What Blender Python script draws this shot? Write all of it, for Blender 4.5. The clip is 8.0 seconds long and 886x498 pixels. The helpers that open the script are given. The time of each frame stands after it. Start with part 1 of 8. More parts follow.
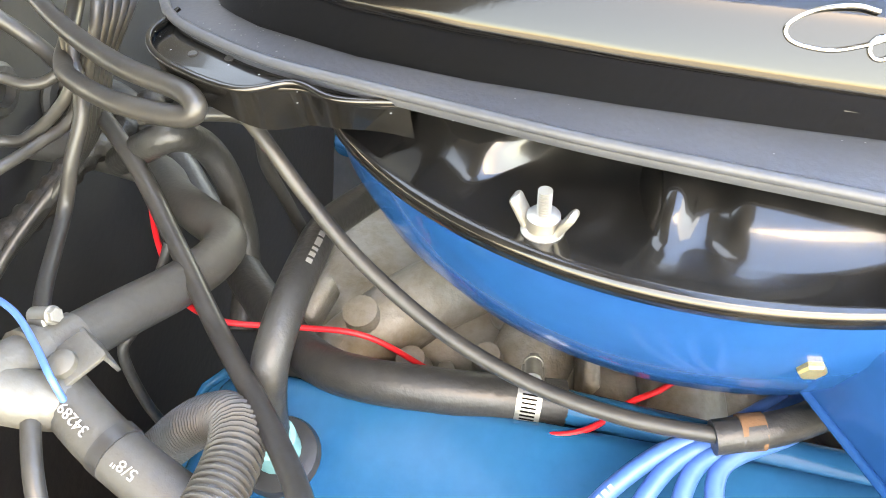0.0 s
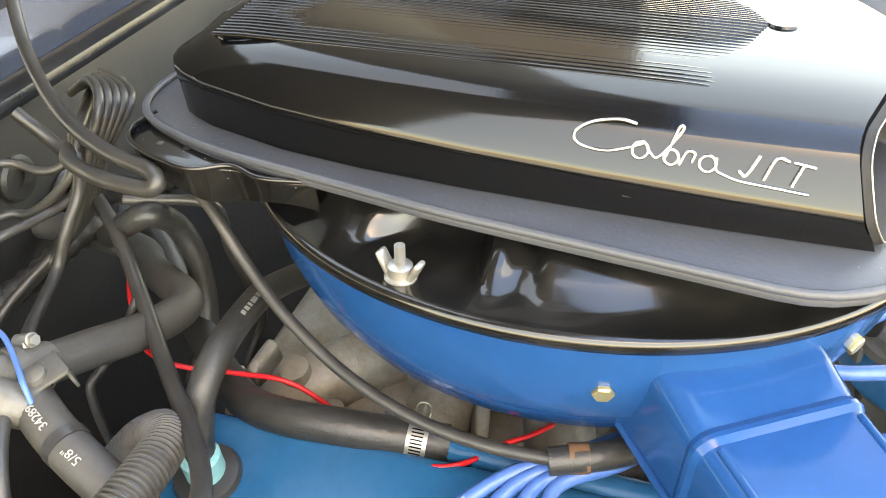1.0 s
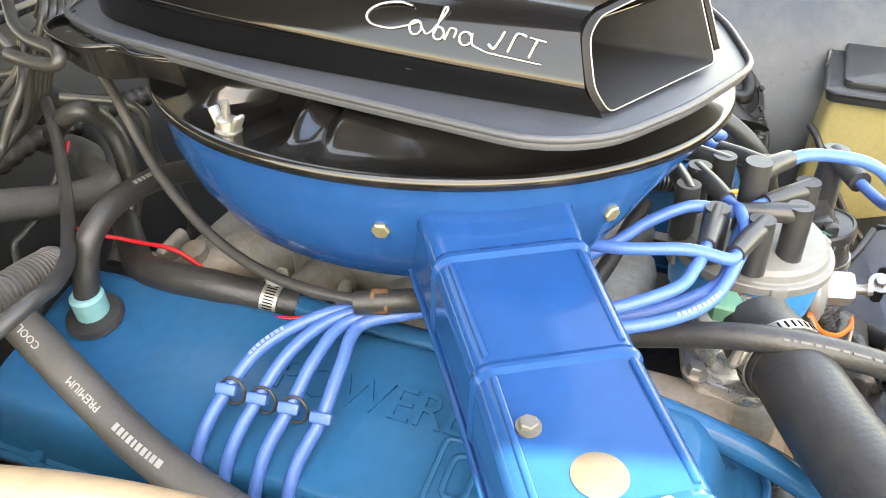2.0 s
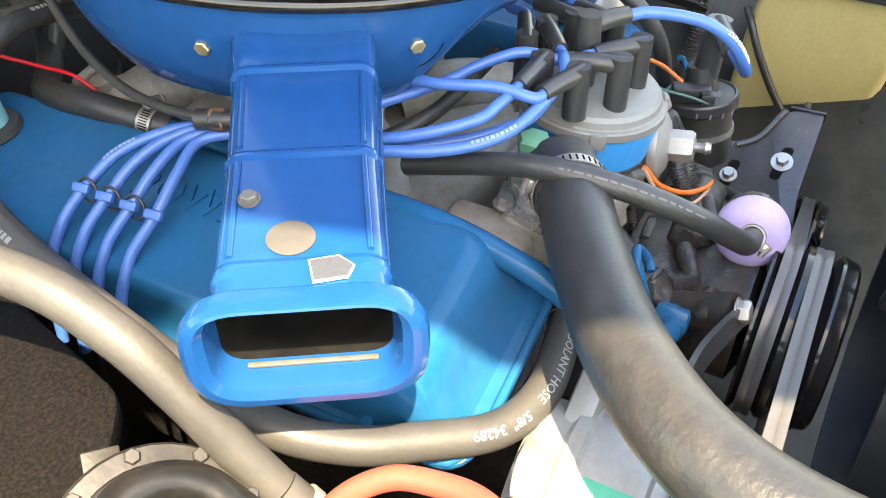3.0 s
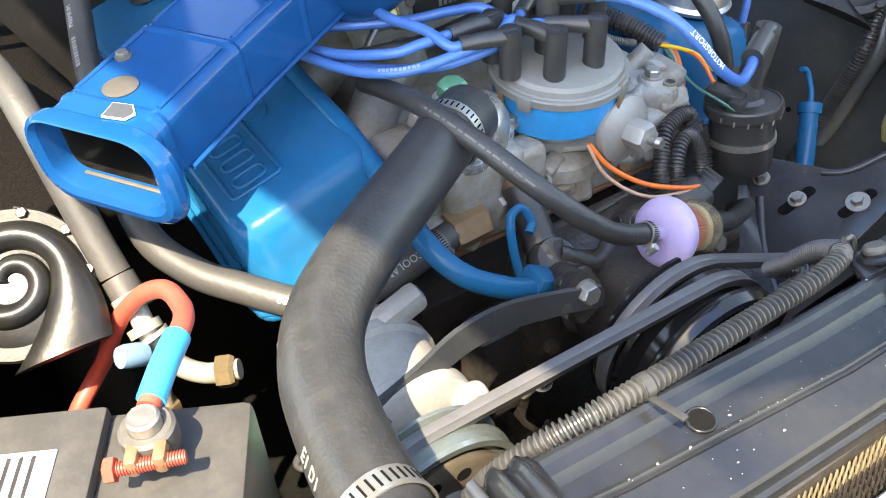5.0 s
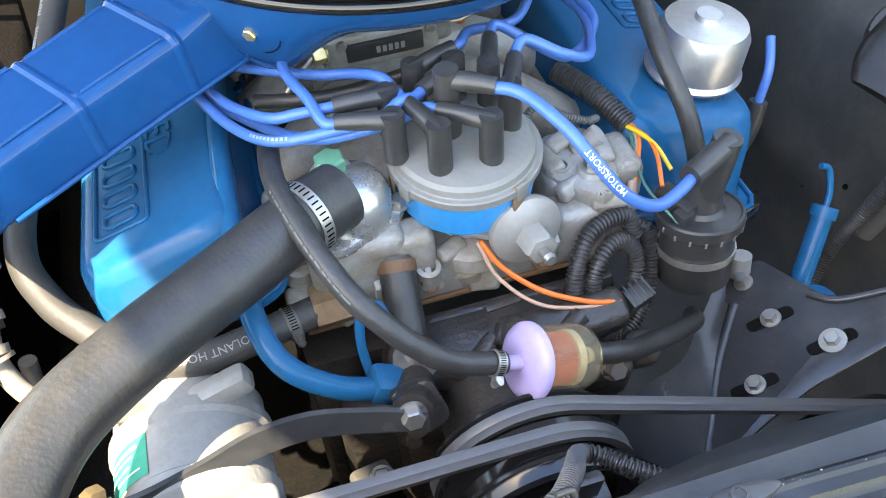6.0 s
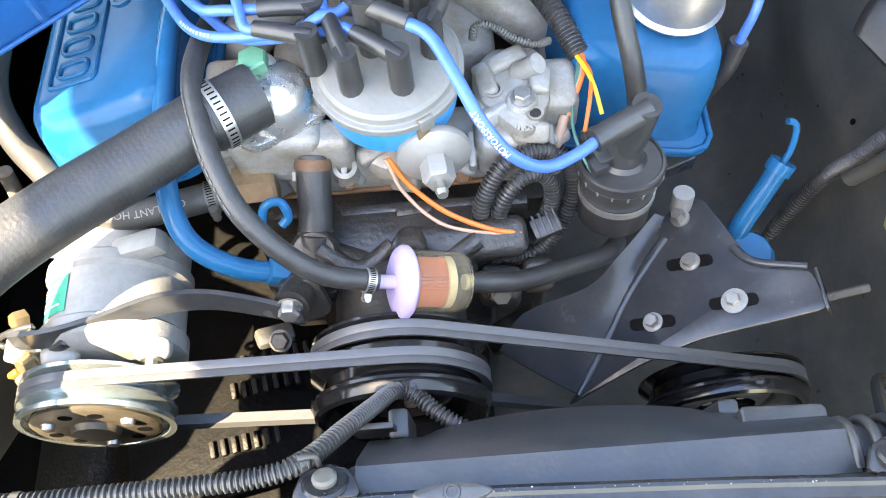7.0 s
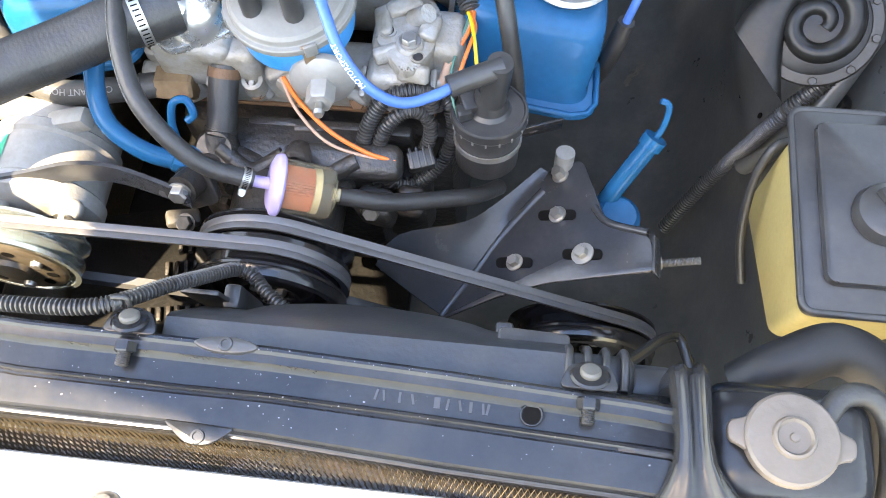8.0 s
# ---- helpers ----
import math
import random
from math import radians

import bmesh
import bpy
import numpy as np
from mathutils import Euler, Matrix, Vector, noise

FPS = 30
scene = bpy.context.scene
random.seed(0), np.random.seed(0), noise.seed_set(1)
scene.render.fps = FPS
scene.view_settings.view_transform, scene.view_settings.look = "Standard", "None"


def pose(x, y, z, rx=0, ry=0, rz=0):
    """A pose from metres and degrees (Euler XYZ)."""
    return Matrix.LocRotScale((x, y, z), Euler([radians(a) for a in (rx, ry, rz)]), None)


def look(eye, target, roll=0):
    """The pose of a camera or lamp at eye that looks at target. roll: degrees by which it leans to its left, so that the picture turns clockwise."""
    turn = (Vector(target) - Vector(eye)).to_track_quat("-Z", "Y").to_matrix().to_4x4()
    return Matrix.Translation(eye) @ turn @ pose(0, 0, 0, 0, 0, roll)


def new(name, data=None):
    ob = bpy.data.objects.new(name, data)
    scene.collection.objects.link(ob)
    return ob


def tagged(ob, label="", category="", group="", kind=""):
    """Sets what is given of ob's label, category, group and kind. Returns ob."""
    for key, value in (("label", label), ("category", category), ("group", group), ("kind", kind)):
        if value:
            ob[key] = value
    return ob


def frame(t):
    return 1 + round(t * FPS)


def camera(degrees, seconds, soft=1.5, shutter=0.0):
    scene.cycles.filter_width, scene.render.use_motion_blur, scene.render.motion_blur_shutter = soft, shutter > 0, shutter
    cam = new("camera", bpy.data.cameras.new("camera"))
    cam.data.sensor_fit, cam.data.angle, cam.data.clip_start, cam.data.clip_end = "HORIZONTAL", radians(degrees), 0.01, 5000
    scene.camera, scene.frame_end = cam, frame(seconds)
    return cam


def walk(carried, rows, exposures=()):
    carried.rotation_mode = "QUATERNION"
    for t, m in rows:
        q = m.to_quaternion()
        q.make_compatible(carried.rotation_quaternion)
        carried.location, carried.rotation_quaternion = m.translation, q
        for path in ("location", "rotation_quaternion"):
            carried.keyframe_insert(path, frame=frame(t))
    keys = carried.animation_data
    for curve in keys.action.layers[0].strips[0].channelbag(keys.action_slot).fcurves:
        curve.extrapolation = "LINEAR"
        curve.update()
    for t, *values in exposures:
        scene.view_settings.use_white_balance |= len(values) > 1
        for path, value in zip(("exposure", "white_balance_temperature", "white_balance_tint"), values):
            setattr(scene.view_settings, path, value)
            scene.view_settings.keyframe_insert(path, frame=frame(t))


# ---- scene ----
cam = camera(53.87, 8.0, 1.0)

# seconds, eye, target, roll
PATH = [
    (0, (-0.415, 0.033, 1.185), (0.954, 0.424, -0.219), -2.2),
    (0.5, (-0.448, 0.003, 1.201), (1.005, 0.371, -0.123), -0.5),
    (1, (-0.496, -0.058, 1.221), (1.057, 0.428, 0.057), -0.6),
    (1.5, (-0.548, -0.136, 1.214), (0.998, 0.432, 0.081), -0.4),
    (2, (-0.567, -0.231, 1.193), (0.974, 0.396, 0.082), 0.1),
    (2.2, (-0.564, -0.265, 1.184), (0.946, 0.371, 0.037), 0.3),
    (3.3, (-0.589, -0.465, 1.193), (0.726, 0.278, -0.118), 0.4),
    (3.5, (-0.612, -0.504, 1.204), (0.673, 0.279, -0.113), -0.0),
    (4, (-0.593, -0.629, 1.222), (0.587, 0.306, -0.095), -1.4),
    (4.2, (-0.562, -0.657, 1.21), (0.564, 0.341, -0.108), -1.6),
    (5.3, (-0.332, -0.746, 1.23), (0.291, 0.609, -0.102), -3.4),
    (5.5, (-0.282, -0.753, 1.243), (0.27, 0.643, -0.079), -3.6),
    (6, (-0.128, -0.715, 1.27), (0.194, 0.608, -0.195), -4.4),
    (6.5, (-0.013, -0.656, 1.271), (0.073, 0.42, -0.412), -5.6),
    (7, (0.054, -0.664, 1.366), (0.015, 0.247, -0.414), -6.9),
    (7.5, (0.129, -0.715, 1.426), (0.018, 0.123, -0.387), -6.8),
    (8, (0.227, -0.725, 1.437), (0.051, 0.076, -0.387), -6.5),
]
EXPOSE = [(0.0, 4.92, 12600, 11), (0.5, 4.92, 13300, 12), (1.0, 4.2, 13800, 11), (1.5, 3.9, 14200, 12), (2.0, 4.13, 13300, 12), (3.3, 3.36, 9700, 9), (4.2, 3.16, 8700, 9), (5.5, 3.35, 8900, 8), (6.5, 3.87, 9300, 9), (7.0, 4.15, 9500, 9), (7.5, 4.26, 9700, 11), (8.0, 3.99, 9900, 11)]
walk(cam, [(t, look(eye, target, roll)) for t, eye, target, roll in PATH], EXPOSE)

# ---- light ----
world = bpy.data.worlds.new("sky")
scene.world = world
world.use_nodes = True
wn = world.node_tree.nodes
sky = wn.new("ShaderNodeTexSky")
sky.sky_type = "NISHITA"
sky.sun_disc = False
SUN_FROM = Vector((-0.42, -0.33, 1.0)).normalized()
sky.sun_elevation = math.asin(SUN_FROM.z)
sky.sun_rotation = math.atan2(SUN_FROM.x, SUN_FROM.y)
world.node_tree.links.new(sky.outputs[0], wn["Background"].inputs[0])
wn["Background"].inputs[1].default_value = 0.15
sun = new("sun", bpy.data.lights.new("sun", "SUN"))
sun.data.energy = 2.6
sun.data.angle = radians(0.53)
sun.data.color = (1.0, 0.95, 0.87)
sun.matrix_world = look(SUN_FROM * 10, (0, 0, 0))

# ---- materials ----
MATS = {}


def mat(name, color, rough=0.5, metal=0.0, spot=None, amount=0.35, scale=30.0, bump=0.0, bump_scale=200.0,
        coat=0.0, trans=0.0, ior=1.45, rough_var=0.12, spec=0.5, island=0.0, sss=0.0):
    """A principled material with stains at one scale, grain at another, and fine relief."""
    m = bpy.data.materials.new(name)
    m.use_nodes = True
    nt = m.node_tree
    b = nt.nodes["Principled BSDF"]
    co = nt.nodes.new("ShaderNodeTexCoord")
    n1 = nt.nodes.new("ShaderNodeTexNoise")
    n1.inputs["Scale"].default_value = scale
    n1.inputs["Detail"].default_value = 6.0
    n1.inputs["Roughness"].default_value = 0.65
    n2 = nt.nodes.new("ShaderNodeTexNoise")
    n2.inputs["Scale"].default_value = bump_scale
    n2.inputs["Detail"].default_value = 3.0
    for n in (n1, n2):
        nt.links.new(co.outputs["Object"], n.inputs["Vector"])
    ramp = nt.nodes.new("ShaderNodeValToRGB")
    ramp.color_ramp.elements[0].position, ramp.color_ramp.elements[1].position = 0.42, 0.72
    nt.links.new(n1.outputs["Fac"], ramp.inputs["Fac"])
    mix = nt.nodes.new("ShaderNodeMix")
    mix.data_type = "RGBA"
    mix.inputs["A"].default_value = (*color, 1)
    spot = spot or tuple(min(1, c * 0.55 + 0.03) for c in color)
    mix.inputs["B"].default_value = (*spot, 1)
    mul = nt.nodes.new("ShaderNodeMath")
    mul.operation = "MULTIPLY"
    mul.inputs[1].default_value = amount
    nt.links.new(ramp.outputs["Color"], mul.inputs[0])
    nt.links.new(mul.outputs[0], mix.inputs["Factor"])
    grain = nt.nodes.new("ShaderNodeMix")
    grain.data_type, grain.blend_type = "RGBA", "MULTIPLY"
    grain.inputs["Factor"].default_value = 0.25
    nt.links.new(mix.outputs["Result"], grain.inputs["A"])
    nt.links.new(n2.outputs["Fac"], grain.inputs["B"])
    last = grain.outputs["Result"]
    nt.links.new(last, b.inputs["Base Color"])
    rr = nt.nodes.new("ShaderNodeMath")
    rr.operation = "MULTIPLY_ADD"
    rr.inputs[1].default_value, rr.inputs[2].default_value = rough_var, rough - rough_var * 0.4
    nt.links.new(n1.outputs["Fac"], rr.inputs[0])
    nt.links.new(rr.outputs[0], b.inputs["Roughness"])
    b.inputs["Metallic"].default_value = metal
    b.inputs["Coat Weight"].default_value = coat
    b.inputs["Coat Roughness"].default_value = 0.06
    b.inputs["Transmission Weight"].default_value = trans
    b.inputs["IOR"].default_value = ior
    b.inputs["Specular IOR Level"].default_value = spec
    if sss:
        b.inputs["Subsurface Weight"].default_value = sss
        b.inputs["Subsurface Radius"].default_value = (0.02, 0.015, 0.01)
    if bump:
        bp = nt.nodes.new("ShaderNodeBump")
        bp.inputs["Strength"].default_value = bump
        bp.inputs["Distance"].default_value = 0.002
        nt.links.new(n2.outputs["Fac"], bp.inputs["Height"])
        nt.links.new(bp.outputs["Normal"], b.inputs["Normal"])
    MATS[name] = m
    return m


BLUE = mat("duct_blue_enamel", (0.0005, 0.051, 0.172), 0.13, amount=0.15, coat=0.05, spec=0.2, bump=0.03, bump_scale=60, scale=12)
BLUE_VC = mat("engine_blue_paint", (0.0005, 0.090, 0.205), 0.19, amount=0.35, bump=0.07, bump_scale=110, coat=0.0, scale=14, spec=0.17)
# enamel of the lid; inside the snorkel its black stands in for shade
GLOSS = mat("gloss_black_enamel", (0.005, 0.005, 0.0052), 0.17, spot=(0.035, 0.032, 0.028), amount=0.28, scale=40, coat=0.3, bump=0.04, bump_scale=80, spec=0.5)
SATIN = mat("satin_black_paint", (0.011, 0.011, 0.012), 0.15, spot=(0.018, 0.018, 0.018), amount=0.3, scale=9, bump=0.01, bump_scale=700, rough_var=0.05)
SCOOPBLACK = mat("polished_black_scoop_paint", (0.0032, 0.0033, 0.0038), 0.11, spot=(0.006, 0.006, 0.006), amount=0.3, scale=9, bump=0.012, bump_scale=500, rough_var=0.05)
INLETBLACK = mat("matt_black_inlet_paint", (0.016, 0.016, 0.017), 0.65, spot=(0.03, 0.03, 0.03), amount=0.4, scale=20, bump=0.05, spec=0.2)
GASKET = mat("grey_black_rubber_sheet", (0.046, 0.051, 0.061), 0.42, spot=(0.068, 0.072, 0.080), amount=0.45, scale=18, bump=0.1, bump_scale=350)
HOSE = mat("black_hose_rubber", (0.026, 0.026, 0.026), 0.38, spot=(0.07, 0.065, 0.058), amount=0.3, scale=70, bump=0.2, bump_scale=320, rough_var=0.3)
HOSE_DUSTY = mat("dusty_hose_rubber", (0.045, 0.044, 0.042), 0.5, spot=(0.10, 0.095, 0.085), amount=0.45, scale=18, bump=0.15, bump_scale=300)
CABLE = mat("black_cable_sheath", (0.03, 0.029, 0.028), 0.36, spot=(0.075, 0.07, 0.062), amount=0.4, scale=40, bump=0.05)
PLASTIC = mat("black_moulded_plastic", (0.028, 0.028, 0.029), 0.33, spot=(0.075, 0.071, 0.064), amount=0.35, scale=30, bump=0.08)
PANEL = mat("black_painted_panel", (0.011, 0.0125, 0.0155), 0.23, spot=(0.04, 0.039, 0.037), amount=0.5, scale=14, bump=0.06, bump_scale=250, spec=0.4)
ALLOY = mat("cast_aluminium", (0.31, 0.302, 0.282), 0.5, metal=0.2, spot=(0.19, 0.145, 0.085), amount=0.85, scale=30, bump=0.5, bump_scale=190)
ALLOY_CLEAN = mat("machined_aluminium", (0.66, 0.65, 0.61), 0.38, metal=0.5, spot=(0.35, 0.32, 0.26), amount=0.4, scale=25, bump=0.15)
IRON = mat("oily_black_iron", (0.024, 0.0235, 0.023), 0.34, spot=(0.075, 0.055, 0.042), amount=0.5, scale=34, bump=0.8, bump_scale=130)
TANKBLACK = mat("dusty_gloss_plastic", (0.045, 0.044, 0.042), 0.24, spot=(0.085, 0.078, 0.066), amount=0.4, scale=28, bump=0.06, bump_scale=120, rough_var=0.25)
FIREPAINT = mat("dull_black_firewall_paint", (0.011, 0.011, 0.012), 0.5, spot=(0.03, 0.027, 0.024), amount=0.5, scale=16, bump=0.2, bump_scale=120)
CHROME = mat("bright_chrome", (0.60, 0.59, 0.57), 0.14, metal=1.0, amount=0.1, rough_var=0.08)
ZINC = mat("zinc_plated_steel", (0.40, 0.39, 0.365), 0.36, metal=0.8, spot=(0.32, 0.28, 0.22), amount=0.4, scale=60)
BRASS = mat("yellow_zinc_bolt", (0.62, 0.52, 0.28), 0.32, metal=0.85, spot=(0.4, 0.3, 0.15), amount=0.4, scale=80)
BROWN = mat("aged_brass", (0.23, 0.15, 0.085), 0.5, metal=0.3, spot=(0.12, 0.075, 0.04), amount=0.6, scale=60, bump=0.2)
RUST = mat("rusty_steel", (0.16, 0.08, 0.04), 0.7, spot=(0.05, 0.03, 0.02), amount=0.7, scale=50, bump=0.4)
CAPGREY = mat("grey_cap_plastic", (0.175, 0.171, 0.157), 0.45, spot=(0.135, 0.13, 0.115), amount=0.4, scale=35, bump=0.08)
CYAN = mat("bright_blue_plastic", (0.0, 0.26, 0.6), 0.35, amount=0.2, scale=40)
WIRE = mat("blue_ignition_lead", (0.034, 0.125, 0.37), 0.34, spot=(0.07, 0.16, 0.44), amount=0.3, scale=50)
WHITE = mat("white_print", (0.75, 0.76, 0.78), 0.5, amount=0.3, scale=300)
BARS = mat("pale_blue_print", (0.20, 0.28, 0.46), 0.5, amount=0.3, scale=300)
PRINT = mat("pale_grey_print", (0.30, 0.30, 0.29), 0.55, amount=0.5, scale=200)
GREYPRINT = mat("worn_white_print", (0.22, 0.22, 0.21), 0.55, amount=0.5, scale=200)
RED = mat("red_cable_sheath", (0.55, 0.075, 0.05), 0.42, spot=(0.45, 0.12, 0.08), amount=0.3, scale=30)
REDWIRE = mat("thin_red_wire", (0.60, 0.01, 0.02), 0.4, amount=0.1)
ORANGE = mat("thin_orange_wire", (0.75, 0.16, 0.03), 0.4, amount=0.15)
YELLOW = mat("thin_yellow_wire", (0.8, 0.5, 0.03), 0.4, amount=0.15)
TAN = mat("thin_tan_wire", (0.45, 0.28, 0.2), 0.45, amount=0.2)
GREENW = mat("thin_green_wire", (0.05, 0.16, 0.13), 0.45, amount=0.2)
SHRINK = mat("blue_heat_shrink", (0.01, 0.30, 0.62), 0.35, amount=0.15)
TEAL = mat("teal_painted_metal", (0.16, 0.42, 0.42), 0.5, spot=(0.3, 0.5, 0.48), amount=0.4, scale=50)
GREENHEX = mat("green_sender_paint", (0.075, 0.25, 0.16), 0.5, spot=(0.16, 0.32, 0.22), amount=0.4, scale=60)
LILAC = mat("lilac_filter_plastic", (0.36, 0.30, 0.52), 0.35, spot=(0.54, 0.42, 0.55), amount=0.7, scale=22, sss=0.25)
AMBER = mat("amber_clear_plastic", (0.98, 0.90, 0.74), 0.10, trans=0.95, amount=0.05, ior=1.12)
PLEAT = mat("orange_filter_paper", (0.66, 0.19, 0.08), 0.6, spot=(0.40, 0.10, 0.04), amount=0.6, scale=40)
CREAM = mat("cream_plastic_ring", (0.66, 0.58, 0.38), 0.4, amount=0.2)
TANK = mat("yellowed_tank_plastic", (0.45, 0.36, 0.15), 0.42, spot=(0.34, 0.27, 0.11), amount=0.5, scale=10, sss=0.15)
LABEL_GREEN = mat("green_paper_label", (0.02, 0.36, 0.24), 0.45, amount=0.15)
LABEL_WHITE = mat("white_paper_label", (0.72, 0.72, 0.70), 0.5, amount=0.2)
CAPTAN = mat("pale_radiator_cap", (0.125, 0.103, 0.085), 0.5, spot=(0.09, 0.075, 0.062), amount=0.5, scale=45, bump=0.1)
STAMP = mat("stamped_panel_mark", (0.040, 0.042, 0.046), 0.5, amount=0.3)
SPECK = mat("pale_paint_speck", (0.22, 0.22, 0.22), 0.6, amount=0.2)
CORE = mat("brass_mesh_core", (0.36, 0.30, 0.20), 0.5, metal=0.4, spot=(0.08, 0.06, 0.03), amount=0.5, scale=60)
DISC = mat("dull_grey_disc", (0.080, 0.074, 0.066), 0.45, metal=0.2, spot=(0.08, 0.07, 0.06), amount=0.5, scale=60)
CLUTCHMETAL = mat("zinc_passivated_pulley", (0.46, 0.53, 0.53), 0.24, metal=0.85, spot=(0.40, 0.42, 0.36), amount=0.5, scale=30)
# glossless near black for flat pieces that stand for shade in openings
HOLE_SHADE = mat("painted_hole_shade", (0.008, 0.008, 0.008), 0.8, amount=0.1, spec=0.0)
FAINT = mat("faint_moulded_print", (0.10, 0.10, 0.095), 0.55, amount=0.4, scale=150)
BRACKET = mat("dusty_black_pressing", (0.030, 0.032, 0.035), 0.33, spot=(0.07, 0.066, 0.062), amount=0.5, scale=22, bump=0.10, bump_scale=240)
LOOM = mat("ribbed_loom_plastic", (0.036, 0.036, 0.037), 0.3, spot=(0.09, 0.086, 0.078), amount=0.4, scale=50, bump=0.05)
PRESSED = mat("black_bracket_paint", (0.032, 0.035, 0.040), 0.22, spot=(0.065, 0.063, 0.060), amount=0.5, scale=24, bump=0.10, bump_scale=180, rough_var=0.2)
WEATHERED = mat("weathered_bare_aluminium", (0.40, 0.38, 0.34), 0.42, metal=0.4, spot=(0.22, 0.17, 0.11), amount=0.6, scale=45, bump=0.15)
BRASSY = mat("dull_brass_union", (0.17, 0.13, 0.075), 0.42, metal=0.5, spot=(0.22, 0.15, 0.08), amount=0.6, scale=60, bump=0.2)
BRIGHT = mat("polished_cast_aluminium", (0.6, 0.59, 0.56), 0.26, metal=0.75, spot=(0.3, 0.27, 0.21), amount=0.5, scale=40, bump=0.2, bump_scale=160)
COMPALLOY = mat("weathered_die_casting", (0.33, 0.325, 0.31), 0.5, metal=0.2, spot=(0.2, 0.18, 0.14), amount=0.5, scale=22, bump=0.25)
BELT = mat("black_belt_rubber", (0.075, 0.075, 0.078), 0.34, spot=(0.11, 0.11, 0.11), amount=0.3, scale=30)
VAC = mat("pale_plated_canister", (0.30, 0.29, 0.27), 0.42, metal=0.35, spot=(0.32, 0.29, 0.24), amount=0.4, scale=50)
CONCRETE = mat("pale_concrete", (0.42, 0.40, 0.36), 0.85, spot=(0.28, 0.26, 0.23), amount=0.6, scale=3, bump=0.5, bump_scale=60)
BODY = mat("white_car_paint", (0.72, 0.72, 0.70), 0.25, amount=0.15, coat=0.5, scale=5)
HOODPAINT = mat("black_hood_underside", (0.05, 0.05, 0.052), 0.5, amount=0.2, scale=5)
# bluish stuff of the added shade sheet; sun through it fills the shade
SHADE_SHEET = mat("translucent_shade_sheet", (0.30, 0.42, 0.66), 0.6, amount=0.15, scale=4)
SHADE_SHEET.node_tree.nodes["Principled BSDF"].inputs["Roughness"].default_value = 0.6
glow = SHADE_SHEET.node_tree.nodes.new("ShaderNodeBsdfTranslucent")
glow.inputs["Color"].default_value = (0.45, 0.62, 0.90, 1)
blend = SHADE_SHEET.node_tree.nodes.new("ShaderNodeMixShader")
blend.inputs[0].default_value = 0.7
SHADE_SHEET.node_tree.links.new(SHADE_SHEET.node_tree.nodes["Principled BSDF"].outputs[0], blend.inputs[1])
SHADE_SHEET.node_tree.links.new(glow.outputs[0], blend.inputs[2])
SHADE_SHEET.node_tree.links.new(blend.outputs[0], SHADE_SHEET.node_tree.nodes["Material Output"].inputs[0])
GREYHOSE = mat("sunbleached_hose", (0.044, 0.042, 0.039), 0.5, spot=(0.085, 0.078, 0.066), amount=0.5, scale=20, bump=0.12, bump_scale=300)
APRON = mat("satin_black_inner_fender", (0.055, 0.059, 0.060), 0.29, spot=(0.13, 0.125, 0.115), amount=0.6, scale=14, bump=0.14, bump_scale=130, rough_var=0.25)
DUSTED = mat("dusty_grey_rubber", (0.09, 0.086, 0.075), 0.6, spot=(0.06, 0.058, 0.05), amount=0.6, scale=60, bump=0.1)
# near black with little gloss: shade in the colour, where stray sun lands
SHADE_BLACK = mat("shade_blackened_steel", (0.006, 0.006, 0.006), 0.5, spot=(0.014, 0.012, 0.010), amount=0.5, scale=40, bump=0.5, bump_scale=150, spec=0.06)
GRIME = mat("grimy_rusted_steel", (0.012, 0.0115, 0.011), 0.55, spot=(0.04, 0.028, 0.02), amount=0.7, scale=60, bump=0.6, bump_scale=220)
BROWNPLATE = mat("tarnished_plate", (0.13, 0.11, 0.085), 0.42, metal=0.4, spot=(0.06, 0.045, 0.03), amount=0.7, scale=50, bump=0.2)
SANDY = mat("sandy_black_panel", (0.0045, 0.0045, 0.0048), 0.46, spot=(0.14, 0.105, 0.07), amount=0.08, scale=420, bump=0.3, bump_scale=300, spec=0.08)
HORNBLACK = mat("dusty_horn_plastic", (0.010, 0.010, 0.010), 0.30, spot=(0.028, 0.025, 0.021), amount=0.5, scale=50, bump=0.08, spec=0.3)
HORNRIM = mat("dusty_black_metal", (0.016, 0.015, 0.014), 0.42, spot=(0.05, 0.043, 0.035), amount=0.5, scale=40, bump=0.1)
VALVE = mat("dull_zinc_casting", (0.12, 0.117, 0.108), 0.5, metal=0.3, spot=(0.09, 0.075, 0.055), amount=0.6, scale=70, bump=0.25)
WORNCHROME = mat("hazy_chrome", (0.66, 0.66, 0.66), 0.36, metal=0.9, spot=(0.42, 0.41, 0.40), amount=0.4, scale=30)
BATTERY = mat("dusty_grey_battery_plastic", (0.055, 0.054, 0.052), 0.45, spot=(0.11, 0.105, 0.095), amount=0.45, scale=60, bump=0.12, bump_scale=260)
LIME = mat("lime_plastic", (0.25, 0.55, 0.05), 0.4, amount=0.2)
BOARD_BLACK = mat("black_reflection_board", (0.010, 0.0105, 0.012), 0.7, amount=0.5, scale=2, bump=0.3)
BODY_BLUE = mat("dark_fender_paint", (0.03, 0.04, 0.06), 0.25, amount=0.2, coat=0.5, scale=5)

# ---- builders ----
ROOT = {}
SWAY = {}
# the carburettor flange, and all that sits on it, leans a little to the driver's side
LEANED = Vector((0.066, 0, 1)).normalized()
TILT = Matrix.Translation((0, 0, 0.95)) @ pose(0, 0, 0, 0, 3.78, 0) @ Matrix.Translation((0, 0, -0.9605))


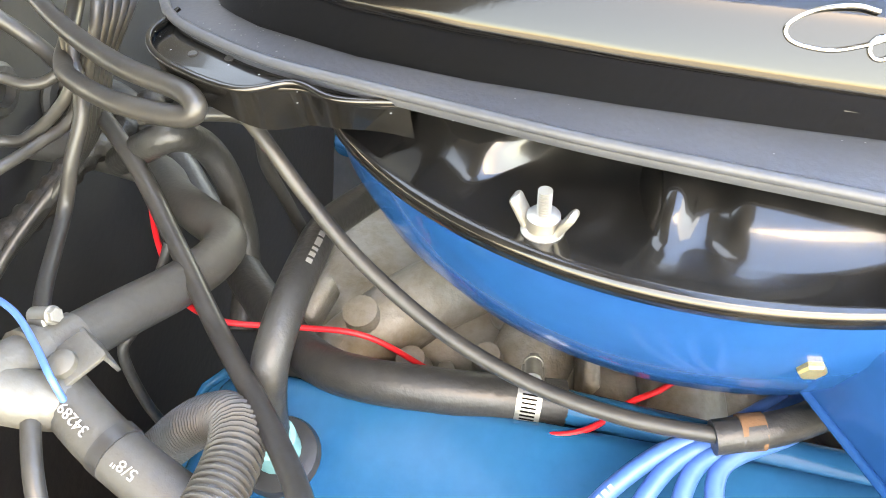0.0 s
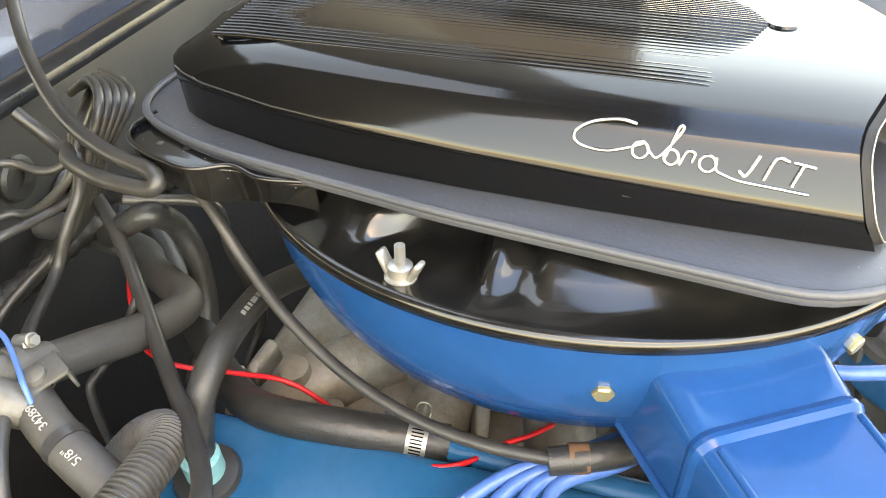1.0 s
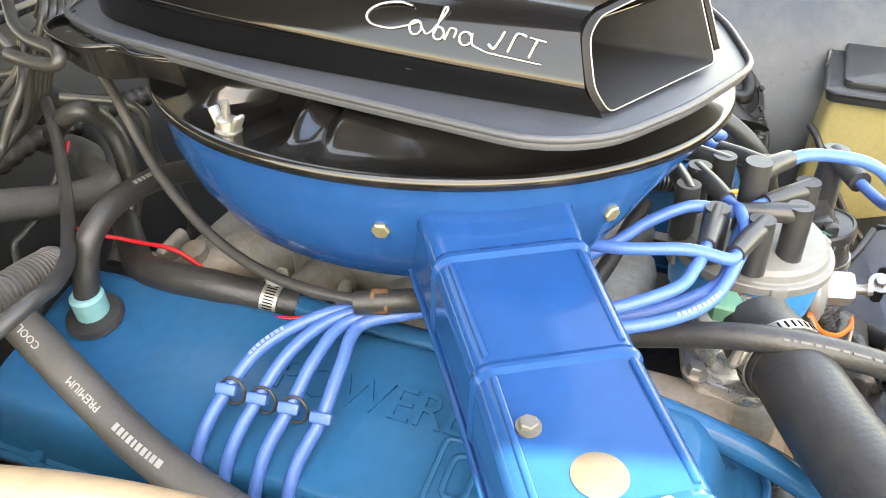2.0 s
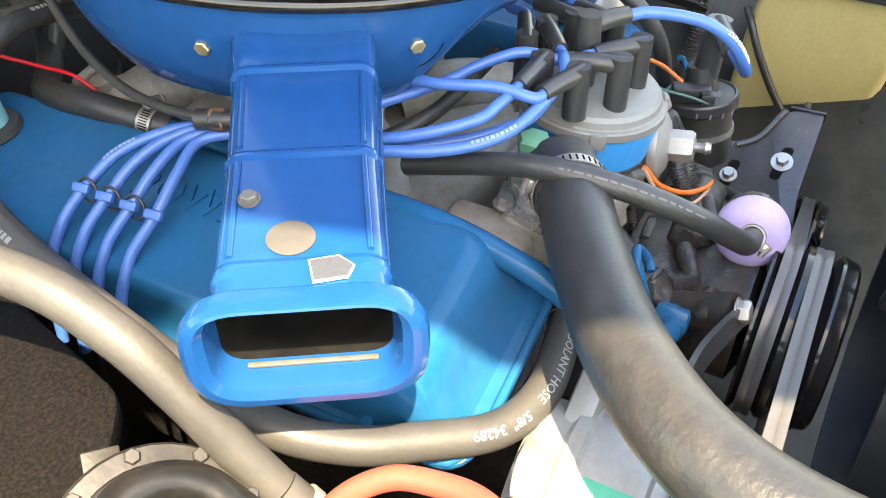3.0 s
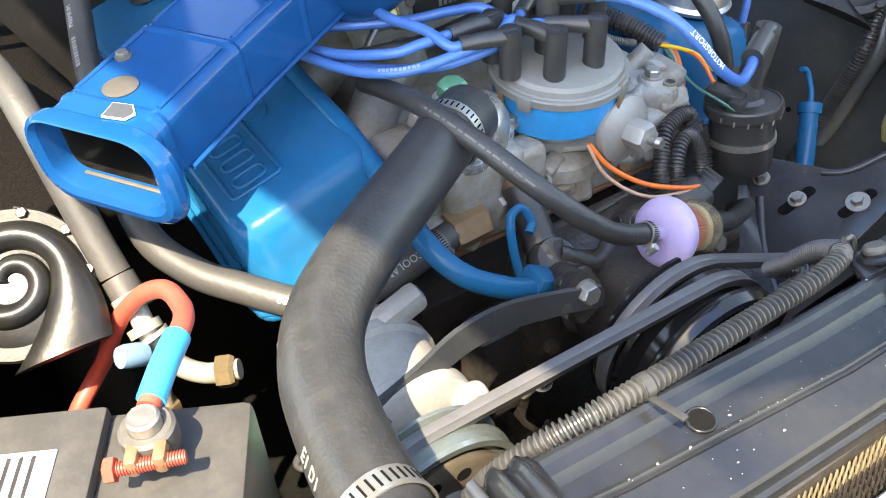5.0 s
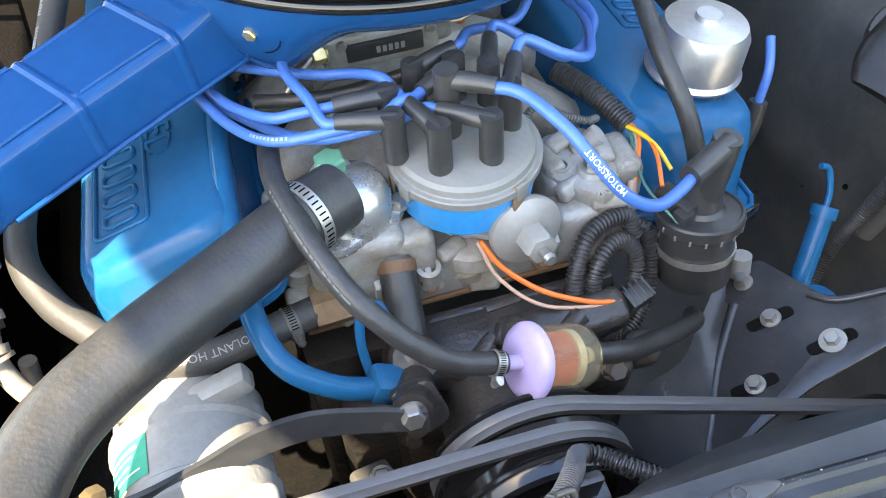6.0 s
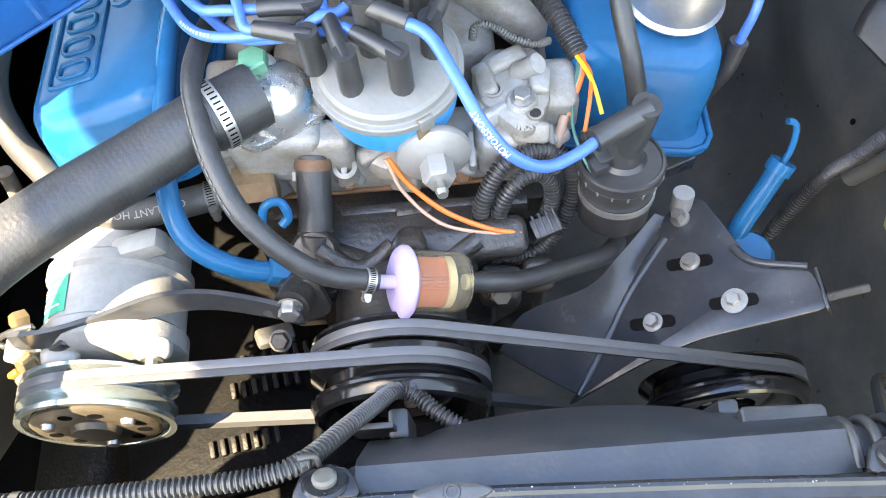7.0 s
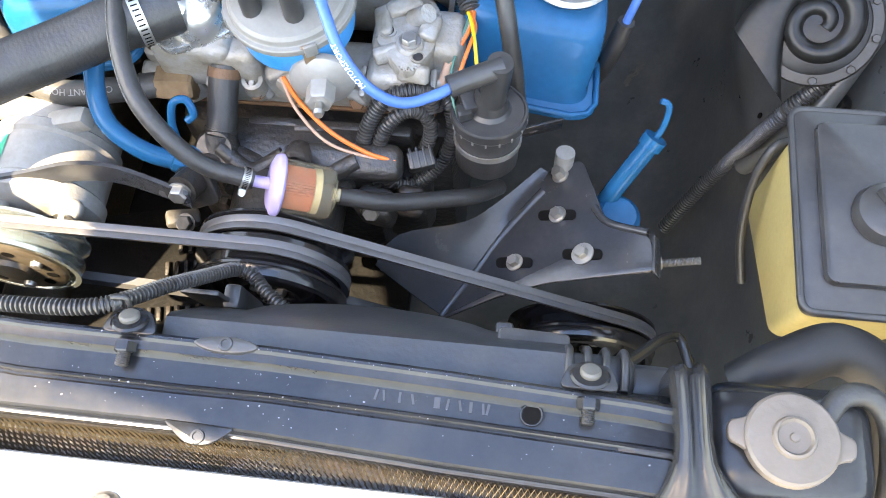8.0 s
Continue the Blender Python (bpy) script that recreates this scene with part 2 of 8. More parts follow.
def thing(name, at, label, category, group="", kind=""):
    ob = new(name)
    ob.empty_display_size = 0.02
    ob.location = at
    ROOT[ob.name] = Vector(at)
    return tagged(ob, label, category, group, kind)


def mesh_of(name, bm, material, offset, smooth=True, angle=35):
    bmesh.ops.recalc_face_normals(bm, faces=bm.faces)
    bmesh.ops.translate(bm, verts=bm.verts, vec=-offset)
    if smooth:
        lim = radians(angle)
        for f in bm.faces:
            f.smooth = True
        for e in bm.edges:
            if len(e.link_faces) == 2 and e.calc_face_angle(0.0) > lim:
                e.smooth = False
    me = bpy.data.meshes.new(name)
    bm.to_mesh(me)
    bm.free()
    me.materials.append(material)
    return me


def part(name, bm, material, parent, label="", smooth=True, kind="", angle=35):
    """One mesh, given in world places, under a thing or a part."""
    top = parent
    while top.parent:
        top = top.parent
    off = ROOT.get(top.name, Vector())
    if top.name in SWAY:
        bmesh.ops.transform(bm, matrix=SWAY[top.name], verts=bm.verts)
    ob = new(name, mesh_of(name, bm, material, off, smooth, angle))
    ob.parent = parent
    if label or kind:
        tagged(ob, label=label, kind=kind)
    return ob


def solo(name, bm, material, label, category, kind="", group="", smooth=True, angle=35):
    """A thing of one mesh."""
    ob = new(name, mesh_of(name, bm, material, Vector(), smooth, angle))
    return tagged(ob, label, category, group, kind)


def spline(pts, n=8):
    """Centripetal Catmull-Rom through the points."""
    P = [Vector(p) for p in pts]
    if len(P) < 3:
        return [P[0].lerp(P[1], i / n) for i in range(n + 1)]
    P = [P[0] * 2 - P[1]] + P + [P[-1] * 2 - P[-2]]
    out = []
    for i in range(1, len(P) - 2):
        for k in range(n):
            t = k / n
            a, b, c, d = P[i - 1:i + 3]
            out.append(0.5 * ((2 * b) + (c - a) * t + (2 * a - 5 * b + 4 * c - d) * t * t + (3 * b - a - 3 * c + d) * t ** 3))
    out.append(P[-2])
    return out


def frames_along(path):
    """A tangent, normal and side at each point, with no twist."""
    out, nrm = [], None
    for i, p in enumerate(path):
        t = (path[min(i + 1, len(path) - 1)] - path[max(i - 1, 0)]).normalized()
        if nrm is None:
            nrm = t.orthogonal().normalized()
        nrm = (nrm - t * nrm.dot(t)).normalized()
        out.append((p, t, nrm, t.cross(nrm)))
    return out


def tube(pts, r, seg=12, n=8, rib=0.0, pitch=0.0, taper=None, smooth_path=True):
    """A round hose through the points. rib, pitch: the height and spacing of its corrugation."""
    path = spline(pts, n) if smooth_path else [Vector(p) for p in pts]
    seg = max(seg, 12)
    if pitch:
        dense, L = [], 0.0
        for a, b in zip(path, path[1:]):
            k = max(1, round((b - a).length / (pitch / 4)))
            dense += [a.lerp(b, i / k) for i in range(k)]
        path = dense + [path[-1]]
    bm = bmesh.new()
    rings, s = [], 0.0
    fr = frames_along(path)
    for i, (p, t, u, v) in enumerate(fr):
        if i:
            s += (p - fr[i - 1][0]).length
        q = i / (len(fr) - 1)
        rr = r if taper is None else r * (1 + (taper - 1) * q)
        if pitch:
            rr += rib * (1 if (i % 4) in (1, 2) else -1)
        rings.append([bm.verts.new(p + rr * (math.cos(a) * u + math.sin(a) * v)) for a in [2 * math.pi * j / seg for j in range(seg)]])
    for a, b in zip(rings, rings[1:]):
        for j in range(seg):
            bm.faces.new((a[j], a[(j + 1) % seg], b[(j + 1) % seg], b[j]))
    for ring in (rings[0], rings[-1]):
        bm.faces.new(ring)
    return bm


def basis(origin, axis, hint=(0, 0, 1)):
    """A pose whose z runs along the axis."""
    z = Vector(axis).normalized()
    h = Vector(hint)
    if abs(z.dot(h.normalized())) > 0.97:
        h = Vector((1, 0, 0))
    x = h.cross(z).normalized()
    y = z.cross(x)
    return Matrix.Translation(origin) @ Matrix((x, y, z)).transposed().to_4x4()


def lathe(profile, origin, axis=(0, 0, 1), seg=32, closed=False, bm=None):
    """Turns (radius, height) pairs about an axis."""
    bm = bm or bmesh.new()
    m = basis(origin, axis)
    rings = []
    for r, h in profile:
        if r < 1e-5:
            rings.append([bm.verts.new(m @ Vector((0, 0, h)))])
        else:
            rings.append([bm.verts.new(m @ Vector((r * math.cos(2 * math.pi * j / seg), r * math.sin(2 * math.pi * j / seg), h))) for j in range(seg)])
    pairs = list(zip(rings, rings[1:])) + ([(rings[-1], rings[0])] if closed else [])
    for a, b in pairs:
        for j in range(seg):
            k = (j + 1) % seg
            if len(a) == 1 and len(b) == 1:
                continue
            if len(a) == 1:
                bm.faces.new((a[0], b[k], b[j]))
            elif len(b) == 1:
                bm.faces.new((a[j], a[k], b[0]))
            else:
                bm.faces.new((a[j], a[k], b[k], b[j]))
    if not closed:
        for ring in (rings[0], rings[-1]):
            if len(ring) > 1:
                bm.faces.new(ring)
    return bm


def block(size, m, bevel=0.003, seg=2, bm=None):
    """A box with rounded edges at a pose."""
    fresh = bmesh.new()
    bmesh.ops.create_cube(fresh, size=1.0)
    bmesh.ops.scale(fresh, vec=size, verts=fresh.verts)
    if bevel:
        bmesh.ops.bevel(fresh, geom=fresh.edges[:], offset=bevel, segments=seg, affect="EDGES", profile=0.5)
    bmesh.ops.transform(fresh, matrix=m, verts=fresh.verts)
    if bm is None:
        return fresh
    return join(bm, fresh)


def join(bm, other):
    me = bpy.data.meshes.new("tmp")
    other.to_mesh(me)
    other.free()
    bm.from_mesh(me)
    bpy.data.meshes.remove(me)
    return bm


def prism(outline, m, depth, bevel=0.0015, seg=2, holes=()):
    """A plate with that outline in the pose's x and y, its top at z = 0, and round holes (x, y, r) cut through."""
    bm = bmesh.new()
    if not holes:
        low = [bm.verts.new(m @ Vector((x, y, -depth))) for x, y in outline]
        top = [bm.verts.new(m @ Vector((x, y, 0))) for x, y in outline]
        bm.faces.new(top)
        bm.faces.new(low[::-1])
        k = len(outline)
        for i in range(k):
            bm.faces.new((low[i], low[(i + 1) % k], top[(i + 1) % k], top[i]))
    else:
        loops = [outline] + [[(x + r * math.cos(-a), y + r * math.sin(-a)) for a in [2 * math.pi * j / 14 for j in range(14)]] for x, y, r in holes]
        edges, sides = [], []
        for lp in loops:
            vs = [bm.verts.new((x, y, 0)) for x, y in lp]
            edges += [bm.edges.new((vs[i], vs[(i + 1) % len(vs)])) for i in range(len(vs))]
        bmesh.ops.triangle_fill(bm, edges=edges, use_beauty=True)
        ext = bmesh.ops.extrude_face_region(bm, geom=bm.faces[:])
        bmesh.ops.translate(bm, verts=[v for v in ext["geom"] if isinstance(v, bmesh.types.BMVert)], vec=(0, 0, -depth))
        bmesh.ops.transform(bm, matrix=m, verts=bm.verts)
        return bm
    if bevel:
        bmesh.ops.recalc_face_normals(bm, faces=bm.faces)
        bmesh.ops.bevel(bm, geom=bm.edges[:], offset=bevel, segments=seg, affect="EDGES", profile=0.5)
    return bm


def rounded(outline, r, n=5):
    """An outline whose corners are rounded to about r."""
    out, k = [], len(outline)
    for i in range(k):
        a, b, c = (Vector((*outline[j % k], 0)).xy for j in (i - 1, i, i + 1))
        d1, d2 = min(r, (a - b).length * 0.49), min(r, (c - b).length * 0.49)
        p, q = b + (a - b).normalized() * d1, b + (c - b).normalized() * d2
        for j in range(n + 1):
            t = j / n
            v = p * (1 - t) ** 2 + b * 2 * t * (1 - t) + q * t * t
            out.append((v.x, v.y))
    return out


def hexbolt(at, axis, r=0.007, h=0.007, washer=0.0, bm=None):
    """A hexagon head with a chamfer, and a washer beneath."""
    bm = bm or bmesh.new()
    if washer:
        lathe([(0, 0), (washer, 0), (washer, 0.0015), (0, 0.0015)], at, axis, 20, bm=bm)
    lathe([(0, 0.001), (r, 0.001), (r, h * 0.85), (r * 0.86, h), (0, h)], at, axis, 6, bm=bm)
    return bm


def band(at, axis, r, width=0.011, parent=None, screw=None, material=None):
    """A worm-drive hose clamp: a slotted band, its housing and the screw."""
    ax = Vector(axis).normalized()
    at = Vector(at)
    rim = [(r, -width / 2), (r + 0.0012, -width / 2), (r + 0.0012, width / 2), (r, width / 2)]
    ob = part("clamp_band", lathe(rim, at, ax, 28, closed=True), material or ZINC, parent)
    up = Vector(screw or ax.orthogonal())
    up = (up - ax * up.dot(ax)).normalized()
    side = ax.cross(up)
    m = basis(at + up * (r + 0.005), up, ax)
    barrel = at + up * (r + 0.0052)
    part("clamp_housing", block((width * 1.05, width * 0.95, 0.0045), basis(at + up * (r + 0.0030), up, ax), 0.0012), material or ZINC, parent)
    part("clamp_barrel", tube([barrel - side * width * 0.55, barrel, barrel + side * width * 0.55], width * 0.36, 16, 3), material or ZINC, parent)
    part("clamp_screw", hexbolt(barrel + side * width * 0.55, side, width * 0.33, width * 0.42, width * 0.40), material or ZINC, parent)
    slots = bmesh.new()
    for k in range(34):
        a = 0.4 + k * 0.1642
        d = up * math.cos(a) - side * math.sin(a)
        block((min(0.0012, r * 0.07), width * 0.60, 0.0009), basis(at + d * (r + 0.0010), d, ax), 0, bm=slots)
    # dark bars laid on the band stand for the shade in its slots
    part("clamp_slot", slots, HOLE_SHADE, parent, kind="stuff", smooth=False)
    return ob


def letters(text, size, depth=0.0003):
    """The text as a flat mesh, centred, in x and y."""
    cu = bpy.data.curves.new("text", "FONT")
    cu.body, cu.size, cu.extrude = text, size, depth
    cu.align_x, cu.align_y, cu.resolution_u = "CENTER", "CENTER", 2
    ob = bpy.data.objects.new("text", cu)
    me = bpy.data.meshes.new_from_object(ob)
    bm = bmesh.new()
    bm.from_mesh(me)
    bpy.data.objects.remove(ob)
    bpy.data.curves.remove(cu)
    bpy.data.meshes.remove(me)
    return bm


def on_hose(flat, pts, r, where, facing, n=8, flip=False):
    """Lays a flat mesh (x along, y across) round a hose at that share of its length, on the side that faces that way."""
    path = spline(pts, n)
    fr = frames_along(path)
    L = [0.0]
    for a, b in zip(path, path[1:]):
        L.append(L[-1] + (b - a).length)
    for v in flat.verts:
        x, y, z = v.co
        if flip:
            x, y = -x, -y
        s = min(max(where * L[-1] + x, 0), L[-1] - 1e-6)
        i = max(j for j in range(len(L)) if L[j] <= s)
        i = min(i, len(L) - 2)
        t = (s - L[i]) / (L[i + 1] - L[i] + 1e-9)
        p = path[i].lerp(path[i + 1], t)
        tg = fr[i][1].lerp(fr[i + 1][1], t).normalized()
        up = Vector(facing)
        up = (up - tg * up.dot(tg)).normalized()
        side = up.cross(tg)
        a = y / r
        d = up * math.cos(a) + side * math.sin(a)
        v.co = p + d * (r + 0.0004 + z)
    return flat


def bars(widths, height, gap=0.0012, depth=0.0003):
    """Print that cannot be read, as a row of plain bars."""
    bm, x = bmesh.new(), -(sum(widths) + gap * (len(widths) - 1)) / 2
    for w in widths:
        block((w, height, depth), Matrix.Translation((x + w / 2, 0, depth / 2)), 0, bm=bm)
        x += w + gap
    bmesh.ops.subdivide_edges(bm, edges=[e for e in bm.edges if e.calc_length() > 0.003], cuts=2)
    return bm

# ---- the setting ----
bm = bmesh.new()
for x0, x1, y0, y1 in ((-400, 400, -400, 400),):
    bm.faces.new([bm.verts.new(v) for v in ((x0, y0, 0), (x1, y0, 0), (x1, y1, 0), (x0, y1, 0))])
solo("ground", bm, CONCRETE, "pale sunlit concrete drive under the car", "ground", "structure", smooth=False)


def panel(name, size, at, material, label, turn=(0, 0, 0), bevel=0.004, category="panel", kind="structure"):
    return solo(name, block(size, pose(*at, *turn), bevel), material, label, category, kind)


panel("wall_firewall", (1.5, 0.012, 0.62), (0, 0.446, 0.61), FIREPAINT, "matt black painted firewall behind the engine", category="firewall")
panel("cowl_lip", (1.5, 0.03, 0.016), (0, 0.45, 0.926), PANEL, "rolled dark edge along the top of the firewall", category="cowl", bevel=0.007)
panel("cowl", (1.56, 0.40, 0.02), (0, 0.67, 0.92), BODY_BLUE, "dark painted cowl panel below the windscreen", category="cowl", bevel=0.006)
panel("apron_passenger", (0.012, 1.2, 0.6), (-0.545, -0.15, 0.58), SANDY, "dusty black inner fender panel", category="inner fender", turn=(0, 4, 0))
bm = bmesh.new()
rows_ = []
for i in range(31):
    y = -0.74 + i * 0.04
    bulge = math.exp(-((y + 0.02) / 0.13) ** 2)
    line = spline([(0.06, y, 0.285), (0.20, y, 0.290), (0.33, y, 0.305), (0.43, y, 0.345), (0.485 - 0.01 * bulge, y, 0.46), (0.505 - 0.035 * bulge, y, 0.56), (0.54 - 0.04 * bulge, y, 0.70), (0.60 - 0.02 * bulge, y, 0.83), (0.66, y, 0.905)], 4)
    rows_.append([bm.verts.new(p) for p in line] + [bm.verts.new(p + Vector((0.01, 0, -0.004))) for p in reversed(line)])
for p, q in zip(rows_, rows_[1:]):
    for j in range(len(p)):
        bm.faces.new((p[j], p[(j + 1) % len(p)], q[(j + 1) % len(p)], q[j]))
for r_ in (rows_[0], rows_[-1]):
    bm.faces.new(r_)
solo("apron_driver", bm, APRON, "satin black curved inner fender panel", "inner fender", "structure")
panel("fender_passenger", (0.25, 1.9, 0.03), (-0.775, -0.2, 0.865), BODY_BLUE, "dark painted fender top", category="fender", bevel=0.012)
panel("apron_flange", (0.14, 1.3, 0.012), (-0.60, -0.15, 0.862), SANDY, "dusty black flange between inner fender and fender", category="inner fender")
panel("fender_driver", (0.25, 1.9, 0.03), (0.775, -0.2, 0.905), BODY_BLUE, "dark painted fender top", category="fender", bevel=0.012)
# the deep floor's shade is put into its colour
panel("crossmember", (0.68, 1.3, 0.03), (-0.26, -0.1, 0.30), SHADE_BLACK, "subframe and splash tray far below, blackened in place of shade", category="subframe")
panel("header_panel", (1.5, 0.30, 0.02), (0, -0.798, 0.873), BODY, "white painted front header panel in the sun", category="panel", bevel=0.006)
stop = thing("hood_bumper", (-0.017, -0.676, 0.883), "small black rubber hood bumper on the header panel", "hood bumper")
part("pad", lathe([(0, 0), (0.011, 0), (0.0105, 0.006), (0.008, 0.009), (0, 0.0095)], (-0.017, -0.678, 0.883), (0, 0, 1), 24), HOSE, stop)
# raised hood behind the engine, with the opening for the scoop
HINGE, LEAN = Vector((0, 0.52, 0.955)), radians(62)
slope = Matrix((Vector((1, 0, 0)), Vector((0, -math.cos(LEAN), math.sin(LEAN))), Vector((0, -math.sin(LEAN), -math.cos(LEAN))))).transposed().to_4x4()
HM = Matrix.Translation(HINGE) @ slope
hood = thing("hood", HINGE, "raised black hood propped open behind the engine", "hood", kind="structure")
for s in (-1, 1):
    part("hood_side", prism(rounded([(s * 0.16, 0.0), (s * 0.64, 0.0), (s * 0.70, 0.7), (s * 0.68, 1.28), (s * 0.16, 1.33)], 0.05, 4), HM, 0.02, 0.003), HOODPAINT, hood)
for y0, y1 in ((0.0, 0.27), (0.76, 1.335)):
    part("hood_middle", prism([(-0.159, y0), (0.159, y0), (0.159, y1), (-0.159, y1)], HM, 0.018, 0.002), HOODPAINT, hood)
# an unseen sheet added to cast the bay's shade, and an unseen dark board for reflections
# outline of the added sheet, shaped so its shadow edge falls across the engine
sail = [(0.62, 0.28), (-0.60, 0.28), (-0.82, 0.20), (-0.847, 0.0), (-0.842, -0.30), (-0.81, -0.43), (-0.774, -0.51), (-0.748, -0.60), (-0.727, -0.69), (-0.702, -0.76), (-0.669, -0.85), (-0.648, -0.91), (-0.62, -0.945), (-0.58, -0.962), (-0.53, -0.970), (-0.479, -0.977), (-0.448, -0.983), (-0.424, -0.996), (-0.403, -1.002), (-0.348, -1.006), (-0.238, -1.012), (0.0, -1.022), (0.62, -1.04)]
solo("added_shade_sheet", prism(sail, Matrix.Translation((0, 0, 2.0)), 0.004, 0), SHADE_SHEET, "unseen translucent sheet added to cast shade over the engine bay", "shade sail", "structure")
# unseen, added so that the rear of the scoop reflects something dark
panel("added_dark_board", (0.08, 8.0, 2.7), (2.7, 4.15, 1.35), BOARD_BLACK, "unseen dark board added to darken reflections in the scoop", category="wall")

for x, z, r in ((-0.20, 0.80, 0.022), (-0.03, 0.93 - 0.06, 0.018), (0.02, 0.83, 0.020), (-0.33, 0.87, 0.014), (-0.42, 0.78, 0.017)):
    g = thing("firewall_grommet", (x, 0.438, z), "black rubber grommet in the firewall", "grommet", "firewall grommets")
    part("ring", lathe([(r * 0.55, 0), (r, 0), (r * 1.05, 0.003), (r * 0.9, 0.006), (r * 0.6, 0.007)], (x, 0.440, z), (0, -1, 0), 28, closed=True), HOSE, g)
shelf = rounded([(-0.322, 0.07), (-0.362, -0.09), (-0.40, -0.118), (-0.56, -0.118), (-0.56, 0.30), (-0.36, 0.30)], 0.012, 3)
solo("fender_shelf", prism(shelf, Matrix.Translation((0, 0, 0.795)), 0.03, 0.003), SANDY, "black inner fender shelf dusted with sand", "inner fender", "structure")
for x, s in ((-0.40, -1),):
    rail = block((0.10, 1.25, 0.12), pose(x, -0.12, 0.345, 0, s * 8, 0), 0.03, 4)
    solo("frame_rail", rail, GRIME, "dusty black chassis rail beside the engine", "chassis rail", "structure")
rod = thing("firewall_brace", (-0.22, 0.31, 0.89), "grimy rust-flecked steel brace by the firewall", "brace")
part("ledge", tube([(0.07, 0.345, 0.838), (0.0309, 0.362, 0.8371), (-0.008, 0.371, 0.833), (-0.0462, 0.381, 0.8354), (-0.083, 0.390, 0.826), (-0.1187, 0.401, 0.8195), (-0.16, 0.41, 0.81)], 0.0095, 7, 6, rib=0.0008, pitch=0.011), GRIME, rod)
# ---- engine ----
engine = thing("engine_block", (0, 0, 0.30), "oily black V8 engine block with pale cast intake manifold", "engine")
part("block", block((0.30, 0.52, 0.32), pose(0, 0.0, 0.50), 0.02), IRON, engine)
bm = block((0.17, 0.06, 0.22), pose(0.0, -0.315, 0.62), 0.02)
join(bm, block((0.26, 0.05, 0.12), pose(0.0, -0.30, 0.60), 0.02))
join(bm, lathe([(0, 0), (0.05, 0), (0.055, 0.01), (0.055, 0.05), (0.03, 0.06), (0, 0.06)], (0.0, -0.345, 0.685), (0, -1, 0), 24))
part("water_pump", bm, IRON, engine, "black cast water pump and timing cover")
# intake: a plenum, a carburettor pad and curved runners to both heads
bm = block((0.20, 0.40, 0.07), pose(0, 0.03, 0.735), 0.02, 3)
join(bm, block((0.15, 0.15, 0.05), pose(0, 0.03, 0.79), 0.012, 3))
part("intake_manifold", bm, ALLOY, engine, "pale grey cast aluminium intake manifold")
for side in (-1, 1):
    for k, y in enumerate((-0.13, -0.02, 0.08, 0.19)):
        y0 = 0.03 + (y - 0.03) * 0.5
        part("runner", tube([(side * 0.03, y0, 0.775), (side * 0.075, (y + y0) / 2, 0.782), (side * 0.125, y, 0.762), (side * 0.155, y, 0.73)], 0.024, 14, 5), ALLOY, engine)
        part("runner_bolt", hexbolt((side * 0.137, y + 0.035, 0.757), (side * 0.5, 0, 1), 0.0065, 0.008, 0.009), ZINC, engine)
part("intake_flange", block((0.016, 0.46, 0.03), pose(-0.150, 0.02, 0.742, 0, 30, 0), 0.004), ALLOY, engine)
part("intake_flange", block((0.016, 0.46, 0.03), pose(0.150, 0.02, 0.742, 0, -30, 0), 0.004), ALLOY, engine)
# front water crossover: a low saddle, pedestals either side, a neck and many cast bosses
bm = block((0.28, 0.050, 0.050), pose(0.005, -0.245, 0.742), 0.010, 3)
for size, at in (((0.075, 0.058, 0.058), (-0.085, -0.248, 0.780)), ((0.060, 0.030, 0.075), (-0.055, -0.262, 0.765)), ((0.040, 0.070, 0.040), (-0.125, -0.215, 0.785)), ((0.085, 0.050, 0.045), (0.118, -0.225, 0.772)), ((0.050, 0.035, 0.050), (0.098, -0.258, 0.757))):
    part("pedestal", block(size, pose(*at), 0.009, 3), ALLOY, engine)
part("water_crossover", bm, ALLOY, engine, "stained cast aluminium front of the intake")
rng = random.Random(21)
for k in range(22):
    x = -0.13 + k * 0.0128 + rng.uniform(-0.004, 0.004)
    part("cast_lump", block((rng.uniform(0.014, 0.030), rng.uniform(0.012, 0.022), rng.uniform(0.012, 0.036)), pose(x, -0.262 + rng.uniform(-0.006, 0.006), 0.742 + rng.uniform(-0.014, 0.020), rng.uniform(-30, 20), rng.uniform(-20, 20), rng.uniform(-25, 25)), 0.005, 3), ALLOY, engine)
part("clip_rust", block((0.014, 0.006, 0.010), pose(-0.036, -0.278, 0.756, 10, 0, 15), 0.002), RUST, engine, "rust-brown corroded clip")
part("gasket_line", block((0.27, 0.004, 0.004), pose(0.0, -0.271, 0.722), 0.001), RUST, engine, "rusty gasket edge")
part("distributor_pad", lathe([(0, 0), (0.036, 0), (0.034, 0.012), (0.028, 0.016), (0, 0.016)], (0.010, -0.246, 0.752), (0, 0, 1), 28), ALLOY, engine)
part("hold_down", block((0.05, 0.016, 0.006), pose(0.030, -0.264, 0.772, 0, 0, -30), 0.002), ALLOY_CLEAN, engine)
bm = lathe([(0, -0.03), (0.029, -0.03), (0.031, 0.0), (0.030, 0.010), (0.024, 0.021), (0.012, 0.027), (0.0, 0.028)], (-0.080, -0.243, 0.822), (0, 0, 1), 32)
join(bm, tube([(-0.082, -0.246, 0.830), (-0.105, -0.262, 0.842), (-0.135, -0.282, 0.846)], 0.0195, 18, 5))
join(bm, prism(rounded([(-0.125, -0.262), (-0.10, -0.283), (-0.045, -0.258), (-0.035, -0.225), (-0.07, -0.205), (-0.115, -0.215)], 0.012, 4), Matrix.Translation((0, 0, 0.814)), 0.010, 0.002))
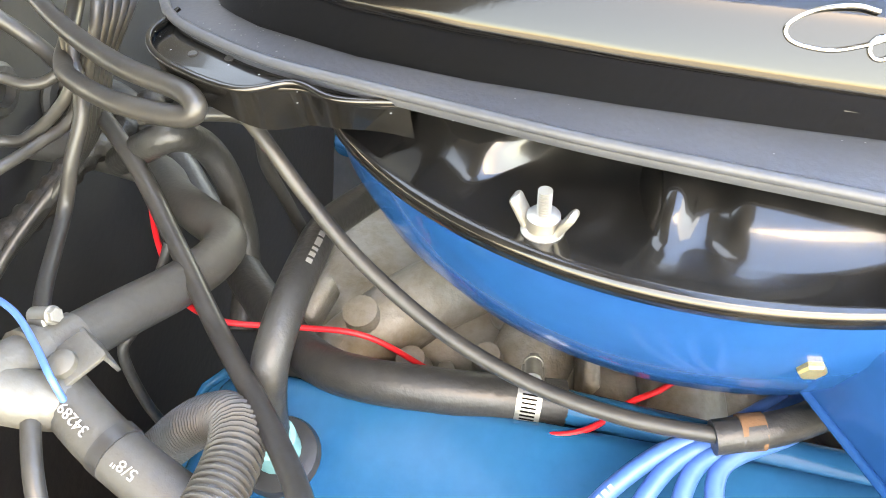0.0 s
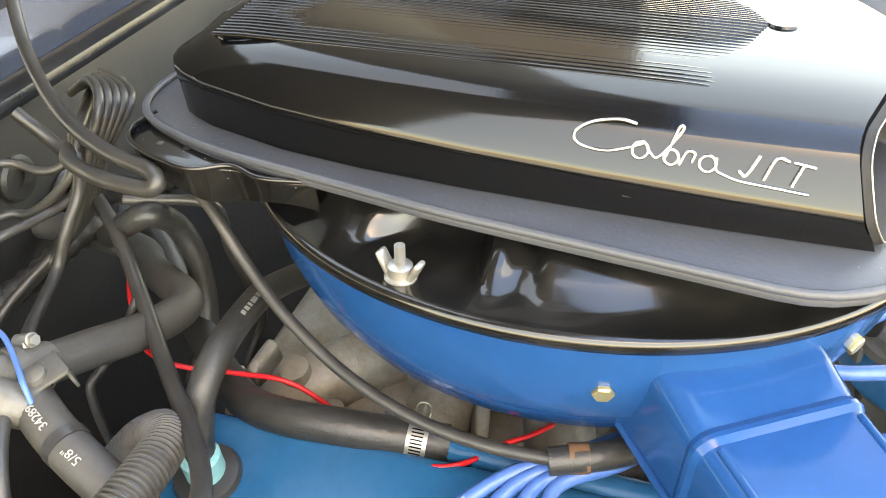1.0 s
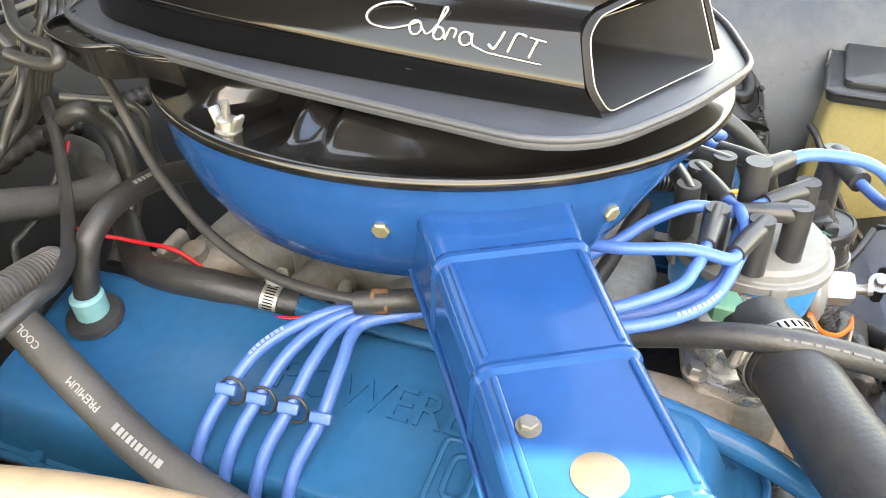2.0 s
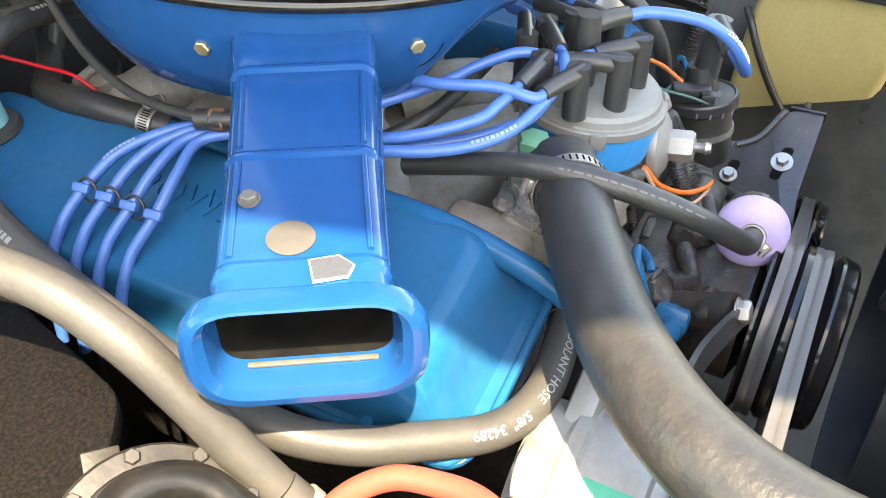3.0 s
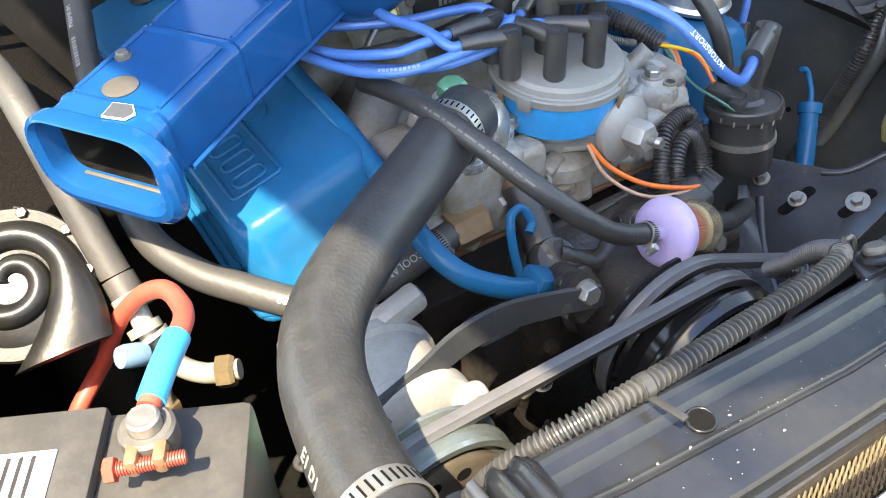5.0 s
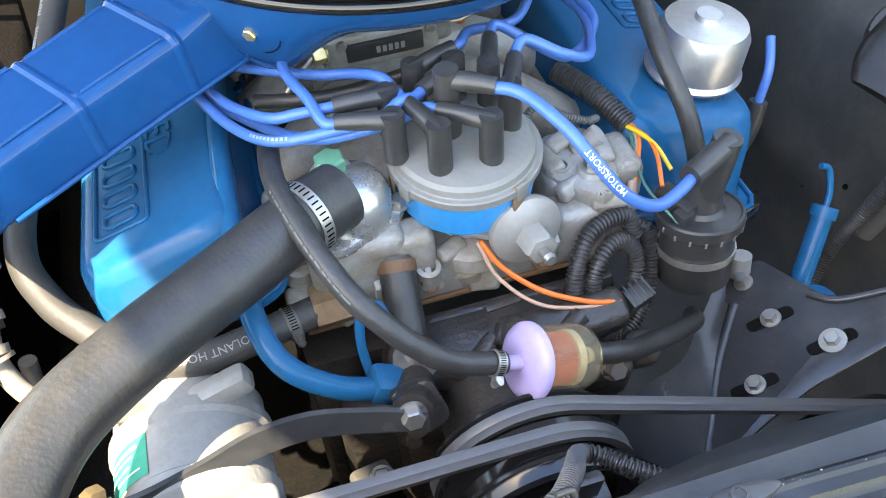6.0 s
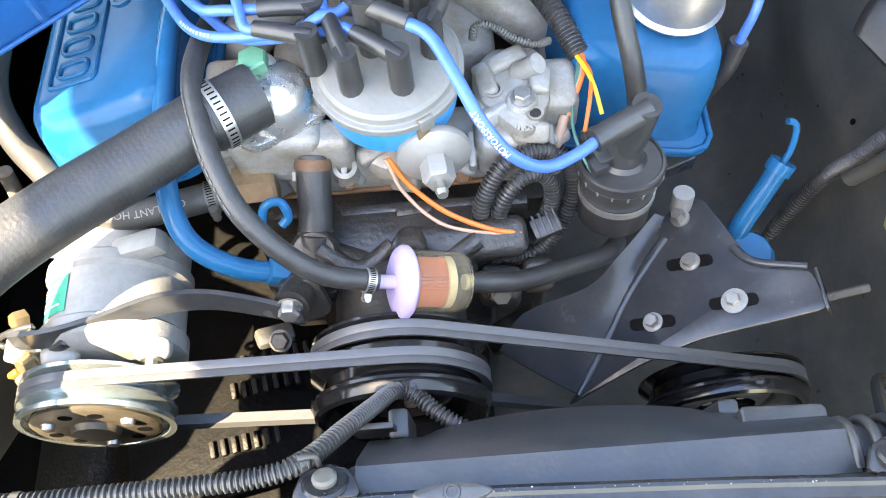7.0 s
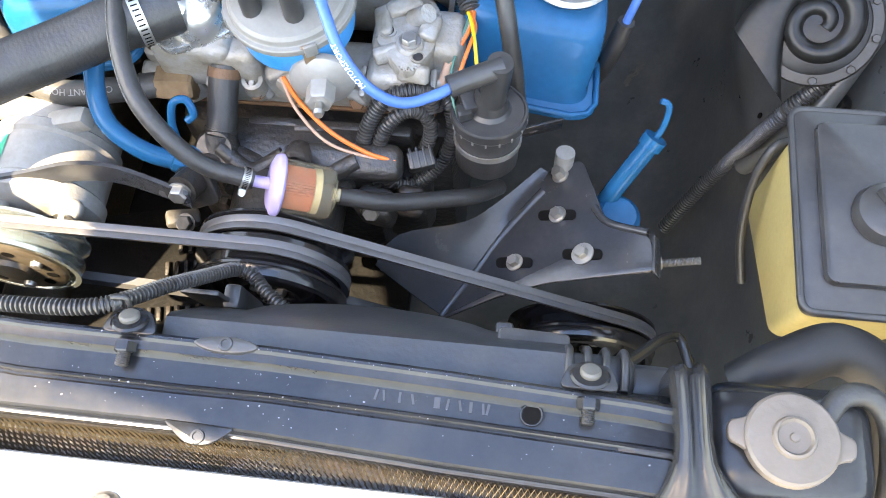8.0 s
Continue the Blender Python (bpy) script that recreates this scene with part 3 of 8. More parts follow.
part("thermostat_housing", bm, BRIGHT, engine, "bright polished thermostat housing")
for at in ((-0.046, -0.248, 0.814), (-0.114, -0.222, 0.814)):
    part("housing_bolt", hexbolt(at, (0, -0.1, 1), 0.0062, 0.008, 0.0085), ZINC, engine)
pad = rounded([(0.076, -0.209), (0.093, -0.190), (0.128, -0.191), (0.139, -0.210), (0.136, -0.246), (0.122, -0.274), (0.108, -0.276), (0.094, -0.259), (0.079, -0.241)], 0.006, 3)
cp = part("cast_pad", prism(pad, Matrix.Translation((0, 0, 0.797)), 0.035, 0.004), ALLOY, engine, "stained cast pad with threaded holes")
for x, y, r in ((0.091, -0.233, 0.0062), (0.122, -0.260, 0.005), (0.130, -0.216, 0.005)):
    part("threaded_hole", lathe([(0, 0), (r, 0), (r * 1.35, 0.0), (r * 1.35, 0.0022), (r, 0.0022), (r * 0.95, 0.0006), (0, 0.0006)], (x, y, 0.797), (0, 0, 1), 20), ALLOY, cp)
    part("hole_bottom", lathe([(0, 0.0008), (r * 0.9, 0.0008), (r * 0.9, 0.0012), (0, 0.0012)], (x, y, 0.797), (0, 0, 1), 16), IRON, cp)
part("plug_stud", tube([(0.112, -0.216, 0.795), (0.120, -0.219, 0.803), (0.128, -0.222, 0.812)], 0.0085, 16, 3), ALLOY, cp)
for size, at, turn in (((0.034, 0.016, 0.010), (0.104, -0.206, 0.800), (8, 0, 25)), ((0.018, 0.028, 0.012), (0.129, -0.228, 0.798), (0, 18, -10)), ((0.026, 0.012, 0.016), (0.092, -0.252, 0.790), (-25, 0, 30)), ((0.016, 0.034, 0.014), (0.086, -0.222, 0.794), (0, -22, 12)), ((0.030, 0.010, 0.018), (0.118, -0.270, 0.787), (-30, 0, -8))):
    part("cast_rib", block(size, pose(*at, *turn), 0.0045, 3), ALLOY, cp)
part("bolt_boss", lathe([(0, -0.004), (0.0145, -0.004), (0.0120, 0.003), (0.0110, 0.0038), (0, 0.0038)], (0.113, -0.246, 0.797), (0, 0, 1), 24), ALLOY, cp)
part("pad_bolt", hexbolt((0.113, -0.246, 0.8005), (0, 0, 1), 0.0072, 0.008, 0.0095), ZINC, cp)
for at, r, h in (((-0.035, -0.272, 0.75), 0.010, 0.02), ((-0.13, -0.25, 0.77), 0.012, 0.014)):
    part("cast_boss", lathe([(0, 0), (r * 1.15, 0), (r, h * 0.7), (r, h), (r * 0.62, h + 0.001), (r * 0.55, h * 0.5), (0, h * 0.5)], at, (0.05, -0.25, 1), 20), ALLOY, engine)
part("spring_tube", tube([(0.0780, -0.1914, 0.8120), (0.0797, -0.1915, 0.8240), (0.0861, -0.1902, 0.8270), (0.0964, -0.1914, 0.8230), (0.1096, -0.1967, 0.8160), (0.1278, -0.1994, 0.8080), (0.1408, -0.1904, 0.8000)], 0.0030, 12, 8, rib=0.0005, pitch=0.0024), VALVE, engine, "pale spring-wound tube")
for x in (-0.105, -0.075, -0.035, 0.07, 0.105, 0.135):
    part("cast_web", block((0.006, 0.03, 0.05), pose(x, -0.262, 0.748, 20, 0, 0), 0.002), ALLOY, engine)
for x, y, z, r, h in ((-0.099, 0.172, 0.782, 0.011, 0.024), (-0.118, 0.138, 0.776, 0.009, 0.016), (-0.128, 0.205, 0.768, 0.010, 0.014), (-0.112, 0.095, 0.788, 0.008, 0.012), (-0.134, 0.060, 0.772, 0.010, 0.016), (-0.140, 0.020, 0.770, 0.008, 0.012)):
    part("cast_boss", lathe([(0, 0), (r * 1.25, 0), (r, h * 0.6), (r * 0.95, h), (r * 0.5, h + 0.001), (0, h + 0.001)], (x, y, z), (-0.25, 0.05, 1), 18), ALLOY, engine)
for x, y, z, a in ((-0.10, 0.225, 0.765, 20), (-0.09, 0.205, 0.788, -15), (-0.12, 0.118, 0.765, 30), (-0.105, 0.04, 0.79, 10), (-0.125, 0.19, 0.755, 5)):
    part("cast_web", block((0.030, 0.010, 0.026), pose(x, y, z, 10, -20, a), 0.004, 3), ALLOY, engine)
for x, y, z in ((-0.150, 0.155, 0.775), (-0.146, 0.215, 0.770)):
    part("intake_bolt", hexbolt((x, y, z), (-0.5, 0, 1), 0.0075, 0.009, 0.010), ZINC, engine)
# pump ribs and bolts seen below the filter
for x, y, z in ((-0.055, -0.352, 0.70), (0.058, -0.350, 0.715), (0.075, -0.345, 0.66), (-0.075, -0.348, 0.655), (0.03, -0.349, 0.735)):
    part("pump_bolt", hexbolt((x, y, z), (0, -1, 0.3), 0.007, 0.009, 0.010), IRON, engine)
part("pump_neck", tube([(-0.062, -0.322, 0.745), (-0.066, -0.340, 0.728), (-0.070, -0.358, 0.735), (-0.076, -0.378, 0.748), (-0.079, -0.390, 0.755)], 0.0145, 16, 6), IRON, engine)
part("pump_knuckle", lathe([(0, -0.012), (0.018, -0.012), (0.0205, -0.006), (0.0205, 0.006), (0.017, 0.011), (0, 0.011)], (-0.064, -0.334, 0.735), (0.0, -0.55, 0.83), 24), IRON, engine)
part("pump_pipe", tube([(-0.055, -0.338, 0.728), (-0.030, -0.342, 0.716), (-0.008, -0.346, 0.708), (0.018, -0.345, 0.712)], 0.0155, 16, 6), IRON, engine)
part("cover_box", block((0.105, 0.034, 0.034), pose(0.058, -0.330, 0.722, 22, 0, 3), 0.010, 3), IRON, engine)
part("cover_shelf", block((0.16, 0.012, 0.040), pose(0.035, -0.292, 0.708, 8, 0, 0), 0.004, 2), IRON, engine)
part("cover_pad", block((0.030, 0.008, 0.014), pose(0.018, -0.300, 0.726, 8, 0, 4), 0.002), IRON, engine)
part("pump_web", prism(rounded([(-0.092, 0.0), (-0.060, 0.004), (-0.050, -0.030), (-0.082, -0.042)], 0.008, 4), pose(0, -0.372, 0.757, 58, 0, 0), 0.010, 0.002), IRON, engine)
part("right_casting", block((0.036, 0.030, 0.050), pose(0.086, -0.356, 0.685, 12, 0, -10), 0.008, 3), IRON, engine)
part("right_casting", block((0.028, 0.030, 0.024), pose(0.118, -0.350, 0.690, 20, 8, 0), 0.008, 3), IRON, engine)
for x, y, z, r in ((-0.034, -0.276, 0.748, 0.008), (0.062, -0.272, 0.738, 0.009), (-0.012, -0.300, 0.722, 0.006), (0.088, -0.300, 0.722, 0.007)):
    part("cover_bolt", hexbolt((x, y, z), (0, -0.8, 0.6), r * 0.8, 0.007, r), IRON if y < -0.29 else RUST, engine)

for x, y, z, r in ((-0.02, -0.352, 0.72, 0.016), (0.045, -0.35, 0.70, 0.018), (0.015, -0.345, 0.745, 0.013), (-0.045, -0.348, 0.675, 0.016)):
    part("pump_boss", lathe([(0, -0.02), (r, -0.02), (r, 0.0), (r * 0.8, 0.004), (r * 0.45, 0.005), (r * 0.4, 0.001), (0, 0.001)], (x, y, z), (0.05, -0.75, 0.6), 20), IRON, engine)
for x0, x1 in ((-0.06, 0.0), (0.0, 0.07)):
    part("pump_web", tube([(x0, -0.335, 0.742), ((x0 + x1) / 2, -0.35, 0.728), (x1, -0.335, 0.735)], 0.0085, 10, 5), IRON, engine)
part("cross_bolt", hexbolt((0.085, -0.369, 0.705), (0, -0.8, 0.5), 0.0085, 0.010, 0.011), ZINC, engine)
sender = thing("temperature_sender", (-0.091, -0.232, 0.845), "green painted hexagon sender screwed into the thermostat housing", "sensor")
part("collar", lathe([(0, 0), (0.016, 0), (0.0165, 0.004), (0.013, 0.007), (0, 0.007)], (-0.0895, -0.2310, 0.8420), (0, 0, 1), 24), ALLOY_CLEAN, sender)
part("hexagon", hexbolt((-0.0895, -0.2310, 0.8475), (0, 0, 1), 0.0120, 0.0130), GREENHEX, sender)

# ---- valve covers ----
def valve_cover(name, x, y, z, tilt, label, length=0.50, wide=1.0, deep=0.0, lift=0.0):
    m = pose(x, y, z, lift, tilt, 0)
    root = thing(name, (x, y, z - 0.06), label, "valve cover")
    outline = rounded([(-0.058, -length / 2), (0.058, -length / 2), (0.058, length / 2), (-0.058, length / 2)], 0.025, 6)
    bm = bmesh.new()
    loops = []
    for half, end, h in ((0.0705, 0.262, -0.062 - deep), (0.0690, 0.259, -0.057 - deep), (0.0670, 0.254, -0.052 - deep * 0.8), (0.0645, 0.246, -0.030), (0.0625, 0.240, -0.014), (0.0605, 0.2345, -0.0055), (0.0570, 0.2285, -0.0012), (0.0520, 0.222, 0.0)):
        loops.append([bm.verts.new(m @ Vector((a * wide * half / 0.058, b * (end + length / 2 - 0.25) / (length / 2), h))) for a, b in outline])
    for a, b in zip(loops, loops[1:]):
        for j in range(len(a)):
            bm.faces.new((a[j], a[(j + 1) % len(a)], b[(j + 1) % len(a)], b[j]))
    bm.faces.new(loops[-1])
    part("cover", bm, BLUE_VC, root, angle=70)
    rim = [(a * 1.36 * wide, b * 1.095) for a, b in outline]
    part("flange", prism(rim, m @ Matrix.Translation((0, 0, -0.057 - deep)), 0.006, 0.0018), BLUE_VC, root)
    bead = [m @ Vector((a * 1.33, b * 1.085, -0.0565 - deep)) for a, b in rim[::2] for a, b in ((a / 1.36, b / 1.095),)]
    part("flange_bead", tube(bead + bead[:1], 0.0032, 8, 1), BLUE_VC, root)
    for s in (-1, 1):
        for b in (-0.2, 0.0, 0.2):
            part("flange_bolt", hexbolt(m @ Vector((s * 0.0715 * wide, b, -0.058 - deep)), m.to_3x3() @ Vector((0, 0, 1)), 0.006, 0.006), BLUE_VC, root)
    return root, m


vc_p, VP = valve_cover("valve_cover", -0.226, -0.005, 0.811, -15, "blue painted steel valve cover with raised strokes on its top", lift=-2.4)
vc_d, VD = valve_cover("valve_cover", 0.226, 0.020, 0.792, 13, "blue painted steel valve cover under a chrome breather", 0.49, 1.10, 0.026)
# raised pressed words and, in a border, plain looped shapes
for root, m, y0, side in ((vc_p, VP, -0.145, -1), (vc_d, VD, -0.03, 1)):
    if root is vc_p:
        word = letters("POWERED", 0.034, 0.0016)
        bmesh.ops.transform(word, matrix=m @ pose(0.012, -0.047, 0.0004, 0, 0, -90), verts=word.verts)
        part("raised_letters", word, BLUE_VC, root, smooth=False)
    x0, x1 = side * 0.044, side * 0.0
    edge = [m @ Vector((x, y, 0.0005)) for x, y in rounded([(x0, y0 - 0.054), (x1, y0 - 0.054), (x1, y0 + 0.054), (x0, y0 + 0.054)], 0.005, 3)]
    part("raised_border", tube(edge + edge[:1], 0.0020, 8, 1), BLUE_VC, root)
    for k in range(4):
        y = y0 - 0.038 + k * 0.0253
        xa, xb = side * 0.036, side * 0.009
        loop = [m @ Vector((a, b, 0.0006)) for a, b in rounded([(xa, y - 0.0075), (xb, y - 0.0075), (xb, y + 0.0075), (xa, y + 0.0075)], 0.006, 3)]
        part("raised_loop", tube(loop + loop[:1], 0.0021, 8, 1), BLUE_VC, root)

breather = thing("oil_breather", (0.25, -0.15, 0.785), "chrome push-in oil filler breather on the blue valve cover", "breather cap")
part("neck", lathe([(0, 0), (0.036, 0), (0.037, 0.006), (0.030, 0.012), (0, 0.012)], (0.25, -0.15, 0.782), (0.1, -0.05, 1), 32), PLASTIC, breather)
part("cap", lathe([(0, 0.010), (0.042, 0.010), (0.044, 0.014), (0.041, 0.018), (0.0405, 0.05), (0.036, 0.060), (0.012, 0.063), (0.011, 0.068), (0, 0.068)], (0.25, -0.15, 0.785), (0.1, -0.05, 1), 40), WORNCHROME, breather)

# ---- air cleaner with its snorkel ----
cleaner = thing("air_cleaner", (0, 0, 0.87), "round blue air cleaner housing with a ribbed snorkel and black lid", "air cleaner")
HUB = Vector((0, 0, 0.95))


def soft_step(a, lo, hi):
    t = min(1, max(0, (a - lo) / (hi - lo)))
    return t * t * (3 - 2 * t)


# housing: a bowl that is deep on the snorkel's side and shallow over the carburettor's front
bm = bmesh.new()
rings = []
for k in range(120):
    deg = k * 3
    d = Vector((math.cos(radians(deg)), math.sin(radians(deg)), 0))
    d = (d - LEANED * d.dot(LEANED)).normalized()
    f = 1 - 0.52 * (soft_step(deg, 230, 256) + 1 - soft_step(deg, 60, 110))
    prof = [(0.2035, -0.002), (0.2025, -0.010 * f), (0.197, -0.035 * f), (0.187, -0.058 * f), (0.172, -0.080 * f), (0.158, -0.089 * f), (0.140, -0.092 * f), (0.05, -0.092 * f)]
    rings.append([bm.verts.new(HUB + d * r + LEANED * h) for r, h in prof])
for k in range(120):
    p, q = rings[k], rings[(k + 1) % 120]
    for j in range(len(p) - 1):
        bm.faces.new((p[j], p[j + 1], q[j + 1], q[j]))
bm.faces.new([r[0] for r in rings])
bm.faces.new([r[-1] for r in rings])
part("housing", bm, BLUE, cleaner)


# lid: a rolled rim, a flat margin and a raised plateau that is notched round the wing nut
bm = bmesh.new()
lm_ = basis(HUB, LEANED, (0, 1, 0))
rings = []
for k in range(360):
    th = radians(k)
    d = Vector((math.cos(th), math.sin(th), 0))
    deg = k
    notch = soft_step(deg, 150, 157) * (1 - soft_step(deg, 168, 174.5))
    groove = soft_step(deg, 174.5, 178.5) * (1 - soft_step(deg, 179, 183))
    step = 0.178 - 0.036 * notch - 0.007 * groove
    low = 1 - 0.25 * groove
    prof = [(0.2060, -0.004), (0.2082, -0.003), (0.2088, 0.0005), (0.2082, 0.0034), (0.2066, 0.0046), (0.2040, 0.0042), (step + 0.013, 0.0050), (step + 0.008, 0.0072), (step + 0.002, 0.0140 * low), (step - 0.004, 0.0195 * low), (step - 0.010, 0.0222 * low), (step - 0.018, 0.0228 * low), (step - 0.034, 0.0215), (0.08, 0.024), (0.03, 0.026)]
    rings.append([bm.verts.new(HUB + (d - LEANED * d.dot(LEANED)).normalized() * r + LEANED * h) for r, h in prof])
for k in range(360):
    p, q = rings[k], rings[(k + 1) % 360]
    for j in range(len(p) - 1):
        bm.faces.new((p[j], p[j + 1], q[j + 1], q[j]))
bm.faces.new([r[-1] for r in rings])
lid = part("lid", bm, GLOSS, cleaner, "glossy black pressed lid with dusty rim", angle=60)
# bracket tab reaching back from the lid
tab = rounded([(-0.148, 0.120), (-0.150, 0.150), (-0.143, 0.170), (-0.153, 0.192), (-0.136, 0.238), (-0.115, 0.248), (-0.080, 0.225), (-0.085, 0.130)], 0.012, 4)
part("tab", prism(tab, Matrix.Translation((0, 0, 0.986)), 0.0022, 0.0006), GLOSS, lid, "black pressed tab with a rolled edge")
wall = bmesh.new()
edge_pts = spline([(-0.146, 0.122, 0.987), (-0.150, 0.150, 0.987), (-0.144, 0.170, 0.988), (-0.153, 0.192, 0.988), (-0.140, 0.230, 0.988), (-0.122, 0.246, 0.988), (-0.10, 0.243, 0.988)], 6)
prev = None
for i, p in enumerate(edge_pts):
    drop = 0.020 - 0.004 * math.sin(i * 0.35)
    ring = [wall.verts.new(p), wall.verts.new(p + Vector((0.0015, 0, 0.0))), wall.verts.new(p + Vector((0.0045, -0.001, -drop))), wall.verts.new(p + Vector((0.003, -0.001, -drop)))]
    if prev:
        for j in range(4):
            wall.faces.new((prev[j], prev[(j + 1) % 4], ring[(j + 1) % 4], ring[j]))
    else:
        wall.faces.new(ring)
    prev = ring
wall.faces.new(prev)
part("tab_wall", wall, GLOSS, lid)
part("rolled_edge", tube(edge_pts, 0.0016, 8, 1), GLOSS, lid)
for y in (0.195, 0.205, 0.222):
    part("tab_hole", lathe([(0, 0), (0.002, 0), (0.002, 0.0006), (0, 0.0006)], (-0.130, y, 0.986), (0, 0, 1), 12), IRON, lid)

# snorkel: a rounded box lofted from the housing to a flared mouth
AX = Vector((-0.830, -0.554, -0.065)).normalized()
SD = Vector((0.555, -0.832, 0)).normalized()
SU = SD.cross(AX)
SU = SU if SU.z > 0 else -SU
START = Vector((-0.128, -0.077, 0.912))


def ring_box(c, w, h, r, n=9):
    pts = rounded([(-w / 2, -h / 2), (w / 2, -h / 2), (w / 2, h / 2), (-w / 2, h / 2)], r, n)
    return [c + SD * a + SU * b for a, b in pts]


bm = bmesh.new()
SNORK = [(-0.01, 0.094, 0.072, 0.012, 0.0075), (0.030, 0.092, 0.066, 0.012, 0.0050), (0.0745, 0.0865, 0.0565, 0.012, 0.0004), (0.0778, 0.0890, 0.0590, 0.013, 0.0004), (0.0802, 0.0890, 0.0590, 0.013, 0.0004),
         (0.0835, 0.0860, 0.0560, 0.012, 0), (0.1565, 0.082, 0.054, 0.012, 0), (0.1598, 0.0845, 0.0565, 0.013, 0), (0.1622, 0.0845, 0.0565, 0.013, 0),
         (0.1655, 0.082, 0.054, 0.012, 0), (0.2405, 0.0825, 0.0540, 0.013, 0), (0.2440, 0.0850, 0.0565, 0.015, 0), (0.2475, 0.0850, 0.0565, 0.015, 0), (0.2510, 0.0830, 0.0545, 0.015, 0),
         (0.2585, 0.0860, 0.0560, 0.018, -0.0008), (0.2592, 0.1100, 0.0690, 0.031, -0.0075), (0.2605, 0.1155, 0.0735, 0.033, -0.0090), (0.2650, 0.1175, 0.0755, 0.033, -0.0095), (0.2700, 0.1150, 0.0730, 0.031, -0.0085), (0.2735, 0.1085, 0.0680, 0.028, -0.0068),
         (0.2745, 0.1000, 0.0615, 0.024, -0.0045), (0.2715, 0.0905, 0.0560, 0.020, -0.0020), (0.2650, 0.0870, 0.0535, 0.017, -0.0008), (0.2560, 0.0830, 0.0515, 0.014, 0), (0.250, 0.079, 0.050, 0.012, 0), (0.20, 0.077, 0.048, 0.012, 0), (0.10, 0.077, 0.048, 0.010, 0)]
OFFSET = -0.0018


def duct_mesh(rows, cap):
    mesh_ = bmesh.new()
    loops = [[mesh_.verts.new(p) for p in ring_box(START + AX * d + SU * dz + SD * OFFSET, w, h, r)] for d, w, h, r, dz in rows]
    for a, b in zip(loops, loops[1:]):
        for j in range(len(a)):
            mesh_.faces.new((a[j], a[(j + 1) % len(a)], b[(j + 1) % len(a)], b[j]))
    if cap:
        mesh_.faces.new(loops[-1])
    return mesh_


snorkel = part("snorkel", duct_mesh(SNORK[:-3], False), BLUE, cleaner, "blue snorkel duct with raised ribs and rolled mouth", angle=16)
# black in place of the shade inside the blue duct
part("throat", duct_mesh(SNORK[-4:], True), GLOSS, snorkel, "inside of the blue duct, coloured black for its shade", angle=30)


def on_duct(x, y):
    """The place on the duct's top above a point of the plan."""
    top = START + SU * 0.0272
    return Vector((x, y, top.z - (SU.x * (x - top.x) + SU.y * (y - top.y)) / SU.z))


part("snorkel_bolt", hexbolt(on_duct(-0.309, -0.165), SU, 0.0044, 0.0045, 0.0058), VALVE, snorkel)
part("round_insert", lathe([(0, 0), (0.0118, 0), (0.0120, 0.0008), (0.0112, 0.0011), (0, 0.0011)], on_duct(-0.322, -0.199), SU, 32), DISC, snorkel, "dull round metal disc with a dark rim")
m = basis(on_duct(-0.332, -0.228) + SU * 0.0022, SU, tuple(AX))
chip = [(-0.011, -0.002), (-0.004, -0.009), (0.010, -0.007), (0.008, 0.007), (-0.008, 0.005)]
patch = part("bare_patch", prism([(x * 1.02, y * 1.02) for x, y in chip], m, 0.0014, 0), LABEL_WHITE, snorkel, "dark chipped patch with pale edge")
part("patch_face", prism([(x * 0.95, y * 0.94) for x, y in chip], m @ Matrix.Translation((0, 0, 0.0004)), 0.0006, 0), GASKET, patch)
m2 = Matrix.Translation(START + AX * 0.2600 - SU * 0.0256) @ Matrix((SD, AX, SU)).transposed().to_4x4()
part("mouth_lip", block((0.064, 0.0030, 0.0018), m2, 0.0006), VALVE, snorkel, "bare metal inner lip")
# a plate and a thin sheet, added to keep the mouth dark
inset = Matrix.Translation(START + AX * 0.232) @ Matrix((SD, AX, SU)).transposed().to_4x4()
part("throat_dark_plate", block((0.0765, 0.003, 0.0475), inset @ pose(0, 0, 0, -30, 0, 0), 0.0006), GLOSS, snorkel, "added dark plate that deepens the mouth's shade")
part("throat_dark_sheet", block((0.0720, 0.04, 0.0012), inset @ Matrix.Translation((0, 0.010, 0.0228)), 0.0003), GLOSS, snorkel)
for s in (-1, 1):
    part("seam", tube([START + AX * d + SD * (s * w + OFFSET) - SU * 0.022 for d, w in ((0.02, 0.0460), (0.12, 0.0425), (0.235, 0.0412))], 0.0022, 8, 4), BLUE, snorkel)
    for d0, d1, w0, w1 in ((0.012, 0.072, 0.0385, 0.0352), (0.086, 0.154, 0.0350, 0.0330), (0.168, 0.238, 0.0328, 0.0330)):
        part("edge_bead", tube([START + AX * d0 + SD * (s * w0 + OFFSET) + SU * (0.0276 + 0.0085 * max(0, 0.075 - d0) / 0.065), START + AX * (d0 + d1) / 2 + SD * (s * (w0 + w1) / 2 + OFFSET) + SU * (0.0272 + 0.0040 * max(0, 0.075 - d0) / 0.065), START + AX * d1 + SD * (s * w1 + OFFSET) + SU * 0.0265], 0.0018, 8, 4), BLUE, snorkel)
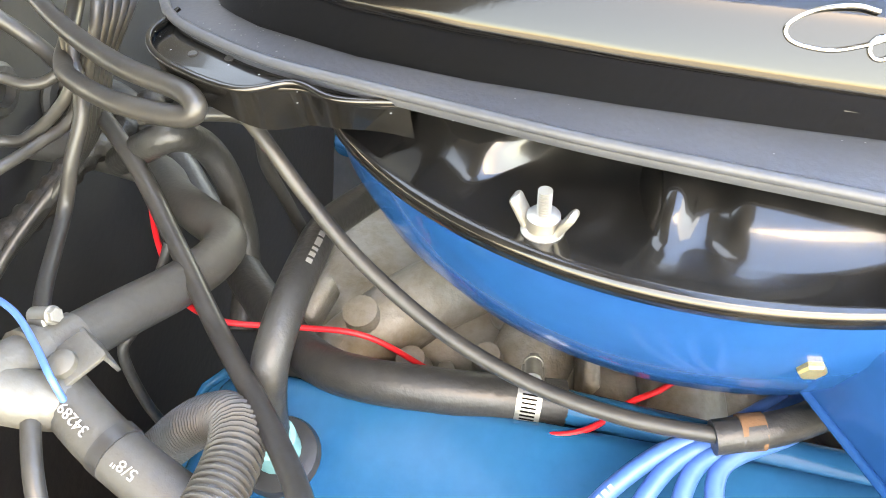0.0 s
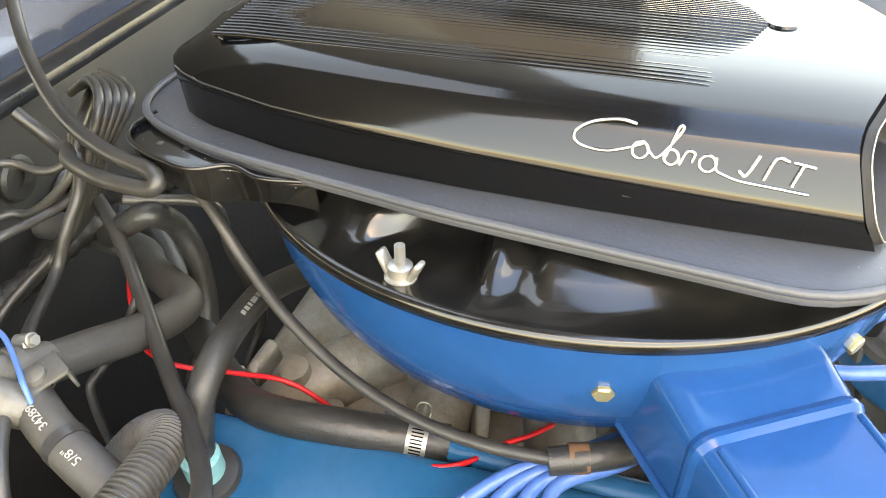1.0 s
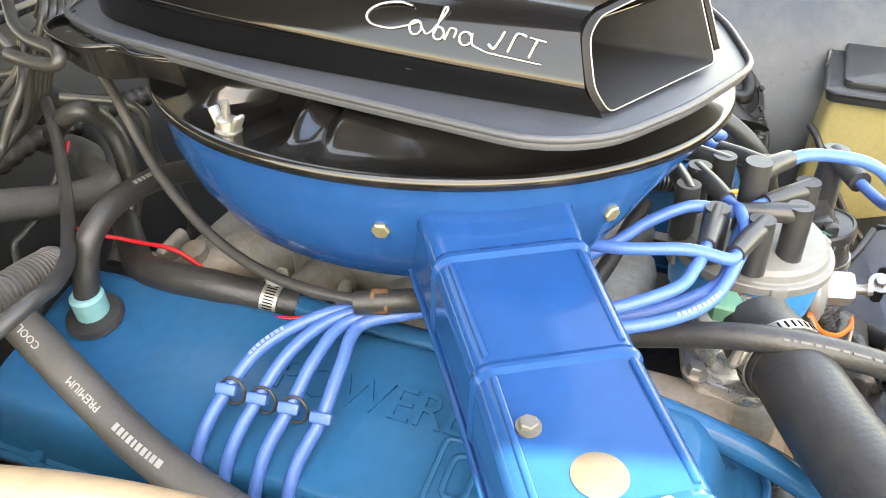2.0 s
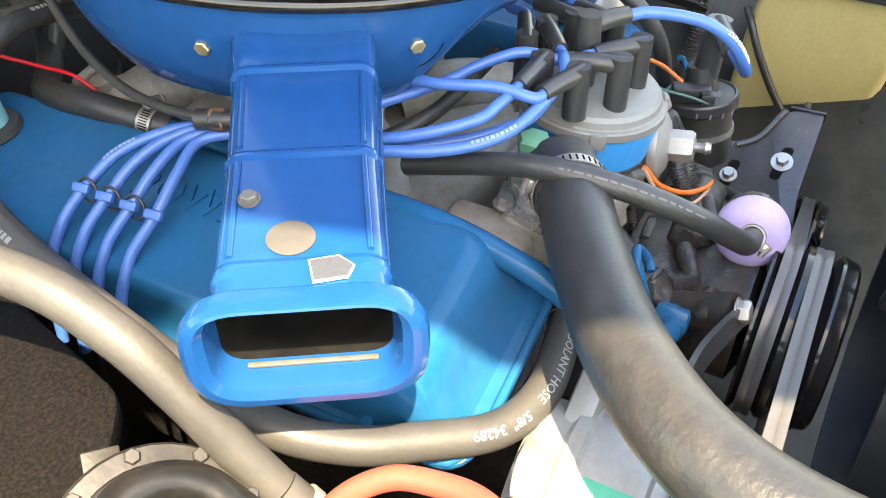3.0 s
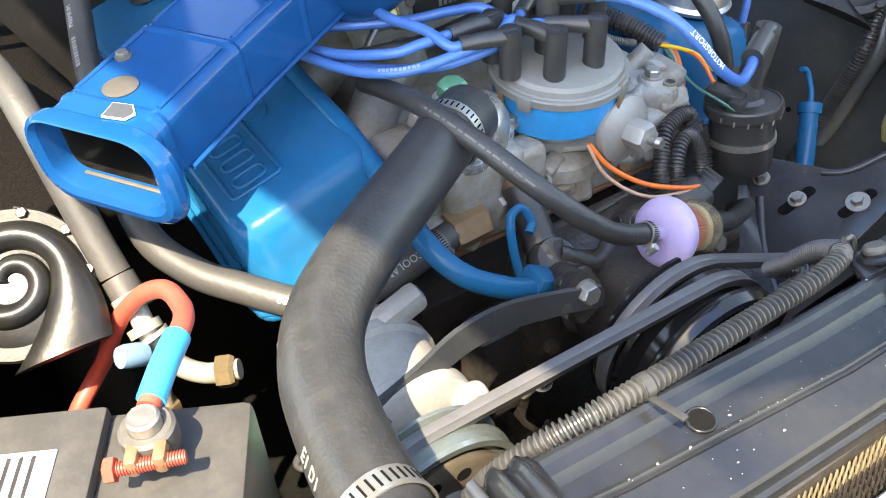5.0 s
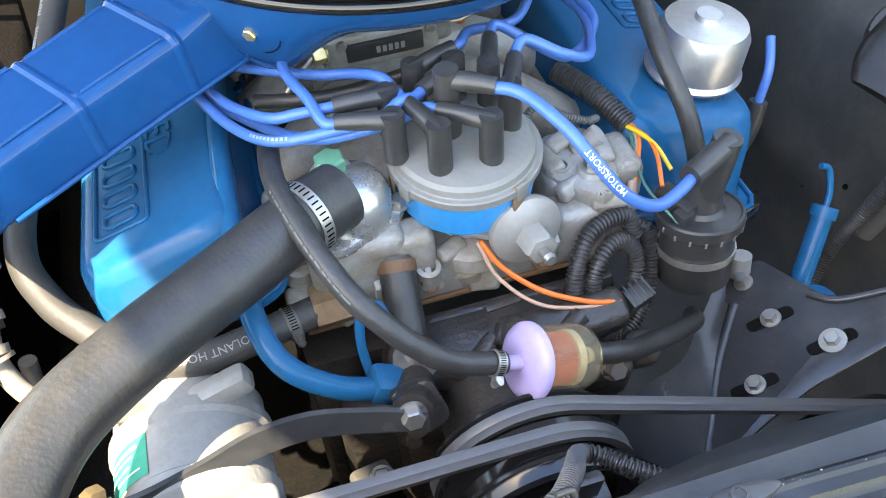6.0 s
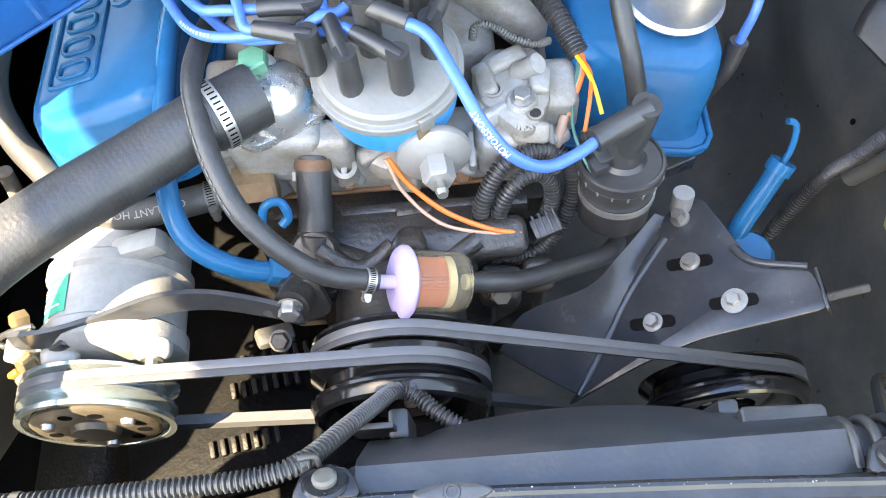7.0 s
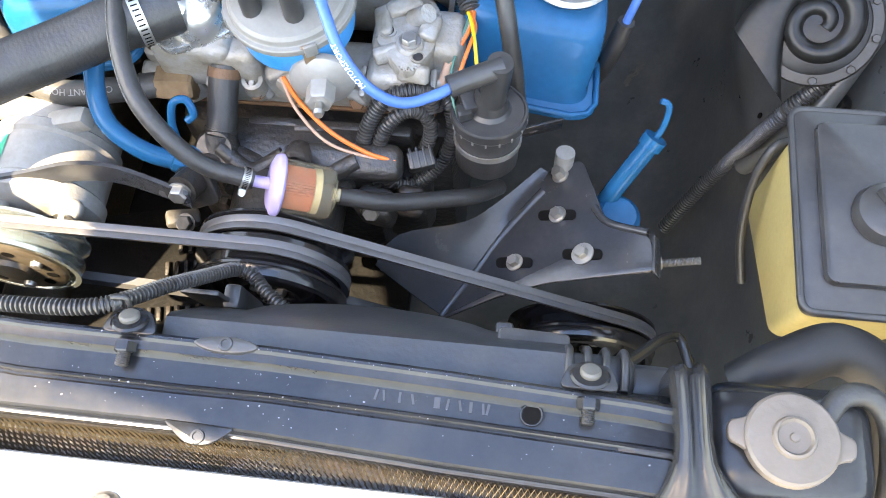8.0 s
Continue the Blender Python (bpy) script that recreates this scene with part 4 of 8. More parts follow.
for at in ((-0.190, -0.0405, 0.929), (-0.119, -0.1535, 0.926)):
    n = Vector((at[0], at[1], -0.04)).normalized()
    part("mounting_ear", lathe([(0, -0.006), (0.0215, -0.006), (0.0215, 0.0012), (0.0195, 0.0022), (0, 0.0022)], Vector(at) - n * 0.001, n, 32), BLUE, cleaner)
    part("ear_seam", lathe([(0.0212, 0.0004), (0.0222, 0.0004), (0.0222, 0.0016), (0.0212, 0.0016)], Vector(at) - n * 0.001, n, 40, closed=True), GLOSS, cleaner, "dark seam round the ear")
    part("brass_bolt", hexbolt(Vector(at) + n * 0.0012, n, 0.0055, 0.006, 0.0072), BRASS, cleaner, "yellow plated bolt")
nut = part("wing_nut", lathe([(0, 0), (0.0082, 0), (0.0082, 0.0014), (0.0064, 0.0025), (0.0062, 0.0075), (0.004, 0.0085), (0, 0.0085)], (-0.184, 0.061, 0.966), (0, 0, 1), 24), ZINC, cleaner, "zinc wing nut on a threaded stud")
part("stud", tube([(-0.184, 0.061, 0.966), (-0.184, 0.061, 0.985)], 0.0023, 10, 6, rib=0.0004, pitch=0.0012), ZINC, nut)
for s in (-1, 1):
    m = Matrix.Translation((-0.184, 0.061, 0.971)) @ pose(0, 0, 0, 0, 0, 75) @ pose(0, 0, 0, 0, s * 28, 0)
    part("wing", block((0.0032, 0.0075, 0.0145), m @ Matrix.Translation((s * 0.0068, 0, 0.005)), 0.0015), ZINC, nut)

# ---- scoop and its flange plate ----
scoop = thing("hood_scoop", (-0.015, 0.03, 0.985), "satin black hood scoop with fine louvre ribs and chrome script", "hood scoop")
SWAY[scoop.name] = TILT
MID = -0.010


def mirrored(half):
    return half + [(2 * MID - x, y) for x, y in reversed(half) if abs(x - MID) > 1e-4]


plate = mirrored([(MID, -0.216), (-0.10, -0.190), (-0.165, -0.160), (-0.187, -0.125), (-0.166, 0.05), (-0.138, 0.19), (-0.112, 0.245), (-0.08, 0.262), (MID, 0.264)])
plate = rounded(plate, 0.02, 3)
fl = part("flange_plate", prism(plate, Matrix.Translation((0, 0, 0.992)), 0.006, 0.002), GASKET, scoop, "grey-black rubber flange plate with dust specks")
outer = [Vector((x, y, 0.993)) for x, y in plate]
part("raised_edge", tube(outer + outer[:1], 0.0024, 14, 1), GASKET, fl)
# hull: along y, the half width and height of the crease low on its side, and how far the top has dropped towards the tail
CREASE = [(0.229, 0.0880, 1.0215, 0.026), (0.225, 0.0930, 1.0213, 0.016), (0.215, 0.1000, 1.0210, 0.007), (0.200, 0.1080, 1.0205, 0.002), (0.150, 0.1235, 1.0190, 0.0), (0.100, 0.1315, 1.0175, 0.0), (0.040, 0.1360, 1.0155, 0.0), (-0.020, 0.1380, 1.0135, 0.0), (-0.080, 0.1385, 1.0115, 0.0), (-0.145, 0.1370, 1.0090, 0.0)]


def nose_y(x, z):
    return -0.174 + 0.36 * abs(x) - (1.045 - z) * 0.40


def crease_at(y):
    for p, q in zip(CREASE, CREASE[1:]):
        if y >= q[0]:
            t = (y - q[0]) / (p[0] - q[0])
            return [q[k] + (p[k] - q[k]) * min(1, t) for k in (1, 2)]
    return CREASE[-1][1:3]


bm = bmesh.new()
secs = []
for n, (y, w, zc, d) in enumerate(CREASE):
    row = [(w - 0.0075, 0.9925), (w - 0.0060, 1.0), (w - 0.0022, zc - 0.0055), (w - 0.0003, zc - 0.0015), (w, zc + 0.001), (w - 0.0012, zc + 0.005), (w - 0.0072, 1.0335 - d), (w - 0.0105, 1.0390 - d), (w - 0.0160, 1.0428 - d), (w - 0.0260, 1.0458 - d), (w * 0.5, 1.0496 - d), (0.0, 1.0516 - d)]
    row = [(x, z if k < 6 else max(z, zc + 0.005 + 0.0004 * k)) for k, (x, z) in enumerate(row)]
    full = [(-x, z) for x, z in row] + [(x, z) for x, z in reversed(row[:-1])]
    last = n == len(CREASE) - 1
    secs.append([bm.verts.new((MID + x, nose_y(x, z) if last else y, z)) for x, z in full])
for a, b in zip(secs, secs[1:]):
    for j in range(len(a) - 1):
        bm.faces.new((a[j], a[j + 1], b[j + 1], b[j]))
bm.faces.new(secs[0])
hull = part("hull", bm, SCOOPBLACK, scoop, angle=50)
# two hollow mouths, either side of a centre post
for s in (-1, 1):
    bm = bmesh.new()
    o = rounded([(0.1300, 0.9945), (0.1366, 1.0090), (0.1310, 1.0300), (0.1270, 1.0370), (0.1150, 1.0435), (0.012, 1.0514), (0.012, 0.9945)], 0.0055, 4)
    inn = [(0.070 + (x - 0.070) * 0.955, 1.0225 + (z - 1.0225) * 0.90) for x, z in o]
    a = [bm.verts.new((MID + s * x, nose_y(x, z) - 0.0005, z)) for x, z in o]
    lip = [bm.verts.new((MID + s * (x + u) / 2, nose_y((x + u) / 2, (z + v) / 2) - 0.004, (z + v) / 2)) for (x, z), (u, v) in zip(o, inn)]
    b = [bm.verts.new((MID + s * x, nose_y(x, z) - 0.001, z)) for x, z in inn]
    c = [bm.verts.new((MID + s * x * 0.9, nose_y(x, z) + 0.08, z)) for x, z in inn]
    for p, q in ((a, lip), (lip, b), (b, c)):
        for j in range(len(p)):
            bm.faces.new((p[j], p[(j + 1) % len(p)], q[(j + 1) % len(p)], q[j]))
    bm.faces.new(c)
    part("inlet", bm, INLETBLACK, scoop, "open scoop inlet with bright worn lip", angle=50)
    rim_ = [(MID + s * (x + u) / 2, nose_y((x + u) / 2, (z + v) / 2) - 0.0042, (z + v) / 2) for (x, z), (u, v) in zip(o, inn)]
    part("inlet_lip", tube(rim_ + rim_[:1], 0.0004, 6, 1, smooth_path=False), ZINC, scoop, "bright worn inlet edge")
    part("inlet_vane", block((0.080, 0.03, 0.002), Matrix.Translation((MID + s * 0.062, -0.126, 1.034)) @ pose(0, 0, 0, 0, 0, s * 20), 0.0008), SCOOPBLACK, scoop)
for k in range(41):
    x = -0.0936 + k * 0.00468
    y1 = -0.064 - 0.27 * (0.0936 - abs(x))
    z = 1.0467 + 0.0048 * (1 - abs(x) / 0.0936)
    part("louvre_rib", tube([(MID + x, 0.196 - abs(x) * 0.06, z - 0.0045), (MID + x, 0.186 - abs(x) * 0.06, z - 0.0010), (MID + x, 0.0, z), (MID + x, y1 + 0.004, z), (MID + x, y1, z - 0.0014)], 0.0015, 6, 3), SCOOPBLACK, scoop)
part("centre_stud", lathe([(0, 0), (0.0085, 0), (0.0090, 0.0015), (0.0080, 0.0032), (0.003, 0.0036), (0, 0.0030)], (MID + 0.002, -0.100, 1.0495), (0, 0, 1), 24), SCOOPBLACK, scoop)
part("glue_smear", block((0.0016, 0.011, 0.0050), pose(MID - 0.1335, -0.040, 1.0065, 0, 12, 0), 0.0007), DUSTED, scoop, "small dried smear of glue")
# chrome script, as plain strokes: a sweeping loop, small loops on one base line, slanted bars and an underline


def on_side(y, z):
    w, zc = crease_at(y)
    return (MID - (w - 0.0012 - 0.0060 * (z - zc - 0.005) / (1.0285 - zc)) - 0.0006, y, z)


def small_loop(y, z, w, h):
    return [on_side(y + w * math.cos(a), z + h * math.sin(a)) for a in [radians(60 + 45 * k) for k in range(9)]]


strokes = [([on_side(*p) for p in ((-0.037, 1.0390), (-0.029, 1.0400), (-0.017, 1.0375), (-0.0095, 1.0320), (-0.0125, 1.0275), (-0.024, 1.0262), (-0.034, 1.0285), (-0.0415, 1.0315))], 0.0010),
           (small_loop(-0.0400, 1.0285, 0.0036, 0.0036), 0.0010),
           ([on_side(*p) for p in ((-0.0440, 1.0285), (-0.0480, 1.0262), (-0.0545, 1.0340), (-0.0575, 1.0395), (-0.0555, 1.0395), (-0.0515, 1.0270))], 0.0009),
           (small_loop(-0.0540, 1.0272, 0.0032, 0.0032), 0.0010),
           ([on_side(*p) for p in ((-0.0580, 1.0245), (-0.0605, 1.0302), (-0.0640, 1.0300), (-0.0632, 1.0262))], 0.0010),
           (small_loop(-0.0700, 1.0265, 0.0036, 0.0034), 0.0010),
           ([on_side(*p) for p in ((-0.0735, 1.0295), (-0.0740, 1.0245), (-0.0775, 1.0228), (-0.085, 1.0210), (-0.098, 1.0200), (-0.114, 1.0188))], 0.0009),
           ([on_side(*p) for p in ((-0.0835, 1.0252), (-0.0870, 1.0238), (-0.0915, 1.0325))], 0.0012),
           ([on_side(*p) for p in ((-0.0945, 1.0228), (-0.0985, 1.0320), (-0.1040, 1.0314))], 0.0011),
           ([on_side(*p) for p in ((-0.1065, 1.0215), (-0.1100, 1.0310))], 0.0012),
           ([on_side(*p) for p in ((-0.1058, 1.0313), (-0.1150, 1.0301))], 0.0010)]
for line, r in strokes:
    part("chrome_stroke", tube(line, r * 0.85, 8, 6), CHROME, scoop, "chrome script stroke")
# pale paint flecks on the rubber plate
verts, faces = [], []
rng = random.Random(4)
for k in range(70):
    if k < 52:
        x, y = -0.118 + rng.gauss(0, 0.010), 0.205 + rng.gauss(0, 0.018)
    else:
        x, y = -0.150 + rng.uniform(-0.016, 0.010), rng.uniform(-0.15, 0.20)
    r = rng.uniform(0.0002, 0.0006)
    b = len(verts)
    for q in range(4):
        a_ = q * math.pi / 2 + k
        verts.append(TILT @ Vector((x + r * math.cos(a_) * rng.uniform(0.5, 1.3), y + r * math.sin(a_), 0.9924)) - ROOT[scoop.name])
    faces.append((b, b + 1, b + 2, b + 3))
me = bpy.data.meshes.new("flecks")
me.from_pydata(verts, [], faces)
me.materials.append(SPECK)
flecks = new("flecks", me)
flecks.parent = fl
tagged(flecks, kind="stuff")

# ---- distributor ----
DC = Vector((0.010, -0.238, 0.838))
dist = thing("distributor", (0.010, -0.238, 0.76), "grey-capped distributor with a bright blue adaptor ring", "distributor")
DA = Vector((0.0, -0.06, 1)).normalized()
part("shaft_housing", lathe([(0, -0.10), (0.018, -0.10), (0.018, -0.085), (0.024, -0.08), (0.024, -0.055), (0.040, -0.045), (0.045, -0.034), (0, -0.034)], DC, DA, 32), ALLOY_CLEAN, dist)
part("adaptor", lathe([(0, -0.038), (0.043, -0.038), (0.0520, -0.032), (0.0552, -0.004), (0.0555, 0.0005), (0, -0.003)], DC, DA, 40), CYAN, dist, "bright blue plastic adaptor ring")
part("cap", lathe([(0, 0.0), (0.0575, 0.0), (0.0587, 0.0012), (0.0587, 0.0072), (0.0577, 0.0082), (0.0548, 0.0086), (0.0540, 0.0095), (0.0528, 0.0140), (0.0500, 0.0170), (0.032, 0.0200), (0, 0.0205)], DC, DA, 56), CAPGREY, dist, "grey moulded cap", angle=22)
for a in (-62, 30, 118, 205):
    part("cap_rib", block((0.012, 0.004, 0.013), basis(DC + Vector((math.cos(radians(a)), math.sin(radians(a)), 0)) * 0.0580, (0, 0, 1), (math.cos(radians(a)), math.sin(radians(a)), 0)), 0.0012), CAPGREY, dist)
for a in (-65, 60, 178):
    d = Vector((math.cos(radians(a)), math.sin(radians(a)), 0))
    part("cap_clip", block((0.010, 0.003, 0.036), basis(DC + d * 0.0570 + Vector((0, 0, -0.012)), (0, 0, 1), tuple(d)), 0.001), BROWN, dist)
tops = [Vector((x, y, DC.z + 0.016)) for x, y in ((-0.042, -0.242), (-0.015, -0.264), (0.022, -0.267), (0.046, -0.238), (0.040, -0.208), (0.018, -0.193), (-0.013, -0.190), (-0.038, -0.213))]
CENTRE = Vector((0.001, -0.232, DC.z + 0.019))
for c in tops + [CENTRE]:
    part("tower", lathe([(0, 0), (0.0080, 0), (0.0075, 0.010), (0, 0.010)], c, (0, 0, 1), 16), CAPGREY, dist)
vac = thing("vacuum_advance", (0.040, -0.300, 0.78), "pale plated vacuum advance canister with hexagon nose", "vacuum canister")
VA = Vector((0.10, -0.93, 0.12)).normalized()
VC = Vector((0.040, -0.290, 0.798))
part("diaphragm", lathe([(0, -0.010), (0.020, -0.010), (0.0285, -0.004), (0.0295, 0), (0.0285, 0.003), (0.020, 0.008), (0.012, 0.010), (0, 0.010)], VC, VA, 40), VAC, vac)
part("nose", hexbolt(VC + VA * 0.009, VA, 0.013, 0.020), VAC, vac)
part("port", lathe([(0, 0), (0.004, 0), (0.004, 0.008), (0.0052, 0.010), (0.004, 0.014), (0, 0.014)], VC + VA * 0.028, VA, 14), ZINC, vac)
part("arm", block((0.014, 0.03, 0.005), pose(0.030, -0.275, 0.792), 0.002), ZINC, vac)


def boot(root, base, toward, up=(0, 0, 1), rise=0.037, reach=0.040, r=0.0082):
    """A right-angle rubber boot: up from the tower, then out along the lead. Returns where the lead enters."""
    base, up = Vector(base), Vector(up).normalized()
    d = Vector(toward).normalized()
    part("boot", tube([base - up * 0.004, base + up * rise * 0.6, base + up * rise], r * 1.1, 14, 4, taper=0.95), PLASTIC, root)
    part("boot", tube([base + up * rise * 0.82 - d * 0.004, base + up * rise * 0.84 + d * reach * 0.5, base + up * rise * 0.82 + d * reach], r * 0.9, 14, 4, taper=0.85), PLASTIC, root)
    return base + up * rise * 0.82 + d * (reach - 0.004)


def lead(name, label, start, end_pts, toward, r=0.0042, prints=()):
    root = thing(name, start, label, "spark plug lead", "blue spark plug leads")
    p0 = boot(root, Vector(start) + Vector((0, 0, 0.004)), toward)
    pts = [p0, p0 + Vector(toward).normalized() * 0.012] + [Vector(p) for p in end_pts]
    part("lead", tube(pts, r, 12, 8), WIRE, root)
    for where, facing in prints:
        part("print", on_hose(bars([0.002, 0.0025, 0.002, 0.0025, 0.002, 0.0025, 0.002, 0.002, 0.0025, 0.002], 0.0022, 0.0011), pts, r, where, facing), BARS, root, kind="stuff")
    return root


LEAD = "thick blue ignition lead with a black boot on the distributor cap"
lead("spark_plug_lead", LEAD, tops[0], [(-0.094, -0.202, 0.893), (-0.103, -0.165, 0.890), (-0.106, -0.12, 0.885), (-0.13, -0.08, 0.875)], (-0.95, 0.30, 0))
lead("spark_plug_lead", LEAD, tops[1], [(-0.038, -0.196, 0.892), (-0.055, -0.172, 0.884), (-0.085, -0.150, 0.876), (-0.15, -0.10, 0.868)], (-0.30, 0.95, 0))
lead("spark_plug_lead", LEAD, tops[2], [(-0.020, -0.232, 0.884), (-0.038, -0.229, 0.877), (-0.0573, -0.2275, 0.8735), (-0.0940, -0.2240, 0.8725), (-0.1217, -0.1930, 0.8640), (-0.15, -0.155, 0.862), (-0.17, -0.12, 0.862)], (-0.75, 0.62, 0))
lead("spark_plug_lead", LEAD, tops[3], [(0.078, -0.188, 0.892), (0.104, -0.200, 0.880), (0.135, -0.18, 0.860), (0.16, -0.11, 0.847), (0.15, -0.06, 0.85)], (0.42, 0.90, 0))
lead("spark_plug_lead", LEAD, tops[4], [(0.066, -0.156, 0.888), (0.090, -0.165, 0.872), (0.125, -0.165, 0.850), (0.165, -0.12, 0.850), (0.15, -0.05, 0.86)], (0.35, 0.94, 0))
lead("spark_plug_lead", LEAD, tops[5], [(-0.032, -0.227, 0.892), (-0.048, -0.233, 0.887), (-0.076, -0.233, 0.884), (-0.123, -0.220, 0.876), (-0.152, -0.18, 0.868), (-0.18, -0.115, 0.868)], (-0.80, -0.60, 0), prints=((0.52, (-0.2, -0.6, 1)),))
lead("spark_plug_lead", LEAD, tops[6], [(0.045, -0.150, 0.884), (0.09, -0.13, 0.872), (0.13, -0.07, 0.865)], (0.9, 0.42, 0))
lead("spark_plug_lead", LEAD, tops[7], [(-0.104, -0.209, 0.887), (-0.124, -0.200, 0.882), (-0.15, -0.16, 0.872), (-0.17, -0.11, 0.866)], (-1, 0.03, 0))

# four leads over the passenger valve cover, held in clips
for k in range(4):
    root = thing("spark_plug_lead", (-0.25, 0.04 - 0.0217 * k, 0.80), "blue ignition lead running over the valve cover in black clips", "spark plug lead", "blue spark plug leads")
    pts = [(-0.150, -0.050 - 0.007 * k, 0.852), (-0.172, -0.029 - 0.008 * k, 0.856), (-0.194, 0.003 - 0.0090 * k, 0.853), (-0.222, 0.028 - 0.0175 * k, 0.843), (-0.250, 0.040 - 0.0217 * k, 0.825), (-0.275, 0.046 - 0.0217 * k, 0.803), (-0.295, 0.045 - 0.0217 * k, 0.770), (-0.303, 0.043 - 0.0217 * k, 0.72)]
    part("lead", tube(pts, 0.0042, 12, 8), WIRE, root)
    part("clip", block((0.006, 0.0135, 0.007), pose(-0.252, 0.039 - 0.0217 * k, 0.8275, 0, 40, 8), 0.0015), WIRE, root)
    if k < 3:
        ring = [(-0.250 + 0.002 * math.sin(a), 0.040 - 0.0217 * k - 0.004 + 0.0085 * math.cos(a), 0.8255 + 0.0085 * math.sin(a)) for a in [j * 0.5236 for j in range(13)]]
        part("clip_tie", tube(ring, 0.0011, 8, 1), PLASTIC, root)
    if k == 0:
        part("print", on_hose(bars([0.002, 0.0025, 0.002, 0.0025, 0.002, 0.0025, 0.002, 0.002], 0.0024, 0.0011), pts, 0.0042, 0.4, (-0.6, 0.2, 1)), BARS, root, kind="stuff")

# ---- coil and its lead ----
coil = thing("ignition_coil", (0.188, -0.305, 0.69), "black ignition coil in a clamp bracket", "ignition coil")
CA = Vector((0.03, 0.18, 1)).normalized()
CB = Vector((0.187, -0.303, 0.704))
part("can", lathe([(0, 0), (0.028, 0), (0.030, 0.003), (0.030, 0.060), (0, 0.060)], CB, CA, 32), PLASTIC, coil)
part("clamp_ring", lathe([(0.0305, 0.028), (0.032, 0.028), (0.032, 0.034), (0.0305, 0.034)], CB, CA, 32, closed=True), ZINC, coil)
part("top", lathe([(0, 0.056), (0.0345, 0.056), (0.0355, 0.058), (0.0355, 0.066), (0.0345, 0.068), (0.0325, 0.0685), (0.0315, 0.0670), (0.0200, 0.0685), (0.0170, 0.072), (0.0145, 0.084), (0.0125, 0.096), (0, 0.096)], CB, CA, 40), PLASTIC, coil, angle=24)
for k in range(9):
    a = radians(190 + k * 20)
    d = Vector((math.cos(a), math.sin(a), 0))
    part("top_mark", block((0.0016, 0.0008, 0.005), basis(CB + CA * 0.062 + d * 0.0356, (0, 0, 1), tuple(d)), 0), GREYPRINT, coil)
part("clamp_strap", block((0.05, 0.016, 0.003), Matrix.Translation(CB + CA * 0.030 + Vector((0.045, 0.012, 0))) @ pose(0, 0, 0, 90, 0, 20), 0.001), SATIN, coil)
part("terminal_tower", block((0.014, 0.014, 0.016), Matrix.Translation(CB + CA * 0.074 + Vector((-0.022, -0.012, 0))) @ pose(0, 0, 0, 0, 0, 20), 0.003), PLASTIC, coil)
part("terminal_block", block((0.016, 0.036, 0.016), Matrix.Translation(CB + CA * 0.076 + Vector((-0.020, 0.004, 0))) @ pose(0, 0, 0, 0, 0, 20), 0.003), PLASTIC, coil)
CW = [(0.024, -0.247, 0.9035), (0.045, -0.264, 0.904), (0.062, -0.300, 0.898), (0.075, -0.322, 0.882), (0.095, -0.334, 0.855), (0.120, -0.334, 0.836), (0.146, -0.322, 0.832), (0.166, -0.309, 0.834)]
cw = thing("coil_lead", CW[3], "blue high tension lead from the coil to the cap", "coil lead")
part("lead", tube(CW, 0.0047, 12, 8), WIRE, cw)
part("boot", tube([(0.157, -0.314, 0.834), (0.178, -0.303, 0.835), (0.200, -0.292, 0.836)], 0.0095, 14, 4), PLASTIC, cw)
part("boot", tube([(0.198, -0.293, 0.843), (0.195, -0.292, 0.815), (0.190, -0.291, 0.780)], 0.0112, 16, 4, taper=1.12), PLASTIC, cw)
boot(cw, CENTRE + Vector((0, 0, 0.004)), (0.85, -0.52, 0), rise=0.053, reach=0.036, r=0.0088)
part("print", on_hose(letters("MOTORSPORT", 0.0062), CW, 0.0050, 0.50, (-0.25, -0.75, 0.8), flip=True), WHITE, cw)

# ---- upper radiator hose ----
RH = [(-0.089, -0.252, 0.841), (-0.125, -0.275, 0.845), (-0.175, -0.305, 0.842), (-0.235, -0.346, 0.844), (-0.280, -0.388, 0.848), (-0.302, -0.427, 0.849), (-0.312, -0.47, 0.850), (-0.318, -0.51, 0.857), (-0.325, -0.557, 0.868)]
rh = thing("radiator_hose", (-0.25, -0.36, 0.82), "thick black upper radiator hose with faint stamped letters", "radiator hose")
part("hose", tube(RH, 0.0245, 28, 10, rib=0.000025, pitch=0.0044), HOSE, rh)
part("cuff", tube(RH[:2], 0.0255, 24, 6), HOSE, rh)
part("cut_end", tube([(-0.3249, -0.5555, 0.8680), (-0.3252, -0.5575, 0.8684)], 0.0249, 28, 3), HOSE_DUSTY, rh, "pale frayed hose end")
band((-0.117, -0.2695, 0.8442), (-0.8, -0.5, 0.05), 0.0258, 0.0095, rh, (-0.4, 0.6, 0.2))
band((-0.321, -0.530, 0.861), (0.08, -1, 0.2), 0.0252, 0.014, rh, (-1, 0.1, 0.25))
part("print", on_hose(letters("E1 D1", 0.0105), RH, 0.0245, 0.838, (-0.85, -0.2, 0.42)), GREYPRINT, rh)
part("print", on_hose(letters("C1", 0.011), RH, 0.0245, 0.955, (-0.92, -0.2, 0.30)), GREYPRINT, rh)

# ---- fuel line and filter ----
FH = [(-0.125, -0.150, 0.832), (-0.130, -0.20, 0.852), (-0.131, -0.25, 0.866), (-0.124, -0.29, 0.864), (-0.113, -0.325, 0.854), (-0.098, -0.353, 0.838), (-0.072, -0.374, 0.812), (-0.045, -0.383, 0.790), (-0.010, -0.383, 0.773)]
